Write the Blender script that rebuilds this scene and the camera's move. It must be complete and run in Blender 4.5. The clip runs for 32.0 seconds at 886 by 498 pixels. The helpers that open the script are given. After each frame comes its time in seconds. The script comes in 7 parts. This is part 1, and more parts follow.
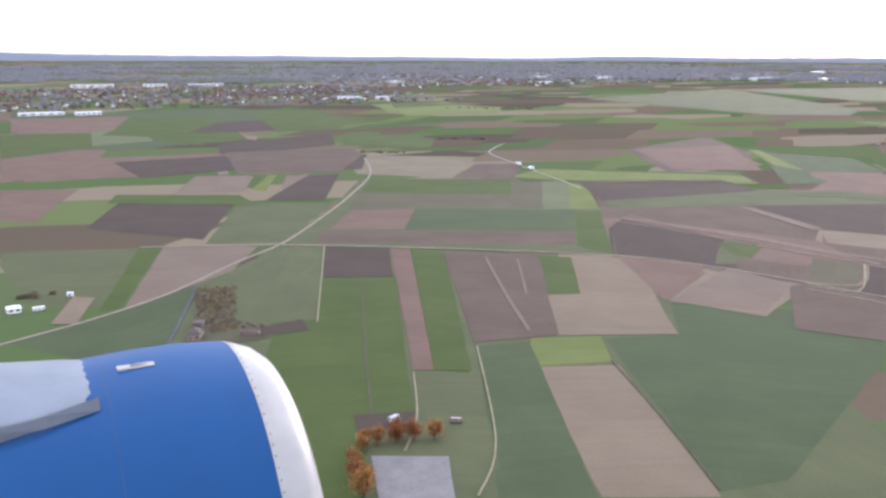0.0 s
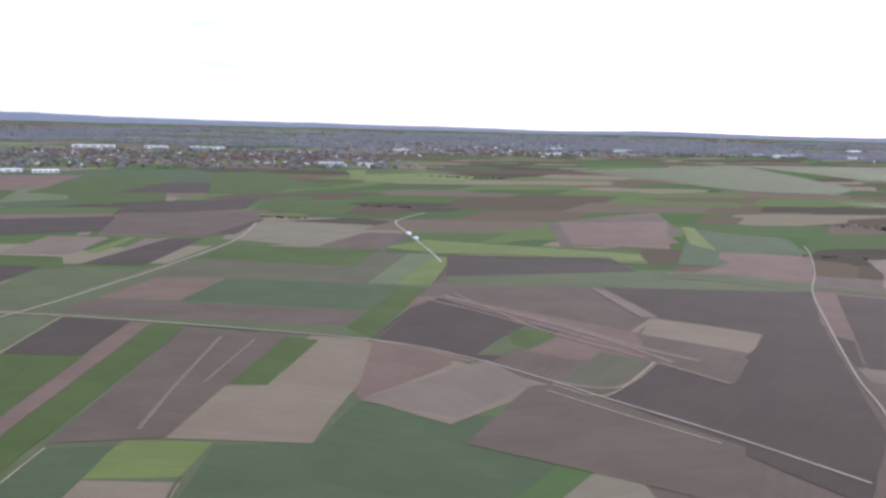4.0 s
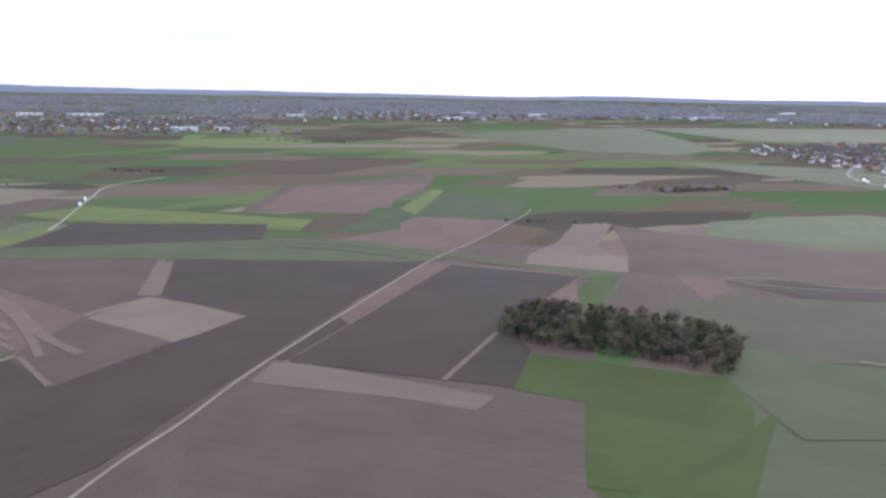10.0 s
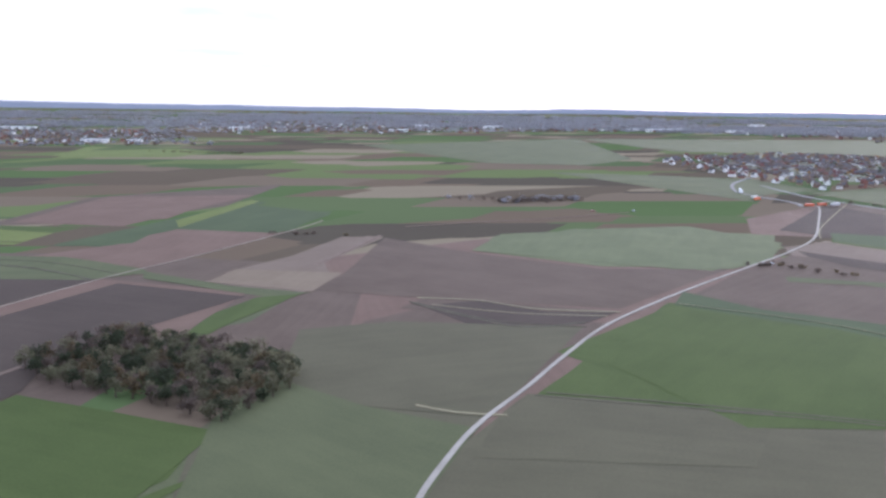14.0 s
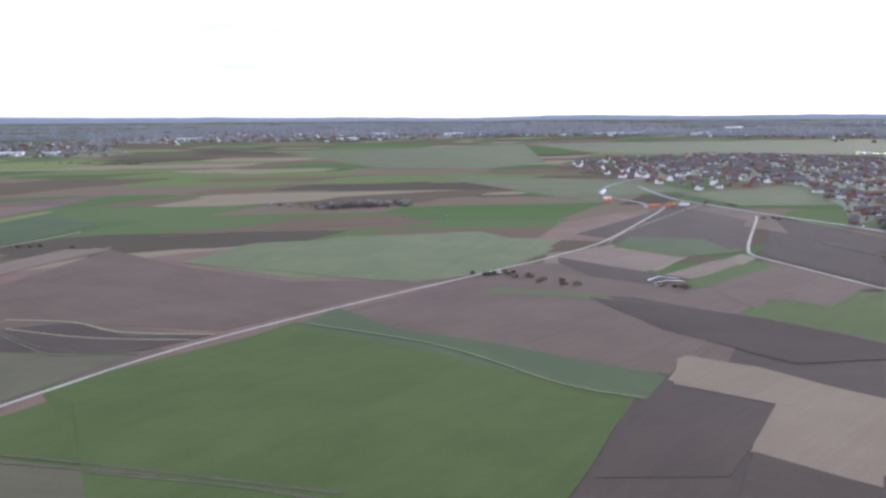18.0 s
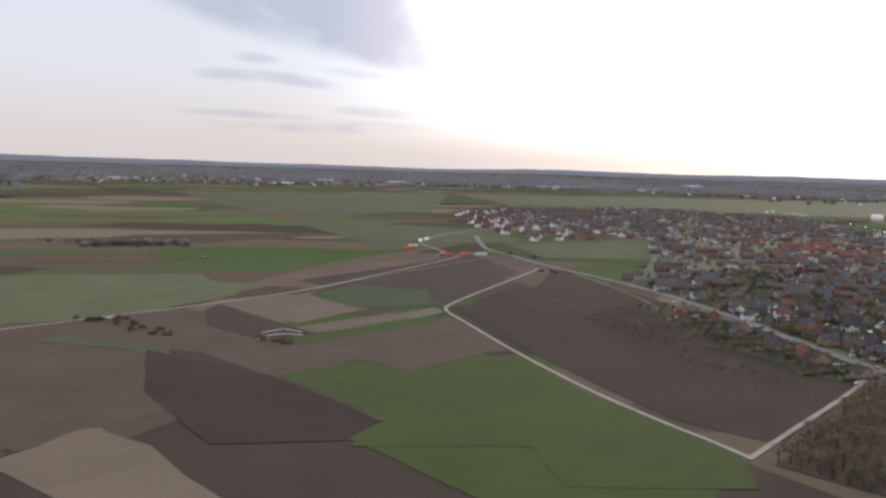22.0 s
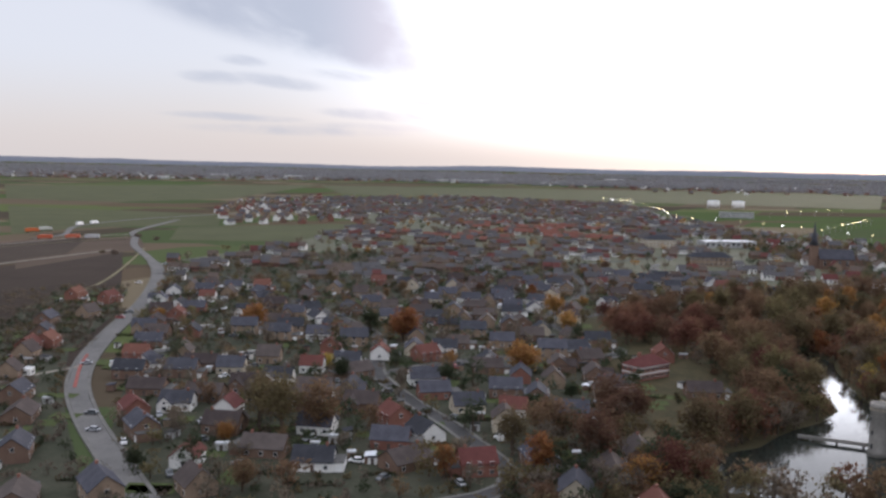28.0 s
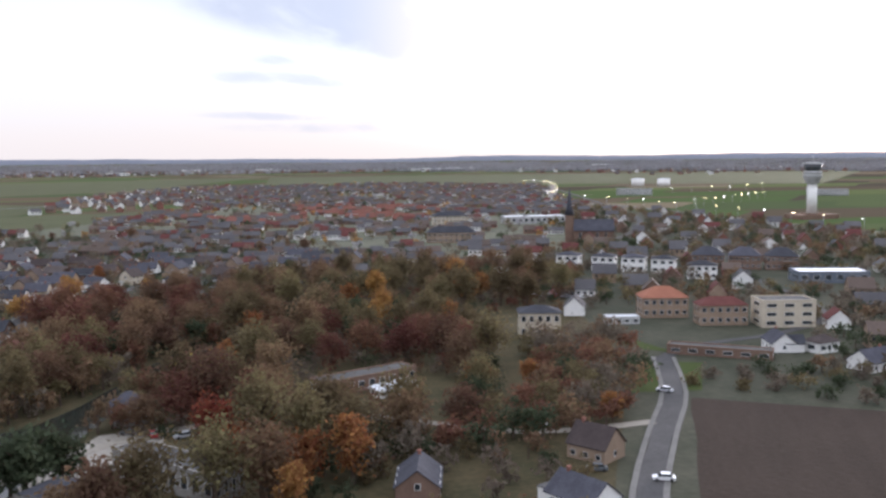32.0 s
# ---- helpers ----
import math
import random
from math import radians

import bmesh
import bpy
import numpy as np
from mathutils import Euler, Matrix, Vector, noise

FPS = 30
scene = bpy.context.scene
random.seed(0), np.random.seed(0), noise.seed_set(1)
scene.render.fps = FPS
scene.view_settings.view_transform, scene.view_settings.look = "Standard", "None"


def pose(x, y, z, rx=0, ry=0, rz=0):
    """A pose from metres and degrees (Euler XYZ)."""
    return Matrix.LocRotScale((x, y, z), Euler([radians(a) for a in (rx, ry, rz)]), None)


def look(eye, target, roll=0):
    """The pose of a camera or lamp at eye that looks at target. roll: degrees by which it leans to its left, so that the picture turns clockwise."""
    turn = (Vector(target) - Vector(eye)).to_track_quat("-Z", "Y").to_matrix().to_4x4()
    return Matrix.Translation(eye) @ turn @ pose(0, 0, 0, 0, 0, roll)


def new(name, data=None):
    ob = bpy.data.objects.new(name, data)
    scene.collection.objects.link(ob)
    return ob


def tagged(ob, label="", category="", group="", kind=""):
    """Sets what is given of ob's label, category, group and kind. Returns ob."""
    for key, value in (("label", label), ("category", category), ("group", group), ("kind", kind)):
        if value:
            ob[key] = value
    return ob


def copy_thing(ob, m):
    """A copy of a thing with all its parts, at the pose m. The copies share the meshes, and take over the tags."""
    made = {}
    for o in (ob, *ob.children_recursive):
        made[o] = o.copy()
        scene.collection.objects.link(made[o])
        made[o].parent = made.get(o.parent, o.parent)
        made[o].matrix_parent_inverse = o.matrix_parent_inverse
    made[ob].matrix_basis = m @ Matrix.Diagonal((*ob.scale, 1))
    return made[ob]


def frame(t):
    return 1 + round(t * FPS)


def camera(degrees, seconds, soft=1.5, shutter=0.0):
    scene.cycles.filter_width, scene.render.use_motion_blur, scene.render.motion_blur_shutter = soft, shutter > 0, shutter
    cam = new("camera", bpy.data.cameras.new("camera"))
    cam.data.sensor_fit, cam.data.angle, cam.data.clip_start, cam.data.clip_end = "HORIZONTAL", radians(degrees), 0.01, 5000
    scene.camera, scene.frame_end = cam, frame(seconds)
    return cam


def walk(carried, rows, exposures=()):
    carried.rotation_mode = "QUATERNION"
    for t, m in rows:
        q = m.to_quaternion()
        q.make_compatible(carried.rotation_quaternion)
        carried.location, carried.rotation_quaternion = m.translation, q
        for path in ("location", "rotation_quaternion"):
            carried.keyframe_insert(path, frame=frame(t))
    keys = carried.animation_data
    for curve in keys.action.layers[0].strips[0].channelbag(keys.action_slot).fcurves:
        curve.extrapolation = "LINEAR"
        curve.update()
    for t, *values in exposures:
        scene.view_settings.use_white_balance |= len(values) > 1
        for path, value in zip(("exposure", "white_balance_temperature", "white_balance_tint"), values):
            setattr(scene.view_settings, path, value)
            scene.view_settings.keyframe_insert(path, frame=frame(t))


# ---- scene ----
cam = camera(50.92, 32.0, soft=2.7)


def shot(x, y, z, yaw, pitch, roll):
    a, b = radians(yaw), radians(pitch)
    ahead = Vector((-math.sin(a) * math.cos(b), math.cos(a) * math.cos(b), math.sin(b)))
    return look((x, y, z), Vector((x, y, z)) + ahead * 100, roll)


walk(cam, [
    (0, shot(0.00, 0.00, 105.27, -25.65, -12.69, 0.22)),
    (0.5, shot(19.50, -0.39, 104.46, -25.44, -12.08, 0.05)),
    (1, shot(39.00, -0.76, 103.65, -25.19, -11.20, -0.46)),
    (1.5, shot(58.50, -1.12, 102.83, -24.77, -10.09, -0.53)),
    (2, shot(78.00, -1.47, 101.99, -23.32, -9.41, -0.25)),
    (2.5, shot(97.50, -1.80, 101.15, -22.70, -9.04, -0.25)),
    (4.5, shot(175.50, -3.03, 97.71, -21.53, -8.05, 2.08)),
    (5, shot(195.00, -3.30, 96.82, -21.36, -6.30, 2.36)),
    (5.5, shot(214.50, -3.56, 95.93, -21.26, -5.80, 2.96)),
    (6, shot(234.00, -3.82, 95.03, -21.18, -5.73, 1.82)),
    (6.5, shot(253.50, -4.05, 94.12, -21.49, -6.34, 1.37)),
    (7, shot(273.00, -4.28, 93.20, -22.10, -7.97, 0.67)),
    (7.5, shot(292.50, -4.49, 92.27, -22.53, -9.01, 1.41)),
    (8, shot(312.00, -4.70, 91.33, -22.73, -9.77, 1.55)),
    (8.5, shot(331.50, -4.89, 90.39, -22.59, -10.22, 1.07)),
    (9, shot(351.00, -5.06, 89.44, -22.32, -10.54, 1.12)),
    (9.5, shot(370.50, -5.23, 88.47, -22.26, -10.56, 0.93)),
    (10, shot(390.00, -5.38, 87.50, -22.30, -10.25, 0.97)),
    (10.5, shot(409.50, -5.52, 86.52, -22.26, -10.14, 1.02)),
    (11, shot(429.00, -5.65, 85.53, -22.20, -10.16, 0.86)),
    (11.5, shot(448.50, -5.77, 84.54, -22.12, -9.84, 0.81)),
    (12, shot(468.00, -5.87, 83.53, -22.06, -9.62, 0.92)),
    (12.5, shot(487.50, -5.96, 82.51, -21.99, -9.52, 0.71)),
    (13, shot(507.00, -6.04, 81.49, -21.88, -9.45, 0.83)),
    (13.5, shot(526.50, -6.11, 80.46, -21.77, -9.34, 0.77)),
    (14, shot(546.00, -6.16, 79.42, -21.72, -9.31, 0.75)),
    (14.5, shot(565.50, -6.21, 78.37, -21.39, -9.19, 0.50)),
    (16.5, shot(643.50, -6.26, 74.08, -20.62, -8.61, 0.10)),
    (17, shot(663.00, -6.24, 72.98, -20.53, -8.60, 0.01)),
    (17.5, shot(682.50, -6.21, 71.88, -20.50, -8.61, -0.27)),
    (18, shot(702.00, -6.16, 70.77, -20.53, -8.70, -0.38)),
    (18.5, shot(721.50, -6.11, 69.65, -20.82, -8.67, -0.25)),
    (19, shot(741.00, -6.04, 68.52, -20.90, -8.65, -0.09)),
    (19.5, shot(760.50, -5.96, 67.38, -20.93, -8.64, -0.07)),
    (20, shot(780.00, -5.87, 66.24, -20.10, -7.74, 1.16)),
    (20.5, shot(799.50, -5.77, 65.08, -19.80, -6.83, 0.57)),
    (21, shot(819.00, -5.65, 63.92, -20.05, -6.17, 0.65)),
    (21.5, shot(838.50, -5.52, 62.75, -20.13, -5.70, 1.17)),
    (22, shot(858.00, -5.38, 61.57, -20.47, -5.48, 1.57)),
    (22.5, shot(877.50, -5.23, 60.38, -20.63, -5.46, 1.81)),
    (23, shot(897.00, -5.06, 59.18, -20.88, -5.45, 1.41)),
    (23.5, shot(916.50, -4.89, 57.97, -20.97, -5.38, 1.35)),
    (24, shot(936.00, -4.70, 56.75, -20.89, -5.25, 1.27)),
    (24.5, shot(955.50, -4.49, 55.53, -20.92, -5.08, 0.77)),
    (26.5, shot(1030.50, -3.56, 50.54, -21.01, -4.36, 0.60)),
    (27, shot(1049.00, -3.30, 49.27, -21.09, -4.42, 0.60)),
    (27.5, shot(1067.50, -3.03, 48.00, -21.11, -4.85, 0.90)),
    (28, shot(1086.00, -2.74, 46.71, -21.15, -5.38, 1.21)),
    (28.5, shot(1104.50, -2.44, 45.42, -21.19, -5.81, 1.79)),
    (29, shot(1123.00, -2.13, 44.11, -21.06, -6.44, 1.76)),
    (29.5, shot(1141.50, -1.80, 42.80, -20.66, -6.78, 1.43)),
    (30, shot(1160.00, -1.47, 41.48, -20.14, -7.00, 0.97)),
    (30.5, shot(1178.50, -1.12, 40.15, -19.77, -6.62, 0.43)),
    (31, shot(1197.00, -0.76, 38.81, -19.48, -6.10, -0.00)),
    (31.5, shot(1215.50, -0.39, 37.46, -19.18, -5.84, -0.41)),
    (32, shot(1234.00, 0.00, 36.11, -18.97, -5.79, -0.56)),
], exposures=[(0, 1.6, 5450, 20), (1, 1.62, 5150, 22), (2, 1.38, 5150, 21), (4.5, 1.2, 5400, 17), (5.5, 0.72, 5700, 16), (7, 0.47, 5750, 16), (8.5, 1.18, 5200, 18), (10, 1.27, 5150, 19), (13, 1.3, 5100, 19), (19.5, 1.3, 5200, 19), (21, 0.64, 5800, 17), (23, 0.58, 5900, 16), (27, 0.58, 5850, 16), (29, 0.64, 5800, 17), (30, 0.95, 5750, 18), (32, 1.02, 5700, 17)])

# ---- sky, sun ----
SUN_AZ, SUN_EL = radians(52), radians(5)


def link(nt, a, out, b, inp):
    nt.links.new(a.outputs[out], b.inputs[inp])


def node(nt, kind, **kw):
    n = nt.nodes.new("ShaderNode" + kind)
    for k, v in kw.items():
        if k in ("operation", "blend_type", "data_type", "sky_type", "sun_disc", "sun_elevation", "sun_rotation", "dust_density", "ozone_density",
                 "air_density", "noise_dimensions", "distance", "feature", "wave_type", "bands_direction", "altitude", "clamp_factor", "interpolation_type"):
            match k:
                case "operation": n.operation = v
                case "blend_type": n.blend_type = v
                case "data_type": n.data_type = v
                case "sky_type": n.sky_type = v
                case "sun_disc": n.sun_disc = v
                case "sun_elevation": n.sun_elevation = v
                case "sun_rotation": n.sun_rotation = v
                case "dust_density": n.dust_density = v
                case "ozone_density": n.ozone_density = v
                case "air_density": n.air_density = v
                case "distance": n.distance = v
                case "feature": n.feature = v
                case "bands_direction": n.bands_direction = v
                case "interpolation_type": n.interpolation_type = v
        else:
            n.inputs[k.replace("_", " ")].default_value = v
    return n


def math_node(nt, op, a, b=None):
    n = node(nt, "Math", operation=op)
    for i, v in enumerate((a, b)):
        if v is None:
            continue
        if isinstance(v, (int, float)):
            n.inputs[i].default_value = v
        else:
            nt.links.new(v, n.inputs[i])
    return n.outputs[0]


def build_world():
    w = bpy.data.worlds.new("sky")
    scene.world = w
    w.use_nodes = True
    nt = w.node_tree
    nt.nodes.clear()
    sky = node(nt, "TexSky", sky_type="NISHITA", sun_disc=False, sun_elevation=SUN_EL, sun_rotation=SUN_AZ, air_density=1.0, dust_density=1.5, ozone_density=2.0)
    co = nt.nodes.new("ShaderNodeTexCoord")
    sep = nt.nodes.new("ShaderNodeSeparateXYZ")
    nt.links.new(co.outputs["Generated"], sep.inputs[0])
    x, y, z = sep.outputs
    ay = math_node(nt, "MAXIMUM", math_node(nt, "ABSOLUTE", y), 0.15)
    u, v = math_node(nt, "DIVIDE", x, ay), math_node(nt, "DIVIDE", z, ay)
    com = nt.nodes.new("ShaderNodeCombineXYZ")
    nt.links.new(math_node(nt, "MULTIPLY", u, 14.0), com.inputs[0])
    nt.links.new(math_node(nt, "MULTIPLY", math_node(nt, "ADD", v, math_node(nt, "MULTIPLY", u, 0.2)), 40.0), com.inputs[1])
    noi = node(nt, "TexNoise", Scale=1.0, Detail=7.0, Roughness=0.6, Distortion=0.5)
    nt.links.new(com.outputs[0], noi.inputs["Vector"])

    def cloud(cu, cv, su, sv, slope, gain):
        """A lens-shaped cloud round one direction of the sky, tilted by its slope."""
        du = math_node(nt, "SUBTRACT", u, cu)
        dv = math_node(nt, "SUBTRACT", math_node(nt, "SUBTRACT", v, cv), math_node(nt, "MULTIPLY", du, slope))
        q = math_node(nt, "ADD", math_node(nt, "POWER", math_node(nt, "DIVIDE", du, su), 2.0), math_node(nt, "POWER", math_node(nt, "DIVIDE", dv, sv), 2.0))
        return math_node(nt, "MULTIPLY", math_node(nt, "MAXIMUM", math_node(nt, "SUBTRACT", 1.0, q), 0.0), gain)

    def fade(val, lo, hi, to_lo=0.0, to_hi=1.0):
        n = nt.nodes.new("ShaderNodeMapRange")
        n.interpolation_type = "SMOOTHSTEP"
        for k, q in (("From Min", lo), ("From Max", hi), ("To Min", to_lo), ("To Max", to_hi)):
            n.inputs[k].default_value = q
        nt.links.new(val, n.inputs["Value"])
        return n.outputs[0]
    # the broad bank high up with its slanting lower edge
    edge = math_node(nt, "ADD", math_node(nt, "ADD", v, math_node(nt, "MULTIPLY", u, 0.19)), -0.147)
    bank = math_node(nt, "MULTIPLY", math_node(nt, "MULTIPLY", fade(edge, -0.012, 0.03), fade(math_node(nt, "ADD", u, math_node(nt, "MULTIPLY", v, 0.5)), 0.46, 0.36)), fade(u, -0.06, 0.2, 0.12, 1.0))
    flakes = cloud(0.385, 0.16, 0.05, 0.016, -0.2, 0.45)
    # small flakes under it, thin streaks towards the horizon, one lens nearer the sun
    for c in ((0.158, 0.101, 0.035, 0.008, -0.05, 0.72), (0.129, 0.082, 0.05, 0.01, -0.03, 0.75), (0.194, 0.081, 0.07, 0.01, -0.08, 0.75), (0.268, 0.091, 0.07, 0.008, -0.05, 0.6), (0.152, 0.042, 0.1, 0.006, -0.02, 0.72),
              (0.314, 0.049, 0.1, 0.009, -0.03, 0.75), (0.374, 0.065, 0.06, 0.006, 0.0, 0.7), (0.22, 0.03, 0.16, 0.008, 0.0, 0.62), (0.3, 0.036, 0.12, 0.007, 0.0, 0.55), (0.642, 0.131, 0.1, 0.015, 0.0, 0.85), (0.558, 0.027, 0.16, 0.005, 0.0, 0.75), (0.82, 0.026, 0.06, 0.004, 0.0, 0.75)):
        flakes = math_node(nt, "MAXIMUM", flakes, cloud(*c))
    sm = nt.nodes.new("ShaderNodeVectorMath")
    sm.operation = "MULTIPLY"
    sm.inputs[1].default_value = (0.9, 0.5, 1)
    nt.links.new(com.outputs[0], sm.inputs[0])
    wisp = node(nt, "TexNoise", Scale=1.0, Detail=5.0, Roughness=0.55, Distortion=0.4)
    nt.links.new(sm.outputs[0], wisp.inputs["Vector"])
    fray = math_node(nt, "MULTIPLY", math_node(nt, "SUBTRACT", wisp.outputs[0], 0.5), 1.5)
    fibre = math_node(nt, "MULTIPLY", math_node(nt, "SUBTRACT", noi.outputs[0], 0.5), 0.5)
    bank = math_node(nt, "MULTIPLY", bank, math_node(nt, "ADD", math_node(nt, "ADD", fray, fibre), 1.0))
    torn = math_node(nt, "MULTIPLY", math_node(nt, "SUBTRACT", noi.outputs[0], 0.46), 2.6)
    flakes = math_node(nt, "MULTIPLY", flakes, math_node(nt, "ADD", torn, 1.0))
    cover = math_node(nt, "MAXIMUM", fade(bank, 0.08, 0.95, 0.0, 0.8), fade(flakes, 0.12, 1.0, 0.0, 0.5))
    # veil of thin high cloud that whitens the whole sky, rosy towards the horizon and glaring round the sun
    low = nt.nodes.new("ShaderNodeMapRange")
    low.interpolation_type = "SMOOTHSTEP"
    low.inputs["From Min"].default_value, low.inputs["From Max"].default_value = 0.0, 0.11
    nt.links.new(v, low.inputs["Value"])
    dot = nt.nodes.new("ShaderNodeVectorMath")
    dot.operation = "DOT_PRODUCT"
    dot.inputs[1].default_value = (math.sin(SUN_AZ) * math.cos(SUN_EL), math.cos(SUN_AZ) * math.cos(SUN_EL), math.sin(SUN_EL))
    nt.links.new(co.outputs["Generated"], dot.inputs[0])
    near_sun = math_node(nt, "MAXIMUM", math_node(nt, "DIVIDE", math_node(nt, "SUBTRACT", dot.outputs["Value"], 0.6), 0.4), 0.0)
    glow = math_node(nt, "MULTIPLY", math_node(nt, "POWER", near_sun, 5.0), fade(v, 0.0, 0.07, 0.4, 4.5))
    glow = math_node(nt, "MULTIPLY", glow, fade(v, 0.27, 0.42, 1.0, 0.15))
    glow = math_node(nt, "ADD", glow, 0.6)
    haze = nt.nodes.new("ShaderNodeMix")
    haze.data_type = "RGBA"
    haze.inputs["A"].default_value, haze.inputs["B"].default_value = (9.3, 8.4, 7.4, 1), (9.75, 9.65, 9.45, 1)
    nt.links.new(low.outputs[0], haze.inputs["Factor"])
    shine = nt.nodes.new("ShaderNodeVectorMath")
    shine.operation = "SCALE"
    nt.links.new(haze.outputs["Result"], shine.inputs[0])
    # thin cloud is brightest overhead
    nt.links.new(math_node(nt, "MULTIPLY", glow, fade(z, 0.2, 0.9, 1.0, 2.0)), shine.inputs["Scale"])
    veil = nt.nodes.new("ShaderNodeMix")
    veil.data_type = "RGBA"
    veil.inputs["Factor"].default_value = 0.84
    nt.links.new(shine.outputs[0], veil.inputs["B"])
    nt.links.new(sky.outputs[0], veil.inputs["A"])
    # the clouds are blue-grey, and rosy where they come near the sun
    rosy = nt.nodes.new("ShaderNodeMapRange")
    rosy.interpolation_type = "SMOOTHSTEP"
    rosy.inputs["From Min"].default_value, rosy.inputs["From Max"].default_value = 0.22, 0.36
    nt.links.new(u, rosy.inputs["Value"])
    tone = nt.nodes.new("ShaderNodeMix")
    tone.data_type = "RGBA"
    tone.inputs["A"].default_value, tone.inputs["B"].default_value = (3.2, 3.4, 3.7, 1), (5.2, 4.6, 4.6, 1)
    nt.links.new(rosy.outputs[0], tone.inputs["Factor"])
    mix = nt.nodes.new("ShaderNodeMix")
    mix.data_type = "RGBA"
    nt.links.new(tone.outputs["Result"], mix.inputs["B"])
    nt.links.new(veil.outputs["Result"], mix.inputs["A"])
    nt.links.new(cover, mix.inputs["Factor"])
    bg = nt.nodes.new("ShaderNodeBackground")
    bg.inputs["Strength"].default_value = 0.1
    out = nt.nodes.new("ShaderNodeOutputWorld")
    nt.links.new(mix.outputs["Result"], bg.inputs["Color"])
    nt.links.new(bg.outputs[0], out.inputs["Surface"])


build_world()
sun = new("sun", bpy.data.lights.new("sun", "SUN"))
sun.data.energy, sun.data.angle, sun.data.color = 1.2, radians(12), (1.0, 0.8, 0.6)
sun.matrix_world = look((0, 0, 500), Vector((0, 0, 500)) - Vector((math.sin(SUN_AZ) * math.cos(SUN_EL), math.cos(SUN_AZ) * math.cos(SUN_EL), math.sin(SUN_EL))))

# ---- materials ----


def surface(name, c1, c2, big=0.03, fine=1.2, rough=0.95, mix_fine=0.45, bump=0.0, rows=0.0, metallic=0.0, island=0.0, obrand=0.0, spec=0.08, sheen=0.0):
    """Two colours mixed by coarse and fine noise; rows: furrow spacing in metres; island and obrand: brightness spread from piece to piece."""
    m = bpy.data.materials.new(name)
    m.use_nodes = True
    nt = m.node_tree
    b = nt.nodes["Principled BSDF"]
    b.inputs["Roughness"].default_value, b.inputs["Metallic"].default_value = rough, metallic
    b.inputs["Specular IOR Level"].default_value = spec
    b.inputs["Sheen Weight"].default_value, b.inputs["Sheen Roughness"].default_value = sheen, 0.5
    co = nt.nodes.new("ShaderNodeTexCoord").outputs["Object"]
    n1 = node(nt, "TexNoise", Scale=big, Detail=5.0, Roughness=0.6)
    n2 = node(nt, "TexNoise", Scale=fine, Detail=4.0, Roughness=0.65)
    for n in (n1, n2):
        nt.links.new(co, n.inputs["Vector"])
    f = math_node(nt, "ADD", math_node(nt, "MULTIPLY", n1.outputs[0], 1 - mix_fine), math_node(nt, "MULTIPLY", n2.outputs[0], mix_fine))
    if rows:
        mp = node(nt, "Mapping")
        mp.inputs["Scale"].default_value = (0.02, 1 / rows, 1)
        nt.links.new(co, mp.inputs["Vector"])
        st = node(nt, "TexNoise", Scale=1.0, Detail=3.0, Roughness=0.7)
        nt.links.new(mp.outputs[0], st.inputs["Vector"])
        f = math_node(nt, "ADD", math_node(nt, "MULTIPLY", f, 0.76), math_node(nt, "MULTIPLY", st.outputs[0], 0.24))
    rp = nt.nodes.new("ShaderNodeMapRange")
    rp.inputs["From Min"].default_value, rp.inputs["From Max"].default_value = 0.37, 0.63
    nt.links.new(f, rp.inputs["Value"])
    mx = nt.nodes.new("ShaderNodeMix")
    mx.data_type = "RGBA"
    mx.inputs["A"].default_value, mx.inputs["B"].default_value = (*c1, 1), (*c2, 1)
    nt.links.new(rp.outputs[0], mx.inputs["Factor"])
    col = mx.outputs["Result"]
    for amount, src in ((island, ("NewGeometry", "Random Per Island")), (obrand, ("ObjectInfo", "Random"))):
        if amount:
            g = nt.nodes.new("ShaderNode" + src[0])
            hsv = nt.nodes.new("ShaderNodeHueSaturation")
            k = math_node(nt, "ADD", math_node(nt, "MULTIPLY", g.outputs[src[1]], 2 * amount), 1 - amount)
            nt.links.new(k, hsv.inputs["Value"])
            nt.links.new(math_node(nt, "ADD", math_node(nt, "MULTIPLY", g.outputs[src[1]], 0.03), 0.485), hsv.inputs["Hue"])
            nt.links.new(col, hsv.inputs["Color"])
            col = hsv.outputs[0]
    nt.links.new(col, b.inputs["Base Color"])
    if bump:
        bp = node(nt, "Bump", Strength=0.6, Distance=bump)
        nt.links.new(n2.outputs[0], bp.inputs["Height"])
        nt.links.new(bp.outputs[0], b.inputs["Normal"])
    return m


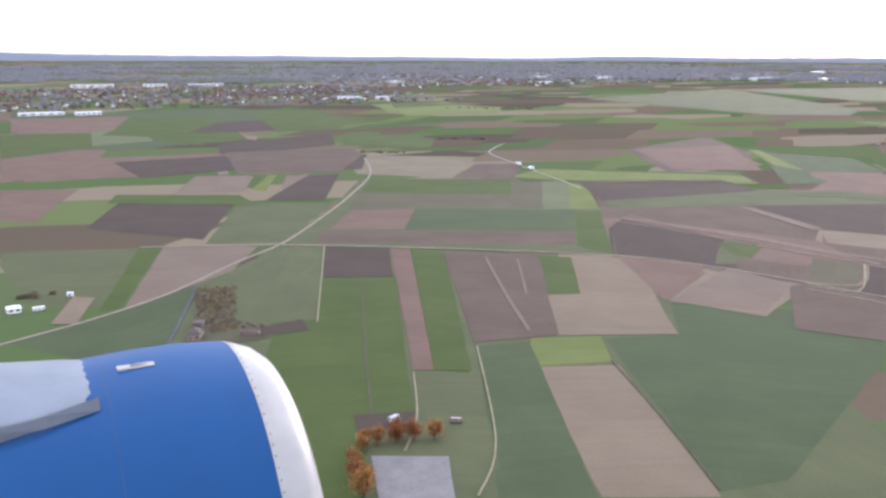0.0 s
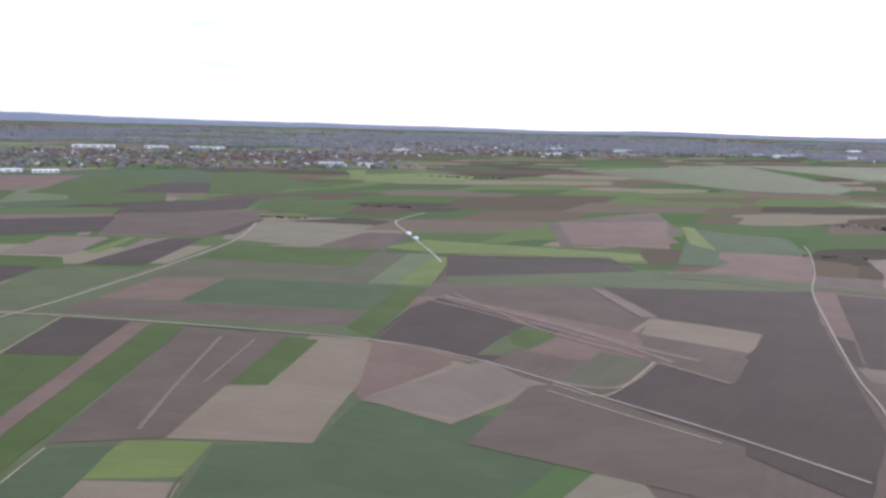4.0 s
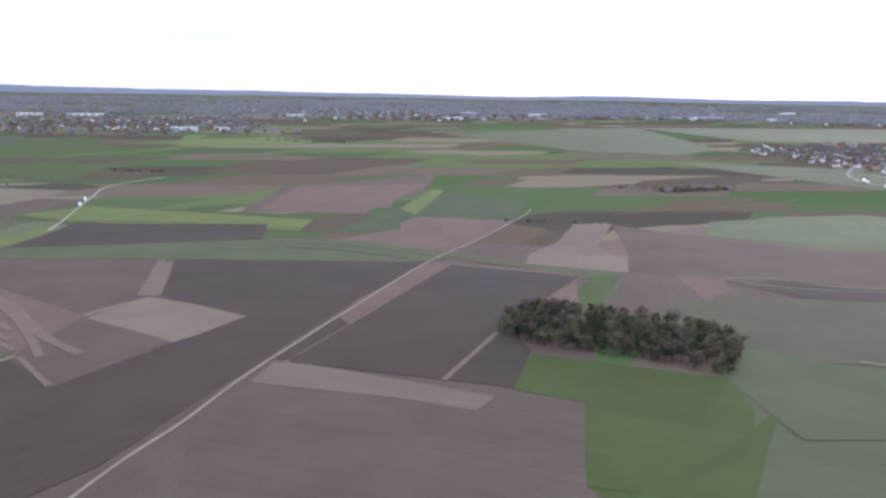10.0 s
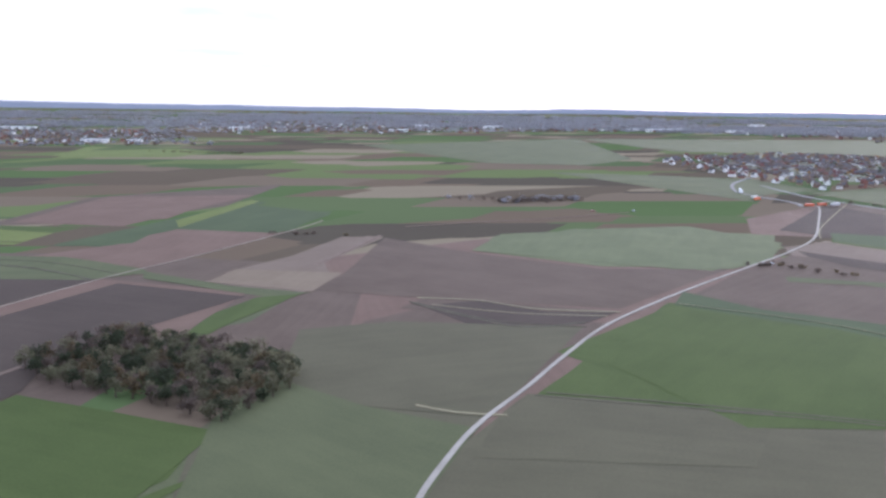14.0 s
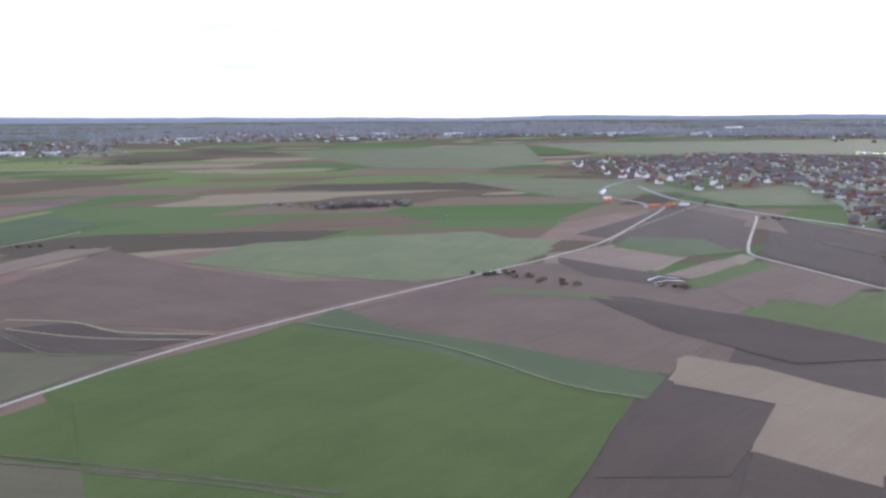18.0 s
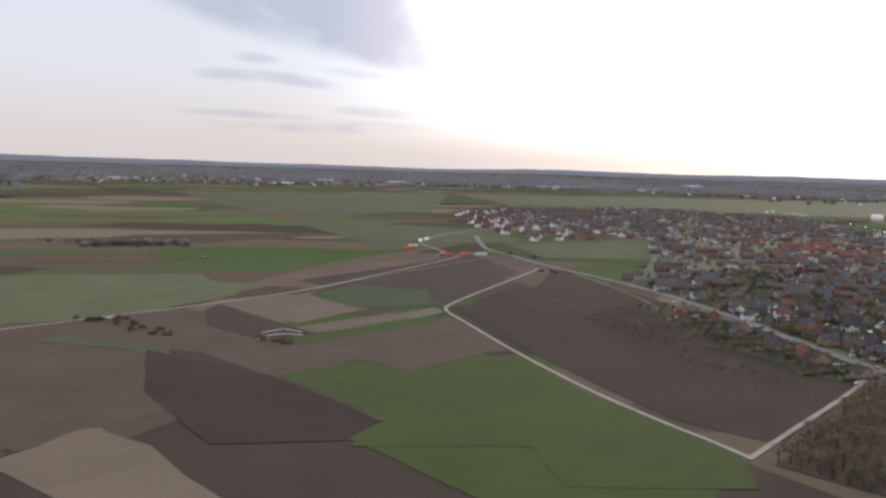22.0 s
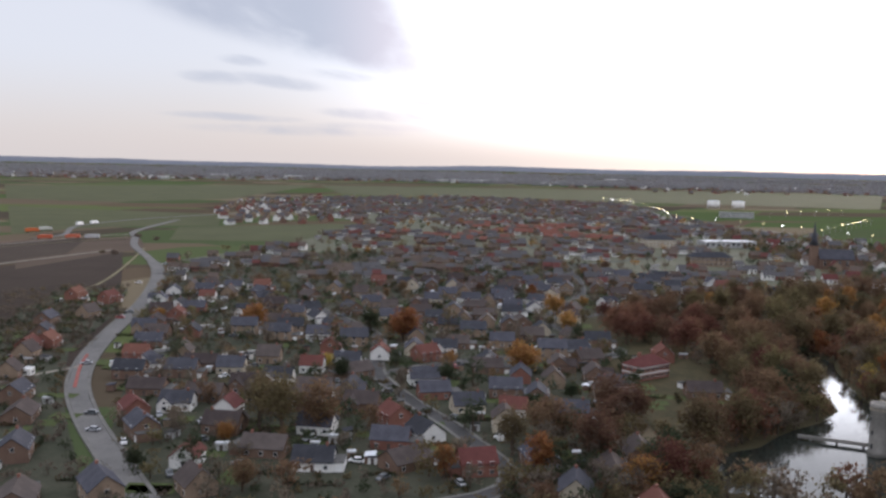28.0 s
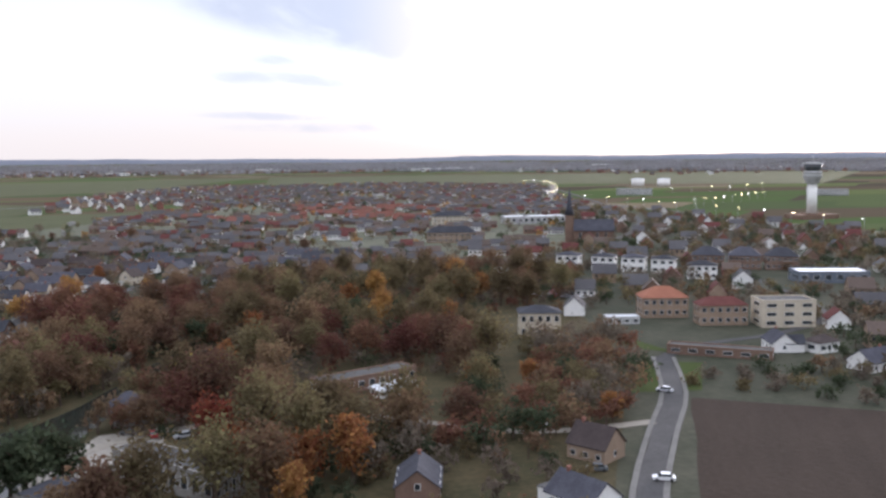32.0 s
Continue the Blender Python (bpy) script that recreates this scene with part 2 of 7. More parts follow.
FIELD = {
    "plough_wet": surface("wet_soil", (0.0294, 0.0222, 0.0174), (0.0466, 0.0348, 0.0275), rows=3, spec=0.045, rough=1.0, sheen=0.012, bump=0.15),
    "plough": surface("ploughed_soil", (0.0608, 0.0442, 0.0324), (0.0875, 0.0655, 0.0493), rows=3, spec=0.045, rough=1.0, sheen=0.012, bump=0.15),
    "plough_dark": surface("dark_soil", (0.0383, 0.0293, 0.0231), (0.0557, 0.0428, 0.0334), rows=3, spec=0.045, rough=1.0, sheen=0.012, bump=0.15),
    "plough_red": surface("reddish_soil", (0.082, 0.0542, 0.0405), (0.118, 0.0808, 0.0612), rows=3, spec=0.045, rough=1.0, sheen=0.012, bump=0.15),
    "plough_pale": surface("pale_soil", (0.095, 0.0711, 0.0531), (0.1276, 0.0988, 0.0744), rows=4, spec=0.045, rough=1.0, sheen=0.012, bump=0.12),
    "tan": surface("dry_tilled_soil", (0.1074, 0.0823, 0.0563), (0.1452, 0.1136, 0.0792), rows=4, spec=0.045, rough=1.0, sheen=0.012, bump=0.1),
    "stubble": surface("stubble", (0.0986, 0.0823, 0.0546), (0.1373, 0.1161, 0.0792), rows=3, spec=0.045, rough=1.0, sheen=0.012, bump=0.1),
    "green": surface("meadow_grass", (0.0366, 0.0503, 0.0145), (0.0557, 0.0709, 0.0218), rows=8, spec=0.045, rough=1.0, sheen=0.012),
    "dark_green": surface("dark_crop", (0.039, 0.0504, 0.0245), (0.0556, 0.0693, 0.0329), rows=5, spec=0.045, rough=1.0, sheen=0.012),
    "dull_green": surface("rough_grass", (0.0519, 0.0576, 0.0283), (0.0761, 0.081, 0.0398), rows=6, spec=0.045, rough=1.0, sheen=0.012),
    "dusty_green": surface("sparse_crop", (0.068, 0.076, 0.0387), (0.0958, 0.104, 0.0533), rows=6, spec=0.045, rough=1.0, sheen=0.012),
    "pale_green": surface("pale_grass", (0.07, 0.078, 0.0396), (0.0989, 0.106, 0.0533), rows=6, spec=0.045, rough=1.0, sheen=0.012),
    "fallow": surface("thin_weeds", (0.056, 0.0515, 0.031), (0.0783, 0.0714, 0.0434), rows=6, spec=0.045, rough=1.0, sheen=0.012),
    "olive": surface("mustard_crop", (0.07, 0.085, 0.025), (0.103, 0.117, 0.037), rows=4, spec=0.045, rough=1.0, sheen=0.012),
}
FIELD_LABEL = {
    "plough": "bare brown ploughed field", "plough_wet": "dark wet ploughed field beside a village", "plough_dark": "dark freshly ploughed field", "plough_red": "reddish-brown tilled field",
    "plough_pale": "pale brown tilled field", "tan": "dry tan tilled field with tramlines", "stubble": "pale straw-coloured stubble field",
    "green": "bright green grass meadow", "dark_green": "dark green winter crop field", "dull_green": "dull green rough pasture",
    "dusty_green": "dusty green sparse crop field", "pale_green": "pale green grass field", "olive": "yellow-green mustard crop field", "fallow": "grey-olive fallow field with thin weeds"}


def ground_material():
    m = surface("open_country", (0.06, 0.062, 0.036), (0.085, 0.09, 0.05), big=0.01, fine=0.3, spec=0.0, rough=1.0, sheen=0.012)
    nt = m.node_tree
    b = nt.nodes["Principled BSDF"]
    old = b.inputs["Base Color"].links[0].from_socket
    mp = node(nt, "Mapping")
    mp.inputs["Rotation"].default_value = (0, 0, radians(27))
    mp.inputs["Scale"].default_value = (1 / 150, 1 / 75, 1)
    nt.links.new(nt.nodes.new("ShaderNodeTexCoord").outputs["Object"], mp.inputs["Vector"])
    vo = node(nt, "TexVoronoi", distance="CHEBYCHEV", Scale=1.0, Randomness=0.75)
    nt.links.new(mp.outputs[0], vo.inputs["Vector"])
    rp = nt.nodes.new("ShaderNodeValToRGB")
    rp.color_ramp.interpolation = "CONSTANT"
    cols = [(0.0723, 0.051, 0.0382), (0.051, 0.0808, 0.0255), (0.111, 0.0808, 0.0595), (0.0638, 0.085, 0.034), (0.051, 0.0382, 0.0314), (0.085, 0.106, 0.0382), (0.0935, 0.0638, 0.0467), (0.051, 0.0723, 0.0298), (0.162, 0.128, 0.0892)]
    el = rp.color_ramp.elements
    while len(el) < len(cols):
        el.new(0.5)
    for i, c in enumerate(cols):
        el[i].position, el[i].color = i / len(cols), (*c, 1)
    sp = nt.nodes.new("ShaderNodeSeparateColor")
    nt.links.new(vo.outputs["Color"], sp.inputs[0])
    nt.links.new(sp.outputs[0], rp.inputs[0])
    mx = nt.nodes.new("ShaderNodeMix")
    mx.data_type = "RGBA"
    mx.inputs["Factor"].default_value = 0.75
    nt.links.new(old, mx.inputs["A"])
    nt.links.new(rp.outputs[0], mx.inputs["B"])
    nt.links.new(mx.outputs["Result"], b.inputs["Base Color"])
    return m


GROUND = ground_material()
ASPHALT = surface("asphalt", (0.1, 0.097, 0.094), (0.155, 0.148, 0.142), big=0.1, fine=2, rough=0.85)
STREET = surface("worn_dark_asphalt", (0.048, 0.047, 0.047), (0.078, 0.076, 0.075), big=0.1, fine=2, rough=0.85)
GRAVEL = surface("pale_track", (0.18, 0.163, 0.137), (0.25, 0.23, 0.195), big=0.08, fine=1.5)
DIRT = surface("packed_dirt", (0.14, 0.115, 0.09), (0.2, 0.168, 0.132), big=0.08, fine=1.5)
GARDEN = surface("garden_soil_and_grass", (0.033, 0.038, 0.024), (0.062, 0.06, 0.043), big=0.12, fine=0.9, spec=0.1)

# ---- ground ----


def mesh_object(name, verts, faces, mats, parent=None, smooth=False):
    me = bpy.data.meshes.new(name)
    me.from_pydata(verts, [], faces)
    for m in (mats if isinstance(mats, (list, tuple)) else [mats]):
        me.materials.append(m)
    if smooth:
        me.polygons.foreach_set("use_smooth", [True] * len(me.polygons))
    me.update()
    ob = new(name, me)
    ob.parent = parent
    return ob


def ridge(a):
    return 23 + 11 * max(0.0, min(1.0, (math.degrees(a) - 80) / 12)) + 14 * math.exp(-((a - radians(100)) / 0.14) ** 2) + 11 * math.exp(-((a - radians(82)) / 0.13) ** 2) + 7 * math.sin(3 * a + 0.5) + 4 * math.sin(7 * a + 1) + 6 * noise.noise((math.cos(a) * 9, math.sin(a) * 9, 0)) + 2.5 * noise.noise((math.cos(a) * 50, math.sin(a) * 50, 3))


def build_ground():
    radii = [60, 200, 400, 800, 1200, 1700, 2200, 2700, 3000, 3300, 3600, 3850, 4050, 4200, 4300, 4400, 4600]
    seg = 360
    verts, faces = [(600, 0, 0)], []
    for r in radii:
        k = max(0.0, min(1.0, (r - 2700) / 1600)) ** 1.6
        for i in range(seg):
            a = i * math.tau / seg
            z = 0.35 * ridge(a) * k * (1 if r < 4350 else 0.6)
            if 2700 < r < 4250:
                z += 2.5 * k * noise.noise((r * 0.004 * math.cos(a), r * 0.004 * math.sin(a), 1))
            verts.append((600 + r * math.cos(a), r * math.sin(a), z))
    for i in range(seg):
        faces.append((0, 1 + i, 1 + (i + 1) % seg))
    for j in range(len(radii) - 1):
        for i in range(seg):
            a, b = 1 + j * seg + i, 1 + j * seg + (i + 1) % seg
            faces.append((a, a + seg, b + seg, b))
    return tagged(mesh_object("ground", verts, faces, GROUND, smooth=True), "open farmland in a patchwork of brown and green", "ground", kind="structure")


build_ground()


def build_distance():
    """The far hills that close the plain; pale blue-grey haze is painted as glow."""
    m = surface("hazed_hills_glow", (0.02, 0.022, 0.025), (0.03, 0.032, 0.036), big=0.004, fine=0.02)
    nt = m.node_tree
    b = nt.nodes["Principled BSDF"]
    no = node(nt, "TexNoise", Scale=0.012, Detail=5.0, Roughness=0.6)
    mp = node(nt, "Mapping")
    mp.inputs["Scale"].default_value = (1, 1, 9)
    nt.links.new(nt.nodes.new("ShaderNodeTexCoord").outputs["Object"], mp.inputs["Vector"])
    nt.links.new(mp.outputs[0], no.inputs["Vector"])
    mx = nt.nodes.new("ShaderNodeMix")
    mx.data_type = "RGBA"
    # emission colours stand in for aerial haze on the hills
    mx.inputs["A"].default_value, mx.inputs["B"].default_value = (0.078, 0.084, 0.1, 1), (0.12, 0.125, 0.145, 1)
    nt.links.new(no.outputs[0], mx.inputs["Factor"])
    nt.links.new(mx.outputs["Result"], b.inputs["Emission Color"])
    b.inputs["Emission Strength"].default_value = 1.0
    verts, faces = [], []
    n = 900
    for i in range(n + 1):
        a = radians(-10 + 150 * i / n)
        h = ridge(a) + 4 + 0.9 * noise.noise((a * 260, 0, 0))
        for r, z in ((4250, 0), (4290, h * 0.8), (4330, h), (4370, 0)):
            verts.append((600 + r * math.cos(a), r * math.sin(a), z))
        if i:
            k = 4 * i
            faces += [(k - 4 + j, k + j, k + j + 1, k - 3 + j) for j in range(3)]
    return tagged(mesh_object("backdrop", verts, faces, m, smooth=True), "low wooded hills along the horizon, painted blue-grey with haze", "hills", kind="structure")


build_distance()
field_count = 0


def wobbly(points, step=7.0, amount=0.5):
    out = []
    n = len(points)
    for i in range(n):
        a, b = Vector((*points[i], 0)), Vector((*points[(i + 1) % n], 0))
        k = max(1, int((b - a).length / step))
        for j in range(k):
            p = a.lerp(b, j / k)
            q = noise.noise_vector((p.x * 0.06, p.y * 0.06, 0.3)) * amount
            out.append((p.x + q.x, p.y + q.y))
    return out


def field(kind, *points):
    """One field as its own sheet, a little above the ground; its local x axis runs along its first side."""
    global field_count
    z = 0.01 + 0.0008 * field_count
    field_count += 1
    cx, cy = sum(p[0] for p in points) / len(points), sum(p[1] for p in points) / len(points)
    ang = math.atan2(points[1][1] - points[0][1], points[1][0] - points[0][0])
    inv = Matrix.Rotation(-ang, 4, "Z")
    bm = bmesh.new()
    bm.faces.new([bm.verts.new(inv @ Vector((x - cx, y - cy, 0))) for x, y in wobbly(points)])
    bmesh.ops.triangulate(bm, faces=bm.faces[:])
    bmesh.ops.recalc_face_normals(bm, faces=bm.faces[:])
    if bm.faces[:][0].normal.z < 0:
        bmesh.ops.reverse_faces(bm, faces=bm.faces[:])
    me = bpy.data.meshes.new("field")
    bm.to_mesh(me)
    bm.free()
    me.materials.append(FIELD[kind])
    name = {"green": "meadow", "pale_green": "meadow", "dull_green": "pasture", "stubble": "stubble_field", "tan": "tilled_field"}.get(kind, "crop_field" if "green" in kind or kind == "olive" else "ploughed_field")
    ob = new(name, me)
    ob.matrix_world = Matrix.Translation((cx, cy, z)) @ Matrix.Rotation(ang, 4, "Z")
    return tagged(ob, FIELD_LABEL[kind], "field", kind="structure")


def smooth_line(points, step=6.0):
    out = []
    n = len(points)
    for i in range(n - 1):
        p0, p1, p2, p3 = [Vector(points[max(0, min(n - 1, i + k))]) for k in (-1, 0, 1, 2)]
        k = max(1, int((p2 - p1).length / step))
        for j in range(k):
            t = j / k
            out.append(0.5 * (2 * p1 + (p2 - p0) * t + (2 * p0 - 5 * p1 + 4 * p2 - p3) * t * t + (3 * p1 - p0 - 3 * p2 + p3) * t ** 3))
    out.append(Vector(points[-1]))
    return out


ROADS = []


def road(name, width, mat, label, *points, z=0.26):
    line = smooth_line(points)
    z += 0.0012 * len(ROADS)
    ROADS.append((line, width))
    verts, faces = [], []
    for i, p in enumerate(line):
        d = (line[min(i + 1, len(line) - 1)] - line[max(i - 1, 0)]).normalized()
        nrm = Vector((-d.y, d.x)) * width / 2 * (1 + 0.12 * noise.noise((p.x * 0.1, p.y * 0.1, 0)))
        a, b = p + nrm, p - nrm
        verts += [(a.x, a.y, 0), (a.x, a.y, z), (b.x, b.y, z), (b.x, b.y, 0)]
        if i:
            k = 4 * i
            faces += [(k - 4, k, k + 1, k - 3), (k - 3, k + 1, k + 2, k - 2), (k - 2, k + 2, k + 3, k - 1)]
    return tagged(mesh_object(name, verts, faces, mat), label, "road", kind="structure")


field("plough", (230, 150), (330, 255), (280, 375), (330, 470), (440, 520), (560, 480), (650, 420), (600, 330), (520, 200), (420, 110), (300, 100))
field("plough_red", (560, 120), (580, 220), (640, 330), (640, 430), (760, 470), (900, 420), (870, 330), (760, 200), (700, 110))
field("dull_green", (20, 150), (20, 330), (70, 400), (130, 460), (200, 420), (270, 370), (250, 250), (200, 130))
field("plough_dark", (838, 200), (775, 138), (788, 107), (824, 92), (877, 137), (866, 214))
field("plough_dark", (854, 299), (876, 266), (905, 198), (939, 145), (926, 114), (874, 112), (879, 135), (866, 196), (847, 238))
field("plough_dark", (838, 321), (926, 300), (959, 222), (985, 153), (992, 111), (884, 145), (850, 201))
field("dull_green", (561, 206), (604, 157), (549, 113), (495, 133))
field("plough", (573, 301), (612, 381), (652, 350), (618, 258), (602, 251), (594, 287))
field("dull_green", (579, 307), (603, 353), (613, 372), (628, 358), (601, 316))
field("dark_green", (22, 1482), (189, 1428), (332, 1476), (345, 1417), (323, 1226), (301, 1058), (128, 940), (18, 928))
field("green", (170, 1327), (279, 1308), (238, 1102), (187, 956), (150, 1014), (160, 1194))
field("plough_red", (21, 1366), (117, 1352), (101, 1151), (20, 1167))
field("dusty_green", (104, 1196), (153, 1181), (150, 1014), (86, 992))
field("green", (19, 1133), (97, 1131), (86, 992), (18, 928))
field("green", (345, 1417), (438, 1374), (443, 1133), (301, 1058), (323, 1226))
field("olive", (567, 1424), (685, 1399), (598, 1216), (518, 1264))
field("plough", (255, 1211), (314, 1211), (278, 1047), (235, 1067))
field("plough_dark", (207, 970), (347, 1015), (310, 899), (217, 868), (187, 873))
field("tan", (225, 1051), (263, 1026), (251, 985), (218, 1007))
field("plough_red", (17, 889), (100, 886), (188, 877), (186, 850), (119, 859), (105, 832), (102, 752), (16, 757))
field("plough_red", (191, 825), (302, 824), (287, 780), (241, 756), (225, 715), (171, 734))
field("plough_pale", (166, 803), (173, 800), (165, 736), (156, 734))
field("pale_green", (192, 866), (323, 860), (313, 833), (186, 836))
field("plough_pale", (277, 752), (345, 785), (384, 766), (327, 647), (316, 639), (261, 713))
field("plough_dark", (293, 786), (325, 771), (309, 736), (278, 751))
field("plough_pale", (116, 678), (138, 736), (179, 723), (156, 659))
field("green", (159, 661), (180, 716), (192, 717), (170, 653))
field("plough_pale", (184, 655), (204, 711), (222, 703), (199, 645))
field("plough", (560, 751), (720, 815), (645, 664), (561, 598), (494, 605))
field("green", (444, 632), (550, 580), (511, 537), (426, 583))
field("plough", (604, 575), (653, 589), (619, 499), (555, 476), (557, 507))
field("olive", (565, 1456), (701, 1435), (611, 1250), (532, 1278))
field("plough_dark", (150, 453), (179, 438), (157, 379), (128, 391))
field("tan", (256, 381), (276, 364), (220, 258), (178, 275), (206, 324), (218, 319))
field("tan", (297, 328), (311, 291), (267, 260), (247, 296))
field("olive", (168, 276), (192, 267), (180, 243), (153, 250))
field("tan", (154, 249), (180, 239), (147, 153), (121, 165))
field("green", (127, 389), (156, 378), (102, 232), (90, 234), (70, 189), (62, 193), (74, 292), (90, 332))
field("plough_red", (178, 434), (187, 430), (122, 260), (116, 263))
field("green", (187, 427), (199, 421), (131, 253), (123, 260))
field("plough", (199, 414), (241, 391), (177, 274), (147, 281))
field("dull_green", (241, 391), (255, 382), (218, 320), (206, 325))
field("dark_green", (245, 293), (308, 241), (263, 204), (168, 153), (149, 155), (183, 241), (192, 264), (220, 257))
field("dark_green", (146, 276), (165, 272), (120, 165), (99, 175))
field("dull_green", (115, 261), (133, 251), (107, 189), (91, 179), (108, 242))
field("plough_pale", (74, 489), (117, 466), (93, 420), (39, 374))
field("dark_green", (-2, 348), (72, 399), (48, 323), (20, 317))
field("dull_green", (95, 408), (121, 463), (148, 453), (104, 327), (73, 342))
field("dull_green", (-3, 507), (61, 488), (32, 382), (7, 393), (-4, 477))
field("green", (61, 488), (73, 487), (38, 376), (30, 376))
field("dull_green", (134, 469), (206, 570), (166, 479), (285, 424), (271, 374), (202, 423), (181, 440))
field("plough_red", (194, 542), (230, 525), (198, 476), (166, 487))
field("dusty_green", (238, 537), (341, 486), (300, 422), (204, 477))
field("green", (261, 669), (355, 620), (327, 567), (226, 612))
field("stubble", (305, 811), (396, 756), (319, 646), (257, 697))
field("plough", (374, 714), (410, 698), (359, 618), (320, 646))
field("pale_green", (384, 584), (398, 578), (342, 486), (327, 492))
field("plough", (392, 560), (546, 436), (464, 369), (412, 393), (334, 378), (301, 417))
field("plough_dark", (300, 409), (346, 357), (310, 326), (273, 369))
field("plough_dark", (68, 633), (140, 605), (95, 495), (41, 553))
field("dull_green", (140, 600), (196, 575), (134, 469), (94, 484))
field("plough_red", (-1, 723), (50, 705), (15, 583), (-2, 597))
field("plough_red", (2, 993), (96, 952), (68, 811), (-0, 757))
field("plough_dark", (90, 849), (189, 857), (186, 758), (98, 742))
field("plough_dark", (196, 840), (313, 817), (271, 720), (177, 740))
field("plough_pale", (131, 714), (180, 718), (153, 645), (109, 659))
field("green", (4, 1140), (96, 1114), (83, 974), (2, 988))
field("green", (172, 1314), (265, 1255), (202, 1021), (106, 1096))
field("green", (366, 1284), (461, 1222), (373, 1068), (307, 1081))
field("plough_red", (264, 1218), (317, 1195), (292, 1051), (217, 1021))
field("plough_red", (20, 1359), (170, 1356), (123, 1145), (16, 1170))
field("green", (373, 980), (432, 921), (388, 840), (312, 895))
field("green", (610, 1481), (706, 1395), (735, 1312), (667, 1225), (536, 1268))
field("tan", (393, 355), (419, 377), (452, 335), (411, 298))
field("plough", (419, 377), (428, 444), (475, 423), (515, 370), (412, 230), (370, 187), (353, 194), (364, 238), (411, 296), (452, 335))
field("plough_red", (289, 464), (340, 453), (394, 354), (411, 296), (383, 271), (372, 305), (341, 318), (319, 358))
field("plough_red", (274, 375), (306, 331), (245, 302), (248, 329))
field("tan", (295, 332), (316, 291), (269, 266), (269, 296))
field("tan", (252, 389), (273, 375), (238, 291), (189, 298))
field("dusty_green", (311, 427), (286, 382), (274, 375), (237, 403), (196, 424), (161, 520), (249, 629), (393, 599), (311, 473))
field("plough_dark", (449, 277), (540, 398), (603, 366), (519, 263), (523, 246))
field("plough_pale", (452, 274), (500, 221), (490, 213), (439, 259))
field("plough", (439, 258), (490, 213), (507, 224), (522, 208), (493, 159), (494, 142), (406, 174), (417, 229))
field("green", (529, 255), (573, 212), (561, 185), (503, 139), (494, 142), (493, 159), (523, 208), (508, 225))
field("plough_pale", (596, 394), (626, 401), (652, 387), (628, 355))
field("olive", (362, 632), (407, 663), (534, 561), (514, 520), (394, 591))
field("dark_green", (535, 518), (662, 673), (704, 612), (664, 532), (560, 500))
field("plough_red", (509, 614), (570, 750), (679, 735), (572, 578))
field("plough_red", (568, 509), (661, 528), (562, 420), (498, 469))
field("plough", (439, 456), (550, 408), (450, 282), (452, 333), (424, 376))
field("plough", (564, 404), (620, 355), (577, 299), (545, 304), (454, 277))
field("fallow", (595, 245), (640, 198), (602, 150), (559, 166), (570, 212))
field("plough", (596, 247), (640, 304), (665, 316), (721, 273), (642, 199))
field("green", (659, 209), (762, 295), (806, 264), (711, 175))
field("pale_green", (738, 435), (778, 484), (897, 480), (908, 394), (837, 352), (779, 373))
field("plough_pale", (605, 407), (630, 416), (656, 390), (630, 361))
field("plough_pale", (649, 415), (700, 500), (708, 491), (645, 409))
field("dark_green", (537, 508), (615, 611), (708, 604), (654, 525), (593, 560))
field("pale_green", (575, 563), (674, 696), (674, 680), (593, 562))
field("plough_red", (548, 442), (593, 562), (654, 525), (580, 440))
field("plough", (708, 490), (735, 427), (775, 368), (835, 349), (738, 292), (669, 337), (634, 363), (657, 393))
field("plough_red", (477, 423), (532, 432), (609, 366), (577, 306), (523, 310), (484, 295))
field("green", (762, 291), (823, 183), (770, 128), (753, 137), (697, 182), (686, 246))
field("dark_green", (778, 301), (823, 189), (823, 183), (762, 291))
field("plough", (779, 303), (845, 348), (877, 289), (921, 256), (861, 198), (851, 210), (823, 183))
field("plough", (690, 261), (708, 280), (658, 319), (675, 336), (730, 292), (690, 261))
field("tan", (858, 212), (890, 131), (870, 112), (834, 126), (828, 146), (852, 167), (839, 193))
field("plough_dark", (827, 186), (839, 193), (852, 167), (828, 146), (813, 134), (789, 143))
field("stubble", (906, 382), (941, 399), (959, 356), (919, 331))
field("stubble", (919, 307), (948, 336), (988, 346), (959, 322))
field("green", (920, 298), (983, 338), (978, 301), (940, 279))
field("plough", (852, 351), (902, 376), (917, 328), (930, 285), (928, 264), (903, 249), (860, 212), (842, 197), (783, 302))
field("pale_green", (742, 429), (832, 492), (937, 435), (879, 372), (823, 347))
field("plough_red", (923, 440), (969, 500), (1084, 554), (951, 418))
field("plough_dark", (993, 359), (1088, 468), (1092, 550), (997, 441), (949, 416), (1010, 395))
field("plough", (933, 287), (987, 335), (984, 267), (933, 263))
field("plough_dark", (871, 299), (888, 287), (921, 203), (910, 187), (880, 196))
field("plough_dark", (978, 429), (1108, 543), (1098, 481), (1008, 386))
field("green", (950, 404), (976, 424), (999, 366), (982, 359))
field("tan", (905, 381), (948, 406), (966, 362), (927, 331))
field("stubble", (932, 321), (990, 356), (990, 344), (944, 311))
field("green", (920, 299), (944, 314), (987, 335), (968, 300), (952, 295))
field("plough_wet", (997, 350), (1103, 468), (1096, 297), (1086, 213), (1001, 158), (989, 183), (989, 244))
field("plough", (1051, 533), (1116, 562), (1114, 486), (1090, 449), (1060, 404))
field("dull_green", (1024, 889), (1190, 765), (1171, 639), (1127, 643), (1082, 621), (1047, 581))
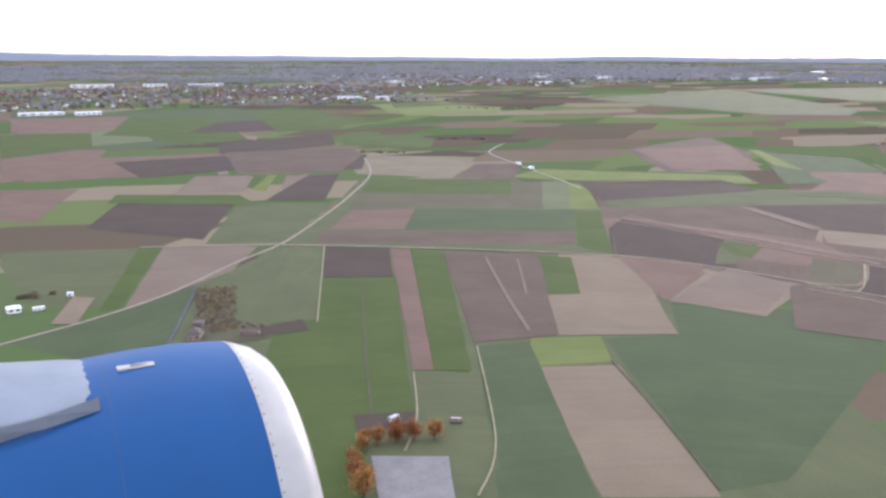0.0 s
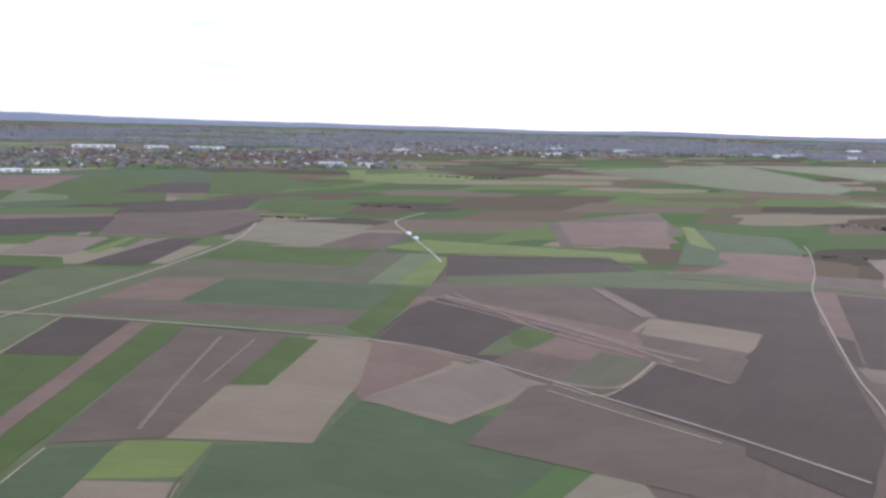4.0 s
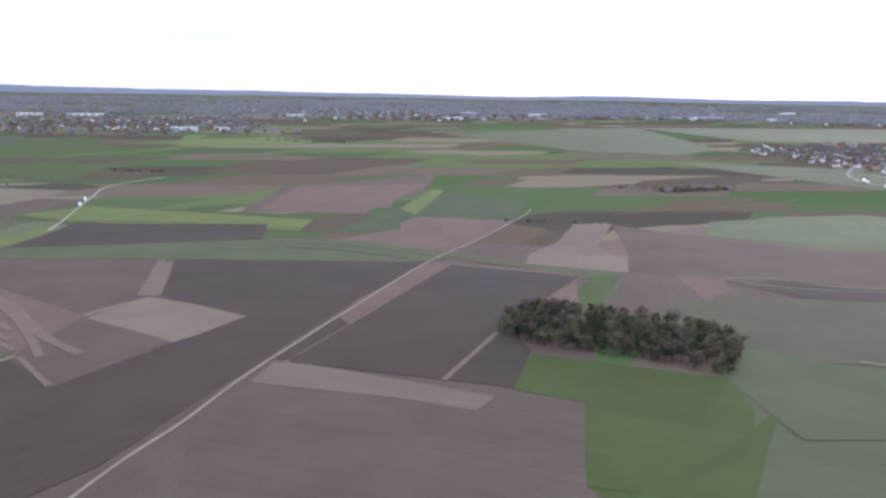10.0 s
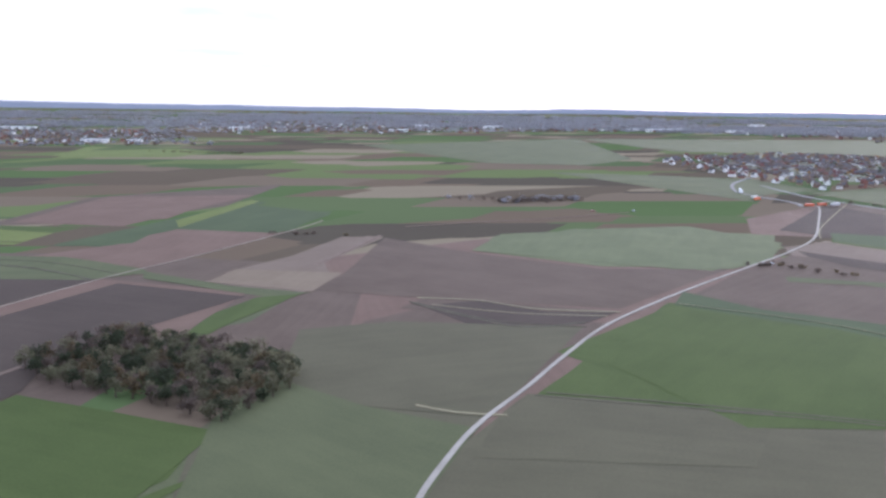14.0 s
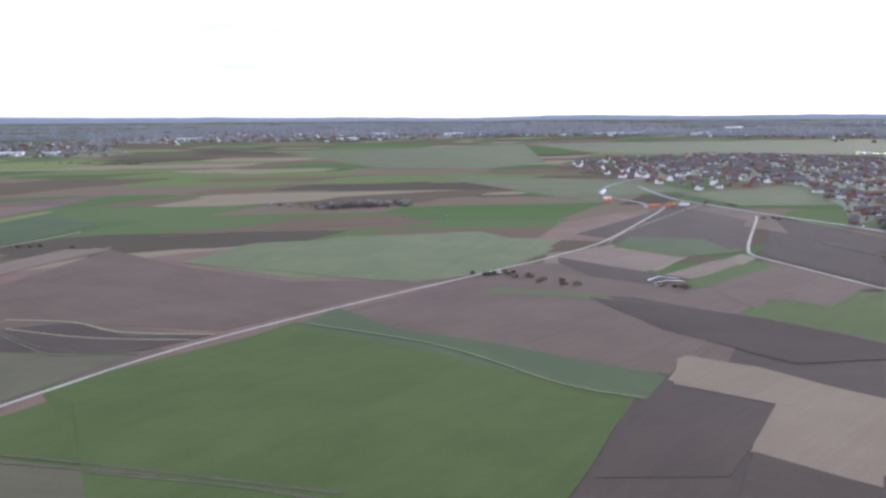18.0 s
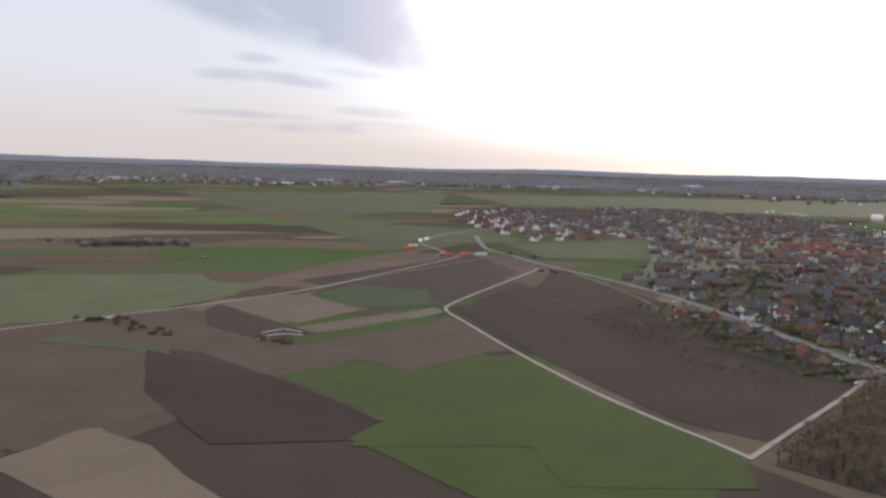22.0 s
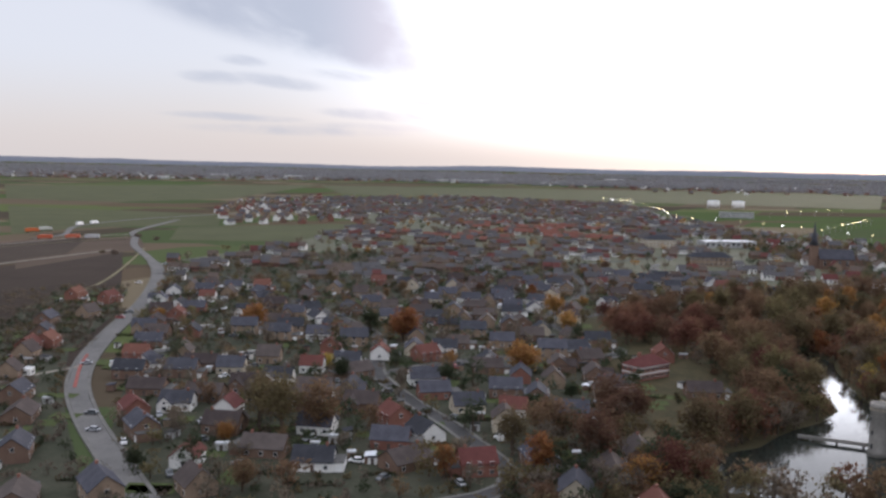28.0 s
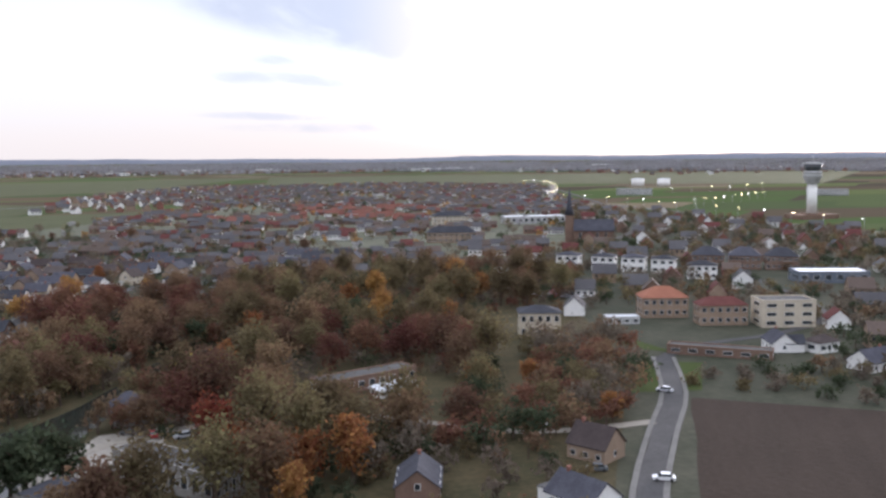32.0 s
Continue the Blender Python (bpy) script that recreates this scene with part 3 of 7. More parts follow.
field("dull_green", (1144, 631), (1296, 660), (1213, 505), (1130, 533))
field("dull_green", (981, 1454), (1476, 1619), (1240, 1056), (1118, 968), (1013, 1030))
field("dull_green", (1476, 1619), (2550, 1381), (1984, 843), (1608, 1099), (1406, 1192))
field("plough_dark", (1322, 111), (1326, 78), (1322, 74), (1302, 81))
field("green", (1324, 142), (1339, 132), (1329, 119), (1317, 124))
field("fallow", (658, 211), (732, 160), (676, 107), (594, 137), (622, 178))
field("stubble", (287, 210), (300, 211), (293, 183), (272, 174), (270, 197))
field("stubble", (291, 213), (301, 220), (306, 205), (299, 199), (286, 203))
field("green", (906, 251), (926, 262), (973, 272), (981, 202), (984, 152), (939, 108), (931, 118), (925, 140), (909, 190), (920, 199))
field("dull_green", (252, 672), (359, 617), (341, 481), (274, 372), (201, 421), (130, 464), (192, 564))
field("green", (257, 666), (358, 618), (320, 556), (228, 608))
field("plough", (316, 643), (372, 710), (400, 697), (359, 617))
field("fallow", (228, 608), (320, 556), (292, 508), (237, 535), (196, 549))
field("fallow", (352, 614), (371, 599), (310, 499), (292, 508))
field("dusty_green", (371, 599), (384, 584), (326, 492), (310, 499))
field("olive", (381, 579), (392, 577), (375, 541), (343, 484), (326, 492))
field("plough_red", (199, 545), (236, 533), (204, 476), (165, 494))
field("dark_green", (236, 533), (328, 487), (290, 430), (204, 476))
field("plough", (162, 492), (288, 429), (270, 400), (146, 463))
field("green", (325, 484), (339, 478), (275, 374), (269, 398))
field("plough", (200, 416), (241, 387), (179, 275), (147, 280))
field("green", (239, 387), (252, 378), (218, 319), (205, 323))
field("tan", (254, 380), (279, 363), (219, 257), (179, 274), (204, 322), (218, 318))
field("plough_red", (278, 362), (293, 326), (245, 294), (255, 319))
field("tan", (293, 326), (314, 295), (297, 277), (265, 260), (246, 293))
field("plough_dark", (149, 451), (179, 437), (156, 379), (128, 390))
field("olive", (559, 1357), (683, 1389), (730, 1299), (664, 1202), (526, 1215))
field("green", (176, 1292), (270, 1282), (244, 989), (168, 963), (147, 1134))
field("green", (4, 1088), (93, 1114), (83, 973), (2, 912))
field("plough_red", (17, 1379), (113, 1338), (97, 1127), (22, 1146))
field("plough_dark", (259, 1210), (321, 1221), (297, 1069), (196, 1084))
field("green", (320, 1231), (406, 1255), (388, 1110), (303, 1067))
field("green", (363, 1019), (406, 1022), (372, 903), (322, 913))
field("plough", (195, 882), (318, 870), (305, 810), (248, 711), (172, 742))
field("green", (71, 668), (148, 633), (149, 590), (62, 635))
field("olive", (161, 652), (192, 719), (198, 716), (169, 643))
field("plough_pale", (115, 661), (138, 736), (178, 718), (156, 648))
field("plough_pale", (186, 658), (208, 705), (223, 712), (199, 646))
field("plough_dark", (220, 706), (245, 702), (194, 587), (158, 603))
field("green", (105, 330), (88, 333), (76, 291), (53, 197), (70, 188), (84, 226), (89, 234), (101, 229), (156, 374), (126, 387))
field("plough_red", (178, 433), (187, 429), (122, 260), (116, 263))
field("green", (188, 429), (200, 416), (133, 255), (122, 260))
field("plough_dark", (394, 586), (503, 552), (489, 497), (363, 509))
field("dull_green", (363, 509), (489, 497), (499, 484), (566, 428), (546, 407), (448, 450), (355, 482))
field("plough_dark", (310, 428), (335, 450), (361, 363), (308, 330), (274, 374))
field("dull_green", (330, 360), (351, 378), (358, 364), (317, 331), (308, 337))
field("fallow", (319, 290), (360, 326), (373, 308), (330, 273))
field("plough_dark", (330, 271), (371, 303), (384, 270), (454, 335), (494, 340), (460, 297), (394, 208), (345, 168), (338, 214))
field("plough", (393, 350), (415, 370), (421, 306), (385, 271), (372, 306))
field("plough", (309, 291), (319, 290), (343, 214), (314, 177), (263, 243))
field("tan", (419, 375), (454, 337), (422, 305), (395, 349))
field("plough_pale", (308, 328), (312, 292), (270, 265), (244, 293))
field("plough_red", (275, 373), (300, 334), (244, 296))
field("green", (329, 347), (338, 370), (351, 373), (355, 355), (331, 338))
field("plough_pale", (430, 452), (436, 445), (424, 378), (416, 378))
field("plough_pale", (448, 274), (486, 232), (483, 221), (437, 256))
field("green", (529, 255), (575, 210), (554, 177), (535, 166), (502, 154), (493, 160), (521, 208), (507, 225))
field("green", (502, 154), (535, 166), (570, 186), (515, 134), (493, 142))
field("plough_dark", (439, 455), (552, 411), (437, 273), (413, 300), (452, 330), (424, 376))
field("plough_dark", (561, 401), (607, 358), (538, 292), (530, 258), (508, 226), (452, 272))
field("plough_pale", (607, 411), (647, 448), (686, 500), (706, 494), (656, 423), (649, 382), (630, 358))
field("dark_green", (533, 512), (598, 597), (674, 687), (679, 682), (598, 552), (554, 506))
field("olive", (603, 563), (674, 687), (670, 700), (604, 596))
field("dark_green", (629, 569), (681, 624), (711, 615), (654, 529))
field("plough_red", (544, 667), (646, 735), (645, 706), (600, 605), (533, 596))
field("dull_green", (492, 471), (496, 493), (540, 476), (573, 433), (575, 421), (550, 412), (523, 452))
field("dull_green", (573, 426), (604, 382), (633, 357), (616, 353), (572, 408))
field("green", (575, 300), (592, 334), (611, 355), (629, 356), (596, 318), (577, 291))
field("tan", (597, 392), (613, 418), (657, 395), (634, 359))
field("plough_dark", (668, 320), (693, 322), (709, 296), (734, 287), (712, 275), (673, 286))
field("fallow", (615, 299), (650, 300), (710, 271), (640, 197), (613, 216), (597, 246))
field("dull_green", (595, 250), (613, 216), (634, 191), (602, 150), (559, 165), (575, 219))
field("fallow", (659, 210), (710, 174), (682, 148), (626, 174), (639, 192))
field("plough_pale", (907, 394), (953, 402), (904, 356), (891, 369))
field("dark_green", (781, 311), (790, 273), (815, 240), (828, 216), (841, 196), (824, 180), (812, 199), (796, 248), (763, 292))
field("green", (712, 248), (762, 282), (793, 240), (809, 194), (819, 180), (790, 147), (779, 136), (697, 169), (694, 227))
field("tan", (853, 209), (857, 211), (868, 194), (877, 158), (836, 119), (825, 143), (851, 166), (838, 189))
field("plough_dark", (826, 143), (836, 118), (824, 92), (805, 122))
field("green", (905, 246), (932, 254), (962, 242), (916, 197), (912, 217))
field("plough_pale", (910, 380), (938, 403), (958, 359), (917, 328))
field("green", (959, 413), (979, 379), (977, 357), (958, 359), (946, 399))
field("plough_pale", (920, 320), (965, 344), (978, 345), (973, 335), (918, 307))
field("green", (916, 301), (970, 332), (974, 314), (941, 290), (914, 293))
field("dusty_green", (738, 433), (772, 478), (808, 478), (826, 489), (907, 480), (916, 406), (871, 362), (836, 348), (809, 356), (777, 394))
field("plough_dark", (951, 448), (1061, 533), (1088, 549), (1078, 463), (998, 371), (984, 361))
field("dull_green", (846, 324), (879, 298), (878, 276), (865, 298), (839, 314))
field("plough_dark", (897, 365), (905, 381), (921, 332), (930, 308), (910, 302), (895, 332))
field("plough", (925, 294), (977, 319), (988, 336), (986, 275), (966, 260), (942, 246), (936, 262), (929, 264), (915, 249))
field("green", (906, 247), (930, 263), (942, 246), (984, 262), (981, 209), (987, 154), (977, 136), (941, 147), (946, 172), (908, 183), (921, 199))
field("plough_wet", (872, 294), (906, 247), (921, 201), (908, 187), (880, 192), (869, 240))
field("dark_green", (952, 404), (974, 429), (1003, 404), (991, 359), (962, 362))
# ---- ditches and grass verges ----
EDGE = {"ditch": surface("ditch_weeds", (0.046, 0.042, 0.028), (0.075, 0.066, 0.046), big=0.2, fine=1.5), "faint": surface("worn_soil", (0.094, 0.068, 0.052), (0.13, 0.097, 0.075), big=0.2, fine=1.5), "verge": surface("dry_verge", (0.13, 0.115, 0.07), (0.19, 0.17, 0.105), big=0.2, fine=1.5)}


strip_count = 0


def strip(kind, width, *points):
    global strip_count
    strip_count += 1
    ob = road({"ditch": "ditch", "verge": "field_verge", "faint": "wheel_track"}[kind], width, EDGE[kind], {"ditch": "weedy dark ditch along a field", "verge": "dry pale grass verge along a field", "faint": "worn pale wheel track over ploughed soil"}[kind], *points, z=0.23 + 0.0005 * strip_count)
    ROADS.pop()
    ob["category"] = kind
    return ob


strip("ditch", 1.0, (697, 182), (726, 162), (753, 137))
strip("ditch", 0.9, (396, 591), (457, 555), (514, 520))
strip("ditch", 0.9, (498, 469), (528, 446), (552, 412))
strip("ditch", 0.8, (904, 248), (913, 224), (920, 200))
strip("ditch", 0.8, (300, 409), (273, 369))
strip("ditch", 1.0, (663, 210), (698, 186), (742, 153))
strip("faint", 4.0, (339, 450), (367, 383), (380, 330), (392, 302))
strip("faint", 3.0, (340, 456), (370, 360), (380, 303))
strip("faint", 2.5, (356, 384), (370, 338))
strip("faint", 2.5, (319, 295), (338, 279), (373, 305))
strip("ditch", 1.0, (495, 474), (523, 452), (552, 412))
strip("ditch", 0.9, (494, 475), (528, 448), (552, 409))
strip("verge", 1.2, (645, 197), (634, 203), (626, 212))
strip("ditch", 0.9, (666, 329), (685, 289), (711, 271))
strip("verge", 0.9, (672, 321), (697, 298), (727, 283))
strip("ditch", 0.7, (142, 380), (109, 289), (90, 234))
strip("verge", 0.6, (115, 261), (101, 227), (89, 208))
strip("verge", 0.6, (146, 276), (114, 204), (95, 178))
strip("verge", 0.7, (149, 453), (104, 327))
strip("ditch", 0.7, (180, 243), (162, 190), (149, 156))
strip("verge", 0.8, (312, 284), (325, 250), (338, 219))
strip("verge", 1.0, (1068, 298), (1092, 358), (1114, 486))
strip("ditch", 0.9, (1050, 369), (1043, 300))
strip("verge", 0.8, (951, 413), (991, 454), (1115, 557))
strip("ditch", 1.0, (996, 460), (1046, 513), (1108, 537))
strip("faint", 3.0, (416, 379), (432, 455))
strip("faint", 2.0, (374, 304), (383, 271))
strip("faint", 2.0, (529, 282), (491, 239))
strip("faint", 2.5, (708, 498), (650, 418))
strip("faint", 1.6, (213, 395), (189, 332), (172, 284))
strip("faint", 1.2, (226, 386), (197, 328))
strip("verge", 0.8, (130, 464), (202, 422), (273, 372), (302, 326))
strip("faint", 2.0, (328, 447), (347, 398), (362, 341), (372, 312))
strip("faint", 2.0, (347, 459), (355, 368), (370, 326))
strip("verge", 0.9, (318, 290), (330, 272), (373, 306))
strip("ditch", 1.0, (498, 482), (532, 463), (562, 423))
strip("ditch", 0.9, (359, 607), (443, 578), (483, 547), (518, 531))
strip("ditch", 1.4, (666, 326), (677, 299), (690, 278), (714, 277))
strip("verge", 1.2, (671, 335), (693, 322), (707, 302), (735, 287))
strip("ditch", 0.9, (659, 209), (677, 196), (710, 175))
strip("verge", 0.4, (765, 292), (796, 248), (812, 199), (825, 182))
strip("faint", 1.5, (734, 529), (778, 535), (846, 540), (910, 553))
strip("ditch", 1.0, (906, 247), (916, 221), (921, 199))
# ---- roads and tracks ----
road("road_main", 3.8, ASPHALT, "grey asphalt village road curving past houses", (1150, 700), (1116, 600), (1113, 553), (1110, 500), (1113, 440), (1114, 400), (1111, 358), (1103, 300), (1094, 258), (1088.3, 226), (1086.2, 203), (1086.7, 185), (1089.2, 165), (1092.3, 148), (1096.5, 125), (1104, 90), (1112, 40))
road("track_field", 1.5, GRAVEL, "pale concrete farm track between fields", (1098, 478), (1079, 455), (1030, 399), (1004, 368), (992.3, 349.5), (989, 317), (985, 265), (983.5, 217), (985, 184), (987, 166), (988, 152))
road("track_spur", 1.5, GRAVEL, "pale farm track joining the village road", (1087, 214), (1072, 204), (1040, 184), (1012, 167), (987, 151.5))
road("road_country", 1.45, GRAVEL, "pale country road winding through fields", (1110, 570), (1090, 562), (1058, 527), (1010, 477), (949, 416), (900, 381), (847, 350), (777, 309), (722, 273), (688, 243), (660, 216), (638, 196), (622, 178), (602, 150), (585, 110))
road("track_long", 1.0, DIRT, "straight pale dirt track across ploughed land", (693, 571), (668, 537), (607, 467), (553, 411), (498, 342), (460, 293), (435, 260), (415, 230), (392, 199), (350, 130))
road("track_grass", 1.2, DIRT, "worn grassy field track", (62, 490), (118, 470), (151, 455), (202, 423), (274, 372), (302, 335), (319, 295), (329, 267), (345, 224), (358, 180))
road("road_diagonal", 1.7, DIRT, "pale narrow farm road", (-20, 340), (10, 356), (31, 369), (60, 392), (99, 436), (132, 470), (173, 530), (218, 602), (268, 693), (300, 790))
road("lane", 1.5, STREET, "narrow grey lane to a farmhouse", (40, 295), (48, 323), (74, 401))
road("track_white", 1.4, GRAVEL, "pale track between meadows", (380, 560), (387, 593), (398, 656), (408, 711), (424, 782), (473, 842))
road("street_castle", 2.7, STREET, "grey street beside a bare field", (1285, 60), (1300, 84), (1313, 102), (1325, 118), (1337, 140))
# ---- tools for things ----
K = 0.557
rng = np.random.default_rng(5)


def part(name, bm, mat, parent, label=""):
    me = bpy.data.meshes.new(name)
    bm.to_mesh(me)
    bm.free()
    for m in (mat if isinstance(mat, (list, tuple)) else [mat]):
        me.materials.append(m)
    ob = new(name, me)
    ob.parent = parent
    if label:
        ob["label"] = label
    return ob


def box(bm, x0, y0, z0, x1, y1, z1, mi=0):
    v = [bm.verts.new(p) for p in ((x0, y0, z0), (x1, y0, z0), (x1, y1, z0), (x0, y1, z0), (x0, y0, z1), (x1, y0, z1), (x1, y1, z1), (x0, y1, z1))]
    for f in ((3, 2, 1, 0), (4, 5, 6, 7), (0, 1, 5, 4), (1, 2, 6, 5), (2, 3, 7, 6), (3, 0, 4, 7)):
        bm.faces.new([v[i] for i in f]).material_index = mi
    return bm


def boxes(*rows):
    bm = bmesh.new()
    for r in rows:
        box(bm, *r)
    return bm


def prism(bm, section, x0, x1, mi=0):
    """A solid between x0 and x1 with a section given as (y, z) points, anticlockwise seen from +x."""
    a = [bm.verts.new((x0, y, z)) for y, z in section]
    b = [bm.verts.new((x1, y, z)) for y, z in section]
    n = len(section)
    bm.faces.new(a[::-1]).material_index = mi
    bm.faces.new(b).material_index = mi
    for i in range(n):
        bm.faces.new((a[i], a[(i + 1) % n], b[(i + 1) % n], b[i])).material_index = mi
    return bm


def lathe(bm, profile, seg=24, cx=0.0, cy=0.0, mi=0, cap=True):
    """Rings round the z axis from (radius, z) rows."""
    rings = []
    for r, z in profile:
        rings.append([bm.verts.new((cx + r * math.cos(i * math.tau / seg), cy + r * math.sin(i * math.tau / seg), z)) for i in range(seg)])
    for a, b in zip(rings, rings[1:]):
        for i in range(seg):
            f = bm.faces.new((a[i], a[(i + 1) % seg], b[(i + 1) % seg], b[i]))
            f.material_index, f.smooth = mi, True
    if cap:
        bm.faces.new(rings[0][::-1]).material_index = mi
        bm.faces.new(rings[-1]).material_index = mi
    return bm


def thing(name, x, y, z=0.0, deg=0.0):
    ob = new(name)
    ob.empty_display_size = 0.5
    ob.matrix_world = pose(x, y, z, 0, 0, deg)
    return ob


def inside(p, poly):
    x, y = p
    hit, n = False, len(poly)
    for i in range(n):
        (x0, y0), (x1, y1) = poly[i], poly[(i + 1) % n]
        if (y0 > y) != (y1 > y) and x < (x1 - x0) * (y - y0) / (y1 - y0) + x0:
            hit = not hit
    return hit


def road_gap(x, y):
    """The distance to the nearest road's edge and the way it runs there."""
    best, ang = 1e9, 0.0
    for line, width in ROADS:
        for i in range(0, len(line) - 1):
            d = math.hypot(line[i].x - x, line[i].y - y) - width / 2
            if d < best:
                best, ang = d, math.degrees(math.atan2(line[i + 1].y - line[i].y, line[i + 1].x - line[i].x))
    return best, ang


def scatter(poly, spacing, tries, taken, keep=0.0, seed=1):
    """Random places in a polygon, none nearer than spacing to another, off the roads and off the taken circles."""
    r = np.random.default_rng(seed)
    xs, ys = [p[0] for p in poly], [p[1] for p in poly]
    out = []
    grid = {}
    for _ in range(tries):
        x, y = r.uniform(min(xs), max(xs)), r.uniform(min(ys), max(ys))
        if not inside((x, y), poly):
            continue
        c = (int(x // spacing), int(y // spacing))
        if any(math.hypot(x - a, y - b) < spacing for i in (-1, 0, 1) for j in (-1, 0, 1) for a, b in grid.get((c[0] + i, c[1] + j), ())):
            continue
        if any(math.hypot(x - a, y - b) < s for a, b, s in taken):
            continue
        if keep and road_gap(x, y)[0] < keep:
            continue
        grid.setdefault(c, []).append((x, y))
        out.append((x, y))
    return out


# ---- more materials ----
WALL = {
    "white": surface("white_render", (0.62, 0.61, 0.58), (0.78, 0.77, 0.74), big=0.3, fine=3, rough=0.8),
    "cream": surface("cream_render", (0.4, 0.35, 0.27), (0.52, 0.46, 0.36), big=0.3, fine=3, rough=0.85),
    "tan": surface("yellow_brick", (0.21, 0.155, 0.11), (0.3, 0.225, 0.165), big=0.4, fine=6, rough=0.9),
    "brick": surface("red_brick", (0.17, 0.08, 0.06), (0.25, 0.122, 0.093), big=0.4, fine=6, rough=0.9),
    "brown": surface("brown_brick", (0.13, 0.085, 0.065), (0.2, 0.135, 0.1), big=0.4, fine=6, rough=0.9),
    "stone": surface("weathered_stone", (0.19, 0.18, 0.165), (0.29, 0.275, 0.25), big=0.35, fine=2.5, rough=0.9, bump=0.05),
    "steel": surface("blue_grey_cladding", (0.1, 0.115, 0.14), (0.15, 0.17, 0.2), big=0.2, fine=3, rough=0.6),
    "grey": surface("grey_concrete", (0.3, 0.3, 0.29), (0.42, 0.42, 0.41), big=0.2, fine=3, rough=0.85),
}
ROOF = {
    "slate": surface("slate_tiles", (0.0366, 0.0376, 0.0454), (0.068, 0.069, 0.081), big=0.5, fine=5, rough=0.9, obrand=0.3),
    "brown": surface("brown_roof_tiles", (0.0471, 0.0387, 0.0366), (0.0816, 0.0659, 0.0621), big=0.5, fine=5, rough=0.85, obrand=0.3),
    "red": surface("red_roof_tiles", (0.095, 0.04, 0.032), (0.14, 0.062, 0.05), big=0.5, fine=5, rough=0.85, obrand=0.2),
    "clay": surface("clay_roof_tiles", (0.135, 0.058, 0.045), (0.185, 0.083, 0.064), big=0.5, fine=5, rough=0.85),
    "orange": surface("orange_roof_tiles", (0.2, 0.085, 0.055), (0.27, 0.12, 0.078), big=0.5, fine=5, rough=0.85),
    # paler copies of slate and brown, used by far_houses only
    "far_slate": surface("far_grey_roofs", (0.0621, 0.0604, 0.0644), (0.1076, 0.103, 0.1063), big=0.1, fine=3, rough=0.9),
    "far_brown": surface("far_brown_roofs", (0.0745, 0.058, 0.0483), (0.1201, 0.0926, 0.0789), big=0.1, fine=3, rough=0.9),
    "flat": surface("bitumen_roof", (0.065, 0.065, 0.065), (0.1105, 0.1073, 0.104), big=0.3, fine=3, rough=0.9),
    "metal": surface("pale_sheet_roof", (0.5, 0.52, 0.55), (0.66, 0.68, 0.7), big=0.2, fine=2, rough=0.45, metallic=0.2),
}
GLASS = surface("dark_window_glass", (0.02, 0.025, 0.03), (0.05, 0.055, 0.06), rough=0.12, spec=0.6)
PAINT = surface("white_frame_paint", (0.7, 0.7, 0.68), (0.8, 0.8, 0.78), rough=0.5)
DOOR = surface("dark_door_paint", (0.06, 0.05, 0.045), (0.1, 0.08, 0.07), rough=0.5)
BARK = surface("bark", (0.06, 0.045, 0.035), (0.11, 0.085, 0.065), big=1, fine=6)
STEEL = surface("galvanised_steel", (0.3, 0.31, 0.32), (0.4, 0.41, 0.42), rough=0.4, metallic=0.8)
RUBBER = surface("tyre_rubber", (0.02, 0.02, 0.02), (0.035, 0.035, 0.035), rough=0.9)
LAWN = surface("garden_lawn", (0.045, 0.06, 0.022), (0.075, 0.09, 0.035), big=0.2, fine=1.5)


def leaves(name, c1, c2, spread=0.2):
    """Leaves that let some of the light through."""
    m = surface(name, c1, c2, big=0.5, fine=2.5, rough=0.9, island=spread, obrand=0.25, spec=0.1)
    nt = m.node_tree
    p, o = nt.nodes["Principled BSDF"], nt.nodes["Material Output"]
    tr, mx = nt.nodes.new("ShaderNodeBsdfTranslucent"), nt.nodes.new("ShaderNodeMixShader")
    nt.links.new(p.inputs["Base Color"].links[0].from_socket, tr.inputs["Color"])
    mx.inputs["Fac"].default_value = 0.45
    nt.links.new(p.outputs[0], mx.inputs[1])
    nt.links.new(tr.outputs[0], mx.inputs[2])
    nt.links.new(mx.outputs[0], o.inputs["Surface"])
    return m


LEAF = {
    "russet": leaves("russet_leaves", (0.105, 0.066, 0.042), (0.165, 0.104, 0.066)),
    "wine": leaves("wine_red_leaves", (0.105, 0.048, 0.034), (0.155, 0.076, 0.054)),
    "orange": leaves("orange_leaves", (0.2, 0.096, 0.036), (0.29, 0.145, 0.056)),
    "red": leaves("red_leaves", (0.16, 0.05, 0.03), (0.23, 0.078, 0.042)),
    "yellow": leaves("yellow_leaves", (0.28, 0.19, 0.045), (0.37, 0.25, 0.065)),
    "olive": leaves("olive_leaves", (0.092, 0.072, 0.04), (0.145, 0.115, 0.062)),
    "sage": leaves("grey_green_leaves", (0.115, 0.113, 0.066), (0.18, 0.174, 0.102)),
    "green": leaves("dark_green_leaves", (0.035, 0.044, 0.026), (0.063, 0.074, 0.042)),
    # paler and greyer than real twigs: distance haze put into the colour
    "grey": leaves("haze_paled_twigs", (0.2, 0.2, 0.215), (0.27, 0.27, 0.285), 0.1),
    "bare": leaves("brown_twigs", (0.1, 0.08, 0.062), (0.145, 0.118, 0.092), 0.12),
}


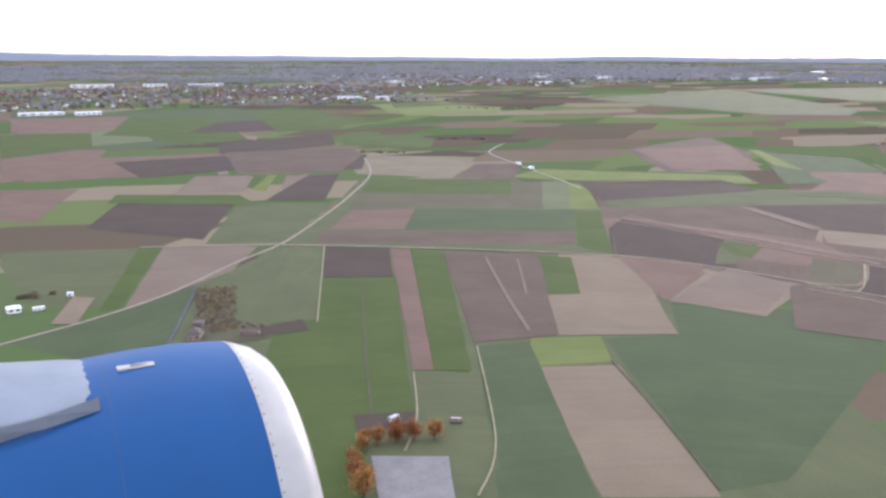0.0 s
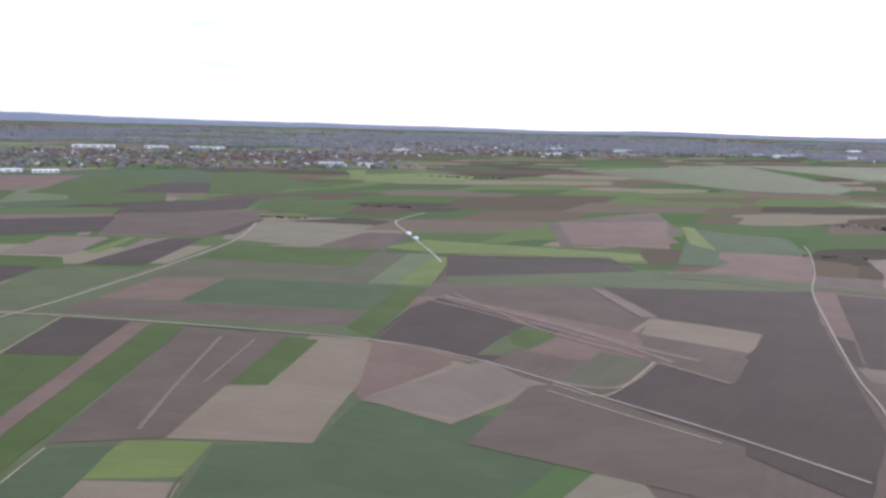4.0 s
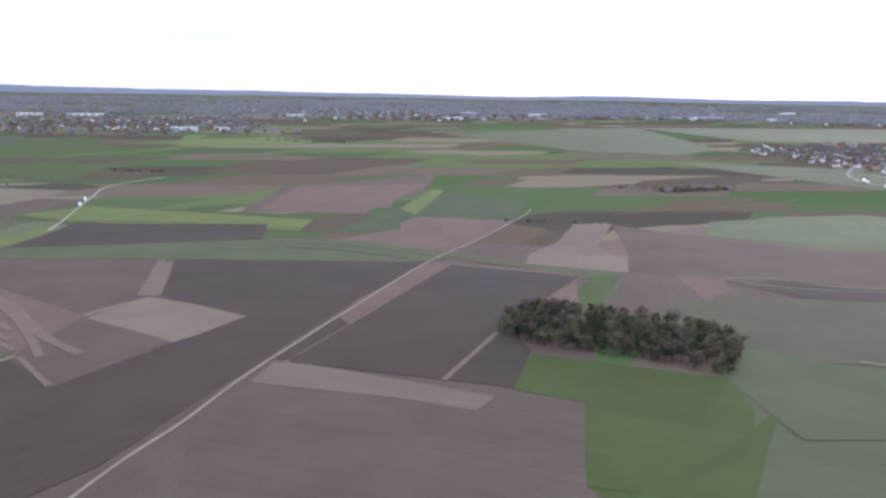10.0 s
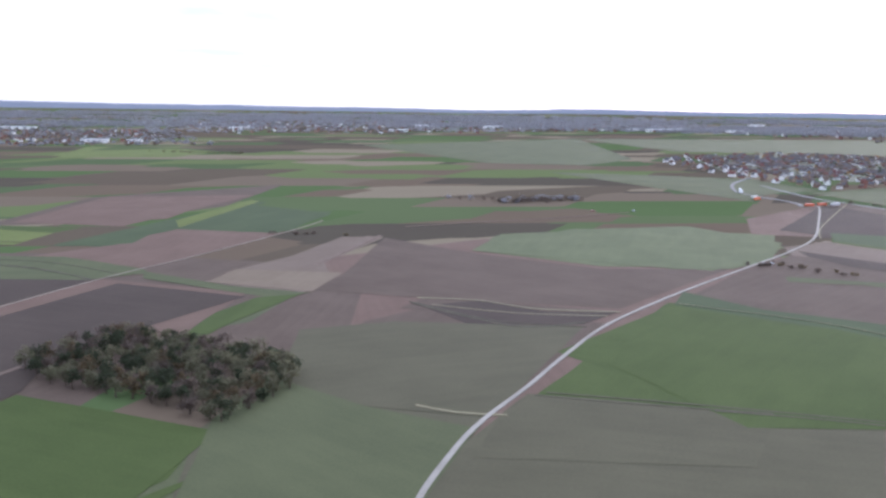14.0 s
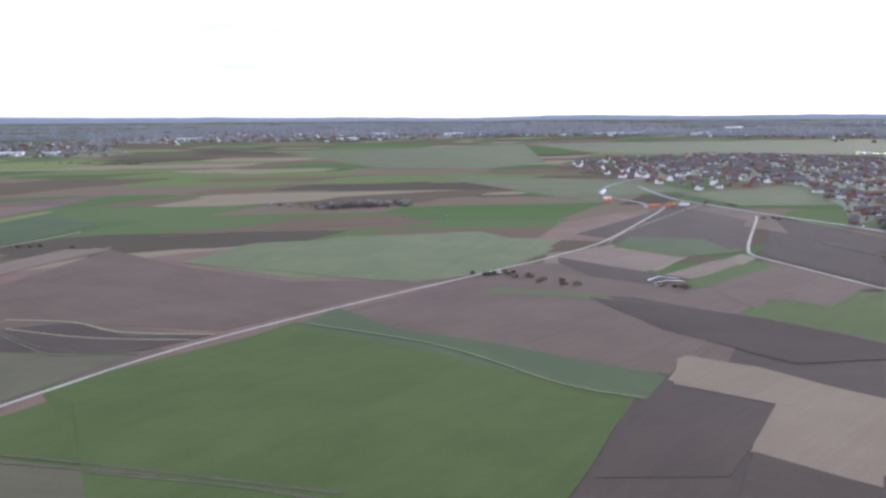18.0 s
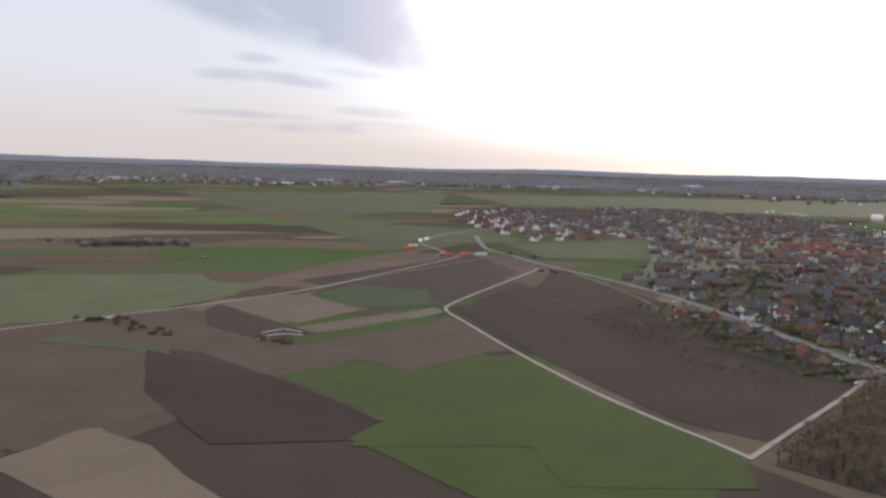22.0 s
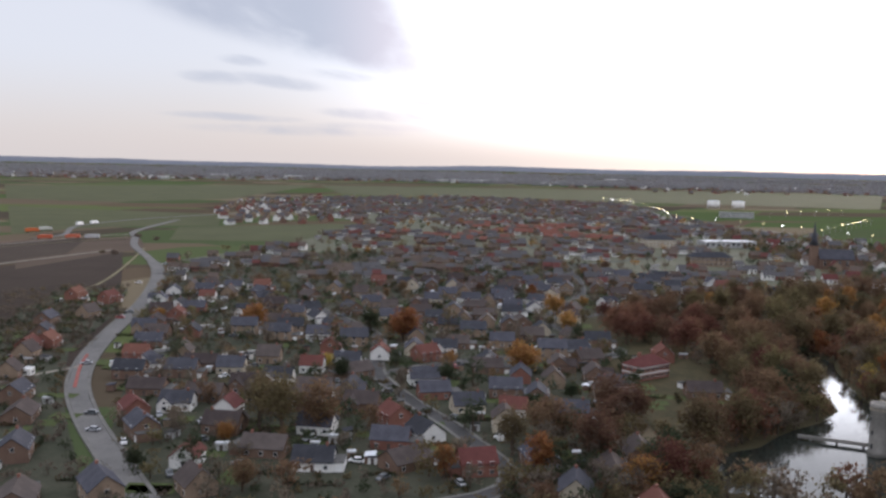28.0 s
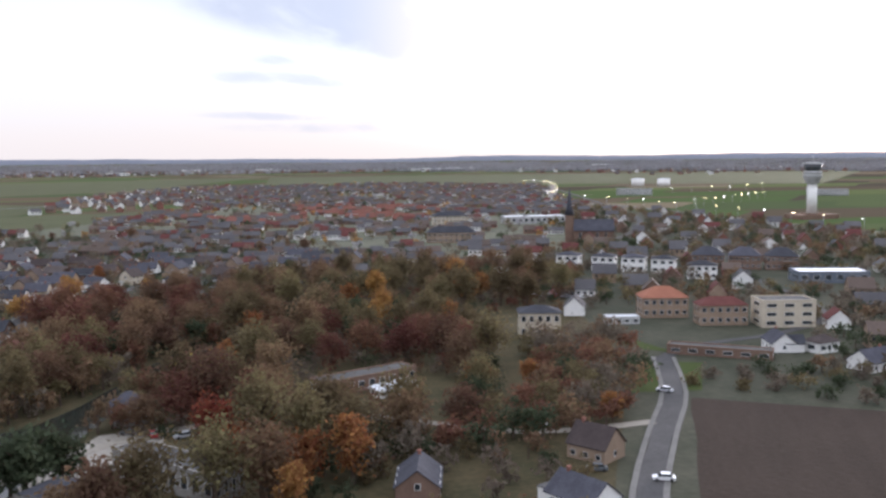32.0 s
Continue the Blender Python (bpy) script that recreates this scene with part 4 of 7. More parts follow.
def lit(name, colour, strength):
    m = bpy.data.materials.new(name)
    m.use_nodes = True
    b = m.node_tree.nodes["Principled BSDF"]
    b.inputs["Base Color"].default_value = (*colour, 1)
    b.inputs["Emission Color"].default_value, b.inputs["Emission Strength"].default_value = (*colour, 1), strength
    return m


WARM_LAMP = lit("warm_lamp_glass", (1.0, 0.72, 0.35), 14.0)
WHITE_LAMP = lit("white_lamp_glass", (1.0, 0.95, 0.85), 14.0)

# ---- streets of the small town ----
road("street_orchard", 2.6, STREET, "narrow grey residential street", (1100.5, 116), (1122, 112), (1149, 115), (1152.5, 140), (1150.5, 165), (1151, 190), (1160, 218), (1163, 240), (1152, 300), (1118, 372))
road("street_gardens", 2.6, STREET, "narrow grey residential street", (1151, 188), (1180, 196), (1218, 193), (1222, 240), (1262, 290), (1300, 370), (1330, 470))
road("street_church", 3.2, STREET, "grey street through the town centre", (1222, 240), (1290, 262), (1350, 285), (1420, 320), (1500, 420), (1560, 560), (1690, 930))
road("street_back", 2.4, STREET, "narrow grey back street", (1112, 380), (1180, 340), (1250, 350), (1300, 370), (1380, 400), (1450, 400))
road("street_school", 2.2, STREET, "grey street by the school", (1337, 140), (1350, 147), (1372, 151), (1396, 168), (1420, 225), (1440, 262), (1470, 380))
road("road_motor", 6.0, ASPHALT, "grey main road with street lamps", (1720, 980), (1600, 730), (1556, 650), (1570, 560), (1564, 470), (1560, 360), (1575, 250), (1640, 100))
road("road_village", 3.4, ASPHALT, "grey road into a village", (1060, 548), (1075, 575), (1083, 646), (1127, 712), (1180, 760), (1260, 830), (1340, 1000))
road("path_park", 2.0, GRAVEL, "pale gravel path through the castle park", (1228, 108), (1243, 122), (1256, 126), (1275, 124), (1296, 108), (1314, 106))

# ---- pavements ----
PAVING = surface("concrete_paving", (0.11, 0.107, 0.1), (0.16, 0.154, 0.145), big=0.3, fine=2.5)


def p_mid(line):
    return line[len(line) // 2]


def pavement(line, width, side, keep):
    """A kerbed pavement along one side of a road, left out where another road meets it."""
    verts, faces = [], []
    last = False
    for i, p in enumerate(line):
        d = (line[min(i + 1, len(line) - 1)] - line[max(i - 1, 0)]).normalized()
        n = Vector((-d.y, d.x)) * side
        a, b = p + n * (width / 2 + 0.05), p + n * (width / 2 + 0.75)
        clear = all(min((q - b).length for q in other) > w / 2 + 0.5 for other, w in keep)
        verts += [(a.x, a.y, 0), (a.x, a.y, 0.33), (b.x, b.y, 0.33), (b.x, b.y, 0)]
        if i and clear and last:
            k = 4 * i
            faces += [(k - 4, k, k + 1, k - 3), (k - 3, k + 1, k + 2, k - 2), (k - 2, k + 2, k + 3, k - 1)]
        last = clear
    return tagged(mesh_object("pavement", verts, faces, PAVING), "narrow grey concrete pavement with a kerb", "pavement", kind="structure")


for line, width in list(ROADS):
    if width in (3.8, 2.6, 2.7):
        for side in (-1, 1):
            pavement([p for p in line if p.y < 420], width, side, [q for q in ROADS if q[0] is not line and (q[0][0] - p_mid(line)).length < 900])

# ---- water ----
WATER = surface("still_pond_water", (0.012, 0.016, 0.014), (0.02, 0.024, 0.02), big=0.2, fine=2, rough=0.06, bump=0.01, spec=0.4)
MOAT = [(1180, 104), (1184, 114), (1193, 118), (1199, 119), (1207, 123), (1213, 125), (1222, 128), (1232, 134), (1238, 144), (1243, 153), (1251, 172), (1268, 183), (1265, 169), (1250, 149), (1243, 138), (1238, 124), (1233, 106), (1226, 97), (1214, 94), (1200, 95), (1188, 97)]


def sheet(name, points, mat, z, label, category, kind="structure", wob=0.6, step=5.0):
    bm = bmesh.new()
    bm.faces.new([bm.verts.new((x, y, z)) for x, y in wobbly(points, step, wob)])
    bmesh.ops.triangulate(bm, faces=bm.faces[:])
    bmesh.ops.recalc_face_normals(bm, faces=bm.faces[:])
    if sum(f.normal.z for f in bm.faces) < 0:
        bmesh.ops.reverse_faces(bm, faces=bm.faces[:])
    return tagged(part(name, bm, mat, None), label, category, kind=kind)


TOWN_NEAR = [(1090, 128), (1096, 200), (1104, 300), (1120, 400), (1150, 430), (1210, 450), (1290, 450), (1330, 300), (1345, 262), (1300, 258), (1240, 248), (1216, 215), (1205, 165), (1180, 130), (1170, 96), (1140, 84), (1098, 84)]
TOWN_FAR = [(1118, 418), (1190, 500), (1290, 650), (1235, 870), (1353, 1080), (1540, 1120), (1690, 960), (1600, 720), (1540, 560), (1470, 470), (1420, 330), (1345, 265), (1330, 300), (1290, 450), (1200, 452)]
PARK = [(1206, 130), (1226, 158), (1231, 190), (1238, 240), (1262, 247), (1300, 256), (1345, 258), (1362, 245), (1350, 205), (1338, 196), (1320, 190), (1312, 160), (1300, 128), (1292, 110), (1270, 96), (1255, 84), (1238, 88), (1242, 120), (1255, 146), (1286, 186), (1262, 178), (1240, 166), (1234, 148), (1215, 126)]
EAST = [(1345, 262), (1362, 245), (1350, 205), (1338, 190), (1342, 130), (1420, 60), (1520, 100), (1560, 350), (1540, 560), (1470, 470), (1420, 330)]
SCRUB = [(990, 147), (1030, 172), (1062, 192), (1066, 150), (1064, 118), (1050, 92), (1010, 96)]
sheet("ground_gardens", TOWN_NEAR, GARDEN, 0.226, "dark gardens and hedged plots between houses", "ground")
sheet("ground_roadside", [(1066, 105), (1066, 200), (1058, 214), (1068, 300), (1080, 342), (1100, 338), (1094, 280), (1083, 230), (1083, 190), (1088, 140), (1094, 105)], GARDEN, 0.22, "dark gardens along a village road", "ground")
sheet("ground_town", TOWN_FAR, surface("town_grass_and_paving", (0.07, 0.076, 0.05), (0.12, 0.118, 0.085), big=0.06, fine=0.5, spec=0.1), 0.218, "dark ground between distant rows of houses", "ground")
sheet("ground_park", [(1150, 95), (1186, 128), (1222, 240), (1300, 262), (1362, 250), (1345, 190), (1335, 150), (1312, 110), (1296, 84), (1270, 60), (1200, 60)], surface("park_floor", (0.035, 0.035, 0.018), (0.07, 0.055, 0.03), big=0.15, fine=1.2), 0.23, "leaf-strewn park floor under autumn trees", "ground")
sheet("ground_east", EAST, GARDEN, 0.214, "dark ground of an institutional quarter", "ground")
sheet("ground_plots", [(1258, 36), (1262, 84), (1300, 112), (1338, 152), (1380, 150), (1450, 120), (1450, 36)], GARDEN, 0.15, "dark rough grass and plots beside a street", "ground")
sheet("ground_scrub", SCRUB, surface("scrub_floor", (0.055, 0.043, 0.032), (0.082, 0.064, 0.048), big=0.1, fine=1.0), 0.222, "brown scrubby woodland floor", "ground")
sheet("castle_court", [(1231, 104), (1236, 116), (1241, 126), (1250, 127), (1249, 118), (1243, 108), (1237, 100)], surface("court_gravel", (0.2, 0.185, 0.16), (0.28, 0.26, 0.225), big=0.2, fine=1.5), 0.236, "pale gravel court beside the castle", "yard", wob=0.4)
sheet("water_moat", MOAT, WATER, 0.24, "still dark castle moat reflecting the sky", "pond", wob=1.3, step=2.5)
field("green", (1315, 122), (1324, 143), (1341, 134), (1330, 118))
field("green", (1334, 152), (1349, 164), (1372, 142), (1352, 128))
field("dull_green", (1316, 166), (1330, 180), (1336, 168), (1325, 158))
field("plough_wet", (1303, 79), (1326, 115), (1356, 92), (1388, 60), (1330, 40))
field("green", (1352, 96), (1372, 112), (1400, 92), (1384, 66))

# ---- trees ----


def tube(verts, faces, p0, p1, r0, r1, sides=6):
    d = (Vector(p1) - Vector(p0)).normalized()
    a = d.orthogonal().normalized()
    b = d.cross(a)
    k = len(verts)
    for p, r in ((p0, r0), (p1, r1)):
        for i in range(sides):
            q = Vector(p) + (a * math.cos(i * math.tau / sides) + b * math.sin(i * math.tau / sides)) * r
            verts.append(tuple(q))
    for i in range(sides):
        faces.append((k + i, k + (i + 1) % sides, k + sides + (i + 1) % sides, k + sides + i))


def leaf_cloud(r, n, h0, h1, rad, clumps, size):
    """Corners of n small leaf sprays, gathered in clumps inside an uneven crown."""
    mid, half = (h0 + h1) / 2, (h1 - h0) / 2
    d = r.normal(size=(clumps, 3))
    d /= np.linalg.norm(d, axis=1)[:, None]
    reach = r.uniform(0.35, 0.88, clumps)[:, None]
    cc = d * reach * np.array([rad, rad, half]) + np.array([0, 0, mid])
    cs = r.uniform(0.14, 0.3, clumps) * rad
    pick = r.integers(0, clumps, n)
    c = cc[pick] + r.normal(size=(n, 3)) * cs[pick][:, None] * np.array([1, 1, 0.8])
    u = r.normal(size=(n, 3))
    u /= np.linalg.norm(u, axis=1)[:, None]
    w = np.cross(u, r.normal(size=(n, 3)))
    w /= np.linalg.norm(w, axis=1)[:, None]
    s = (size * r.uniform(0.6, 1.3, n))[:, None]
    return np.stack([c - u * s - w * s * 0.3, c + w * s * 0.6 - u * s * 0.1, c + u * s + w * s * 0.2, c - w * s * 0.6 + u * s * 0.1], 1).reshape(-1, 3)


def quads(n):
    return np.arange(4 * n).reshape(n, 4).tolist()


def tree(leaf, h, rad, n, seed, low=0.22, label="", size=0.23):
    """A tapered trunk with limbs and a crown of many leaf sprays."""
    r = np.random.default_rng(seed)
    root = thing("tree", 0, 0)
    verts, faces = [], []
    lean = r.normal(size=2) * 0.02 * h
    top = (lean[0], lean[1], h * 0.62)
    tube(verts, faces, (0, 0, 0), (lean[0] * 0.5, lean[1] * 0.5, h * 0.3), 0.035 * h, 0.025 * h)
    tube(verts, faces, (lean[0] * 0.5, lean[1] * 0.5, h * 0.3), top, 0.025 * h, 0.01 * h)
    for i in range(7):
        a, z = i * 2.4 + r.uniform(-0.4, 0.4), h * r.uniform(0.25, 0.55)
        q = (rad * 0.7 * math.cos(a), rad * 0.7 * math.sin(a), z + h * r.uniform(0.12, 0.3))
        tube(verts, faces, (lean[0] * 0.5, lean[1] * 0.5, z), q, 0.012 * h, 0.004 * h, 5)
    mesh_object("trunk", verts, faces, BARK, root)
    v = leaf_cloud(r, n, h * low, h, rad, 34, size)
    mesh_object("crown", v.tolist(), quads(n), LEAF[leaf], root)
    return tagged(root, label, "tree")


TREES = {}
for k, leaf, h, rad, n, low, lab in (
        ("russet", "russet", 8.5, 3.2, 1900, 0.2, "tall tree with russet brown autumn leaves"),
        ("russet2", "russet", 7.0, 3.0, 1700, 0.18, "broad tree with russet brown autumn leaves"),
        ("wine", "wine", 7.5, 3.4, 1900, 0.15, "broad tree with wine-red autumn leaves"),
        ("red", "red", 6.8, 2.9, 1900, 0.14, "broad tree with fiery red autumn leaves"),
        ("orange", "orange", 6.5, 2.6, 1600, 0.16, "rounded tree with bright orange autumn leaves"),
        ("orange2", "orange", 8.0, 2.2, 1500, 0.14, "tall slim tree with orange autumn leaves"),
        ("yellow", "yellow", 4.8, 1.9, 1000, 0.15, "small tree with yellow autumn leaves"),
        ("olive", "olive", 9.0, 3.3, 1900, 0.2, "tall tree with olive-brown thinning leaves"),
        ("green", "green", 6.0, 2.2, 1400, 0.08, "dark green evergreen tree"),
        ("bare", "bare", 7.0, 2.6, 1000, 0.25, "nearly bare brown tree with fine twigs")):
    TREES[k] = tree(leaf, h, rad, n, 11 + len(TREES), low, lab)
tree_used = set()


def plant(kind, x, y, s=1.0, group="", z=0.0):
    m = pose(x, y, z, 0, 0, float(rng.uniform(0, 360)))
    src = TREES[kind]
    if kind not in tree_used:
        tree_used.add(kind)
        src.matrix_world = m
        src.scale = (s, s, s)
        ob = src
    else:
        ob = copy_thing(src, m)
        ob.scale = (s, s, s * float(rng.uniform(0.88, 1.12)))
    if group:
        ob["group"] = group
    return ob


def woods(name, label, places, kinds, h, rad, n=150, size=0.42, category="woodland"):
    """Many trees far off or close together as one mass: a trunk and a clumped crown for each."""
    r = np.random.default_rng(len(name) + len(places))
    verts, faces, idx, out = [], [], [], []
    base = 0
    vs = []
    for x, y in places:
        s = r.uniform(0.7, 1.2)
        z = max(0.0, ground_height(x, y))
        v = leaf_cloud(r, n, h * s * 0.12, h * s, rad * s, 9, size) + np.array([x, y, z])
        vs.append(v)
        idx += [int(r.integers(0, len(kinds)))] * n
        tube(verts, faces, (x, y, z), (x, y, z + h * s * 0.5), 0.04 * h, 0.02 * h, 5)
    v = np.concatenate(vs)
    k = len(v)
    ob = mesh_object(name, v.tolist() + verts, quads(len(v) // 4) + [tuple(i + k for i in f) for f in faces], [LEAF[q] for q in kinds] + [BARK])
    ob.data.polygons.foreach_set("material_index", idx + [len(kinds)] * len(faces))
    return tagged(ob, label, category, kind="stuff")


def ground_height(x, y):
    r = math.hypot(x - 600, y)
    k = max(0.0, min(1.0, (r - 2700) / 1600)) ** 1.6
    return 0.35 * ridge(math.atan2(y, x - 600)) * k


# ---- houses ----


def window(bm, x, y, z, w, h, side):
    """Frame and pane on a wall that faces -y (side 0), +y (1), -x (2) or +x (3)."""
    for g, (a, b), mi in ((0.0, (0.03, 0.02), 0), (0.045, (0.05, 0.03), 1)):
        ww, hh = w / 2 - g, h / 2 - g
        if side < 2:
            s = -1 if side == 0 else 1
            y0, y1 = sorted((y - s * 0.02, y + s * a))
            box(bm, x - ww, y0, z - hh, x + ww, y1, z + hh, mi)
        else:
            s = -1 if side == 2 else 1
            x0, x1 = sorted((x - s * 0.02, x + s * a))
            box(bm, x0, y - ww, z - hh, x1, y + ww, z + hh, mi)
    return bm


def house(wall, roof, w, d, e, rise, label, annex=0, chimney=1, category="house", rows=2, cols=3, wing=0):
    """A gabled house with its ridge along x; w, d and eaves in scene metres."""
    root = thing("house", 0, 0)
    part("wall", prism(bmesh.new(), [(-d / 2, 0), (d / 2, 0), (d / 2, e), (0, e + rise), (-d / 2, e)], -w / 2, w / 2), WALL[wall], root)
    o, t = 0.22, 0.12
    k = rise / (d / 2)
    lo, hi = e - o * k, e + rise
    rf = part("roof", prism(prism(bmesh.new(), [(-d / 2 - o, lo + 0.02), (0, hi + 0.02), (0, hi + t + 0.02), (-d / 2 - o, lo + t + 0.02)], -w / 2 - o, w / 2 + o),
                            [(0, hi + 0.02), (d / 2 + o, lo + 0.02), (d / 2 + o, lo + t + 0.02), (0, hi + t + 0.02)], -w / 2 - o, w / 2 + o), ROOF[roof], root)
    if chimney:
        part("chimney", boxes((w * 0.3, -0.2, e + rise * 0.5, w * 0.3 + 0.35, 0.2, e + rise + 0.5), (w * 0.3 - 0.05, -0.25, e + rise + 0.44, w * 0.3 + 0.4, 0.25, e + rise + 0.56)), WALL["brick"], rf)
    zs = [0.85] if e < 2.3 else [0.85, 2.2]
    for s, y in ((0, -d / 2), (1, d / 2)):
        for j, z in enumerate(zs):
            for i in range(cols):
                x = (i + 0.5) / cols * w - w / 2
                if s == 0 and j == 0 and i == cols // 2:
                    part("door", boxes((x - 0.3, y - 0.04, 0, x + 0.3, y + 0.02, 1.2)), DOOR, root)
                else:
                    part("window", window(bmesh.new(), x, y, z, 0.72, 0.75, s), [PAINT, GLASS], root)
    for s, x in ((2, -w / 2), (3, w / 2)):
        part("window", window(bmesh.new(), x, 0, zs[-1] + 0.15, 0.7, 0.75, s), [PAINT, GLASS], root)
    if wing:
        wd, wl, wr = d * 0.62, d / 2 + wing, rise * 0.72
        x0 = -w / 2 + wd / 2 + 0.15
        bm = prism(bmesh.new(), [(-wd / 2, 0), (wd / 2, 0), (wd / 2, e - 0.05), (0, e + wr), (-wd / 2, e - 0.05)], 0, wl)
        bm.transform(pose(x0, 0, 0, 0, 0, -90))
        wg = part("wing", bm, WALL[wall], root)
        k2 = wr / (wd / 2)
        bm = prism(prism(bmesh.new(), [(-wd / 2 - o, e - o * k2), (0, e + wr + 0.02), (0, e + wr + 0.14), (-wd / 2 - o, e - o * k2 + 0.12)], 0, wl + o),
                   [(0, e + wr + 0.02), (wd / 2 + o, e - o * k2), (wd / 2 + o, e - o * k2 + 0.12), (0, e + wr + 0.14)], 0, wl + o)
        bm.transform(pose(x0, 0, 0, 0, 0, -90))
        part("wing_roof", bm, ROOF[roof], wg)
        part("window", window(bmesh.new(), x0, -wl, 0.9, 0.9, 0.85, 0), [PAINT, GLASS], wg)
        part("window", window(bmesh.new(), x0, -wl, e + 0.25, 0.55, 0.55, 0), [PAINT, GLASS], wg)
    if annex:
        an = part("annex", boxes((w / 2 - 0.03, -d / 2 + 0.3, 0, w / 2 + annex, d / 2 - 0.6, 1.55)), WALL[wall], root)
        part("flat_roof", boxes((w / 2 - 0.01, -d / 2 + 0.22, 1.552, w / 2 + annex + 0.08, d / 2 - 0.52, 1.68)), ROOF["flat"], an)
        part("garage_door", boxes((w / 2 + annex / 2 - 0.55, -d / 2 + 0.27, 0, w / 2 + annex / 2 + 0.55, -d / 2 + 0.31, 1.15)), PAINT, an)
    return tagged(root, label, category, group="houses of the town")


HOUSES = {
    "white_slate": house("white", "slate", 6.6, 5.2, 1.7, 2.0, "white rendered bungalow with a dark slate roof", annex=1.8),
    "white_wing": house("white", "slate", 6.4, 4.8, 1.8, 1.9, "white rendered house with a slate roof and front gable", wing=1.6),
    "white_red": house("white", "red", 5.4, 4.6, 2.0, 1.9, "white rendered house with a red tiled roof"),
    "tan_slate": house("tan", "slate", 7.4, 5.0, 2.7, 2.0, "yellow brick house with a dark slate roof", annex=2.4),
    "tan_brown": house("tan", "brown", 5.6, 5.0, 2.0, 2.3, "yellow brick house with a brown tiled roof"),
    "tan_wing": house("tan", "slate", 6.6, 4.8, 2.1, 2.0, "yellow brick house with a slate roof and front gable", wing=1.4),
    "brick_red": house("brick", "red", 6.0, 5.0, 2.3, 1.9, "red brick house with a red tiled roof", annex=1.6),
    "brick_slate": house("brick", "slate", 6.6, 4.8, 1.9, 1.9, "red brick bungalow with a dark slate roof", annex=2.4),
    "brown_brown": house("brown", "brown", 7.6, 5.4, 1.7, 1.8, "long brown brick bungalow with a brown tiled roof", annex=2.0),
    "brown_wing": house("brown", "brown", 6.8, 5.0, 1.9, 2.0, "brown brick house with a tiled roof and front gable", wing=1.6),
    "cream_brown": house("cream", "brown", 5.6, 4.8, 2.6, 2.0, "cream rendered house with a brown tiled roof"),
    "cream_slate": house("cream", "slate", 6.4, 5.0, 1.8, 2.1, "cream rendered house with a dark slate roof"),
    "brown_slate": house("brown", "slate", 7.0, 5.0, 2.3, 1.9, "brown brick house with a slate roof", annex=1.8),
}
house_used = set()


def settle(kind, x, y, deg):
    m = pose(x, y, 0.2, 0, 0, deg)
    if kind not in house_used:
        house_used.add(kind)
        HOUSES[kind].matrix_world = m @ Matrix.Scale(0.92, 4)
        return HOUSES[kind]
    return copy_thing(HOUSES[kind], m)


TAKEN = [(1224, 113, 11), (1248, 108, 14)]


E, G = -22, 68  # eaves or gable towards the landing path


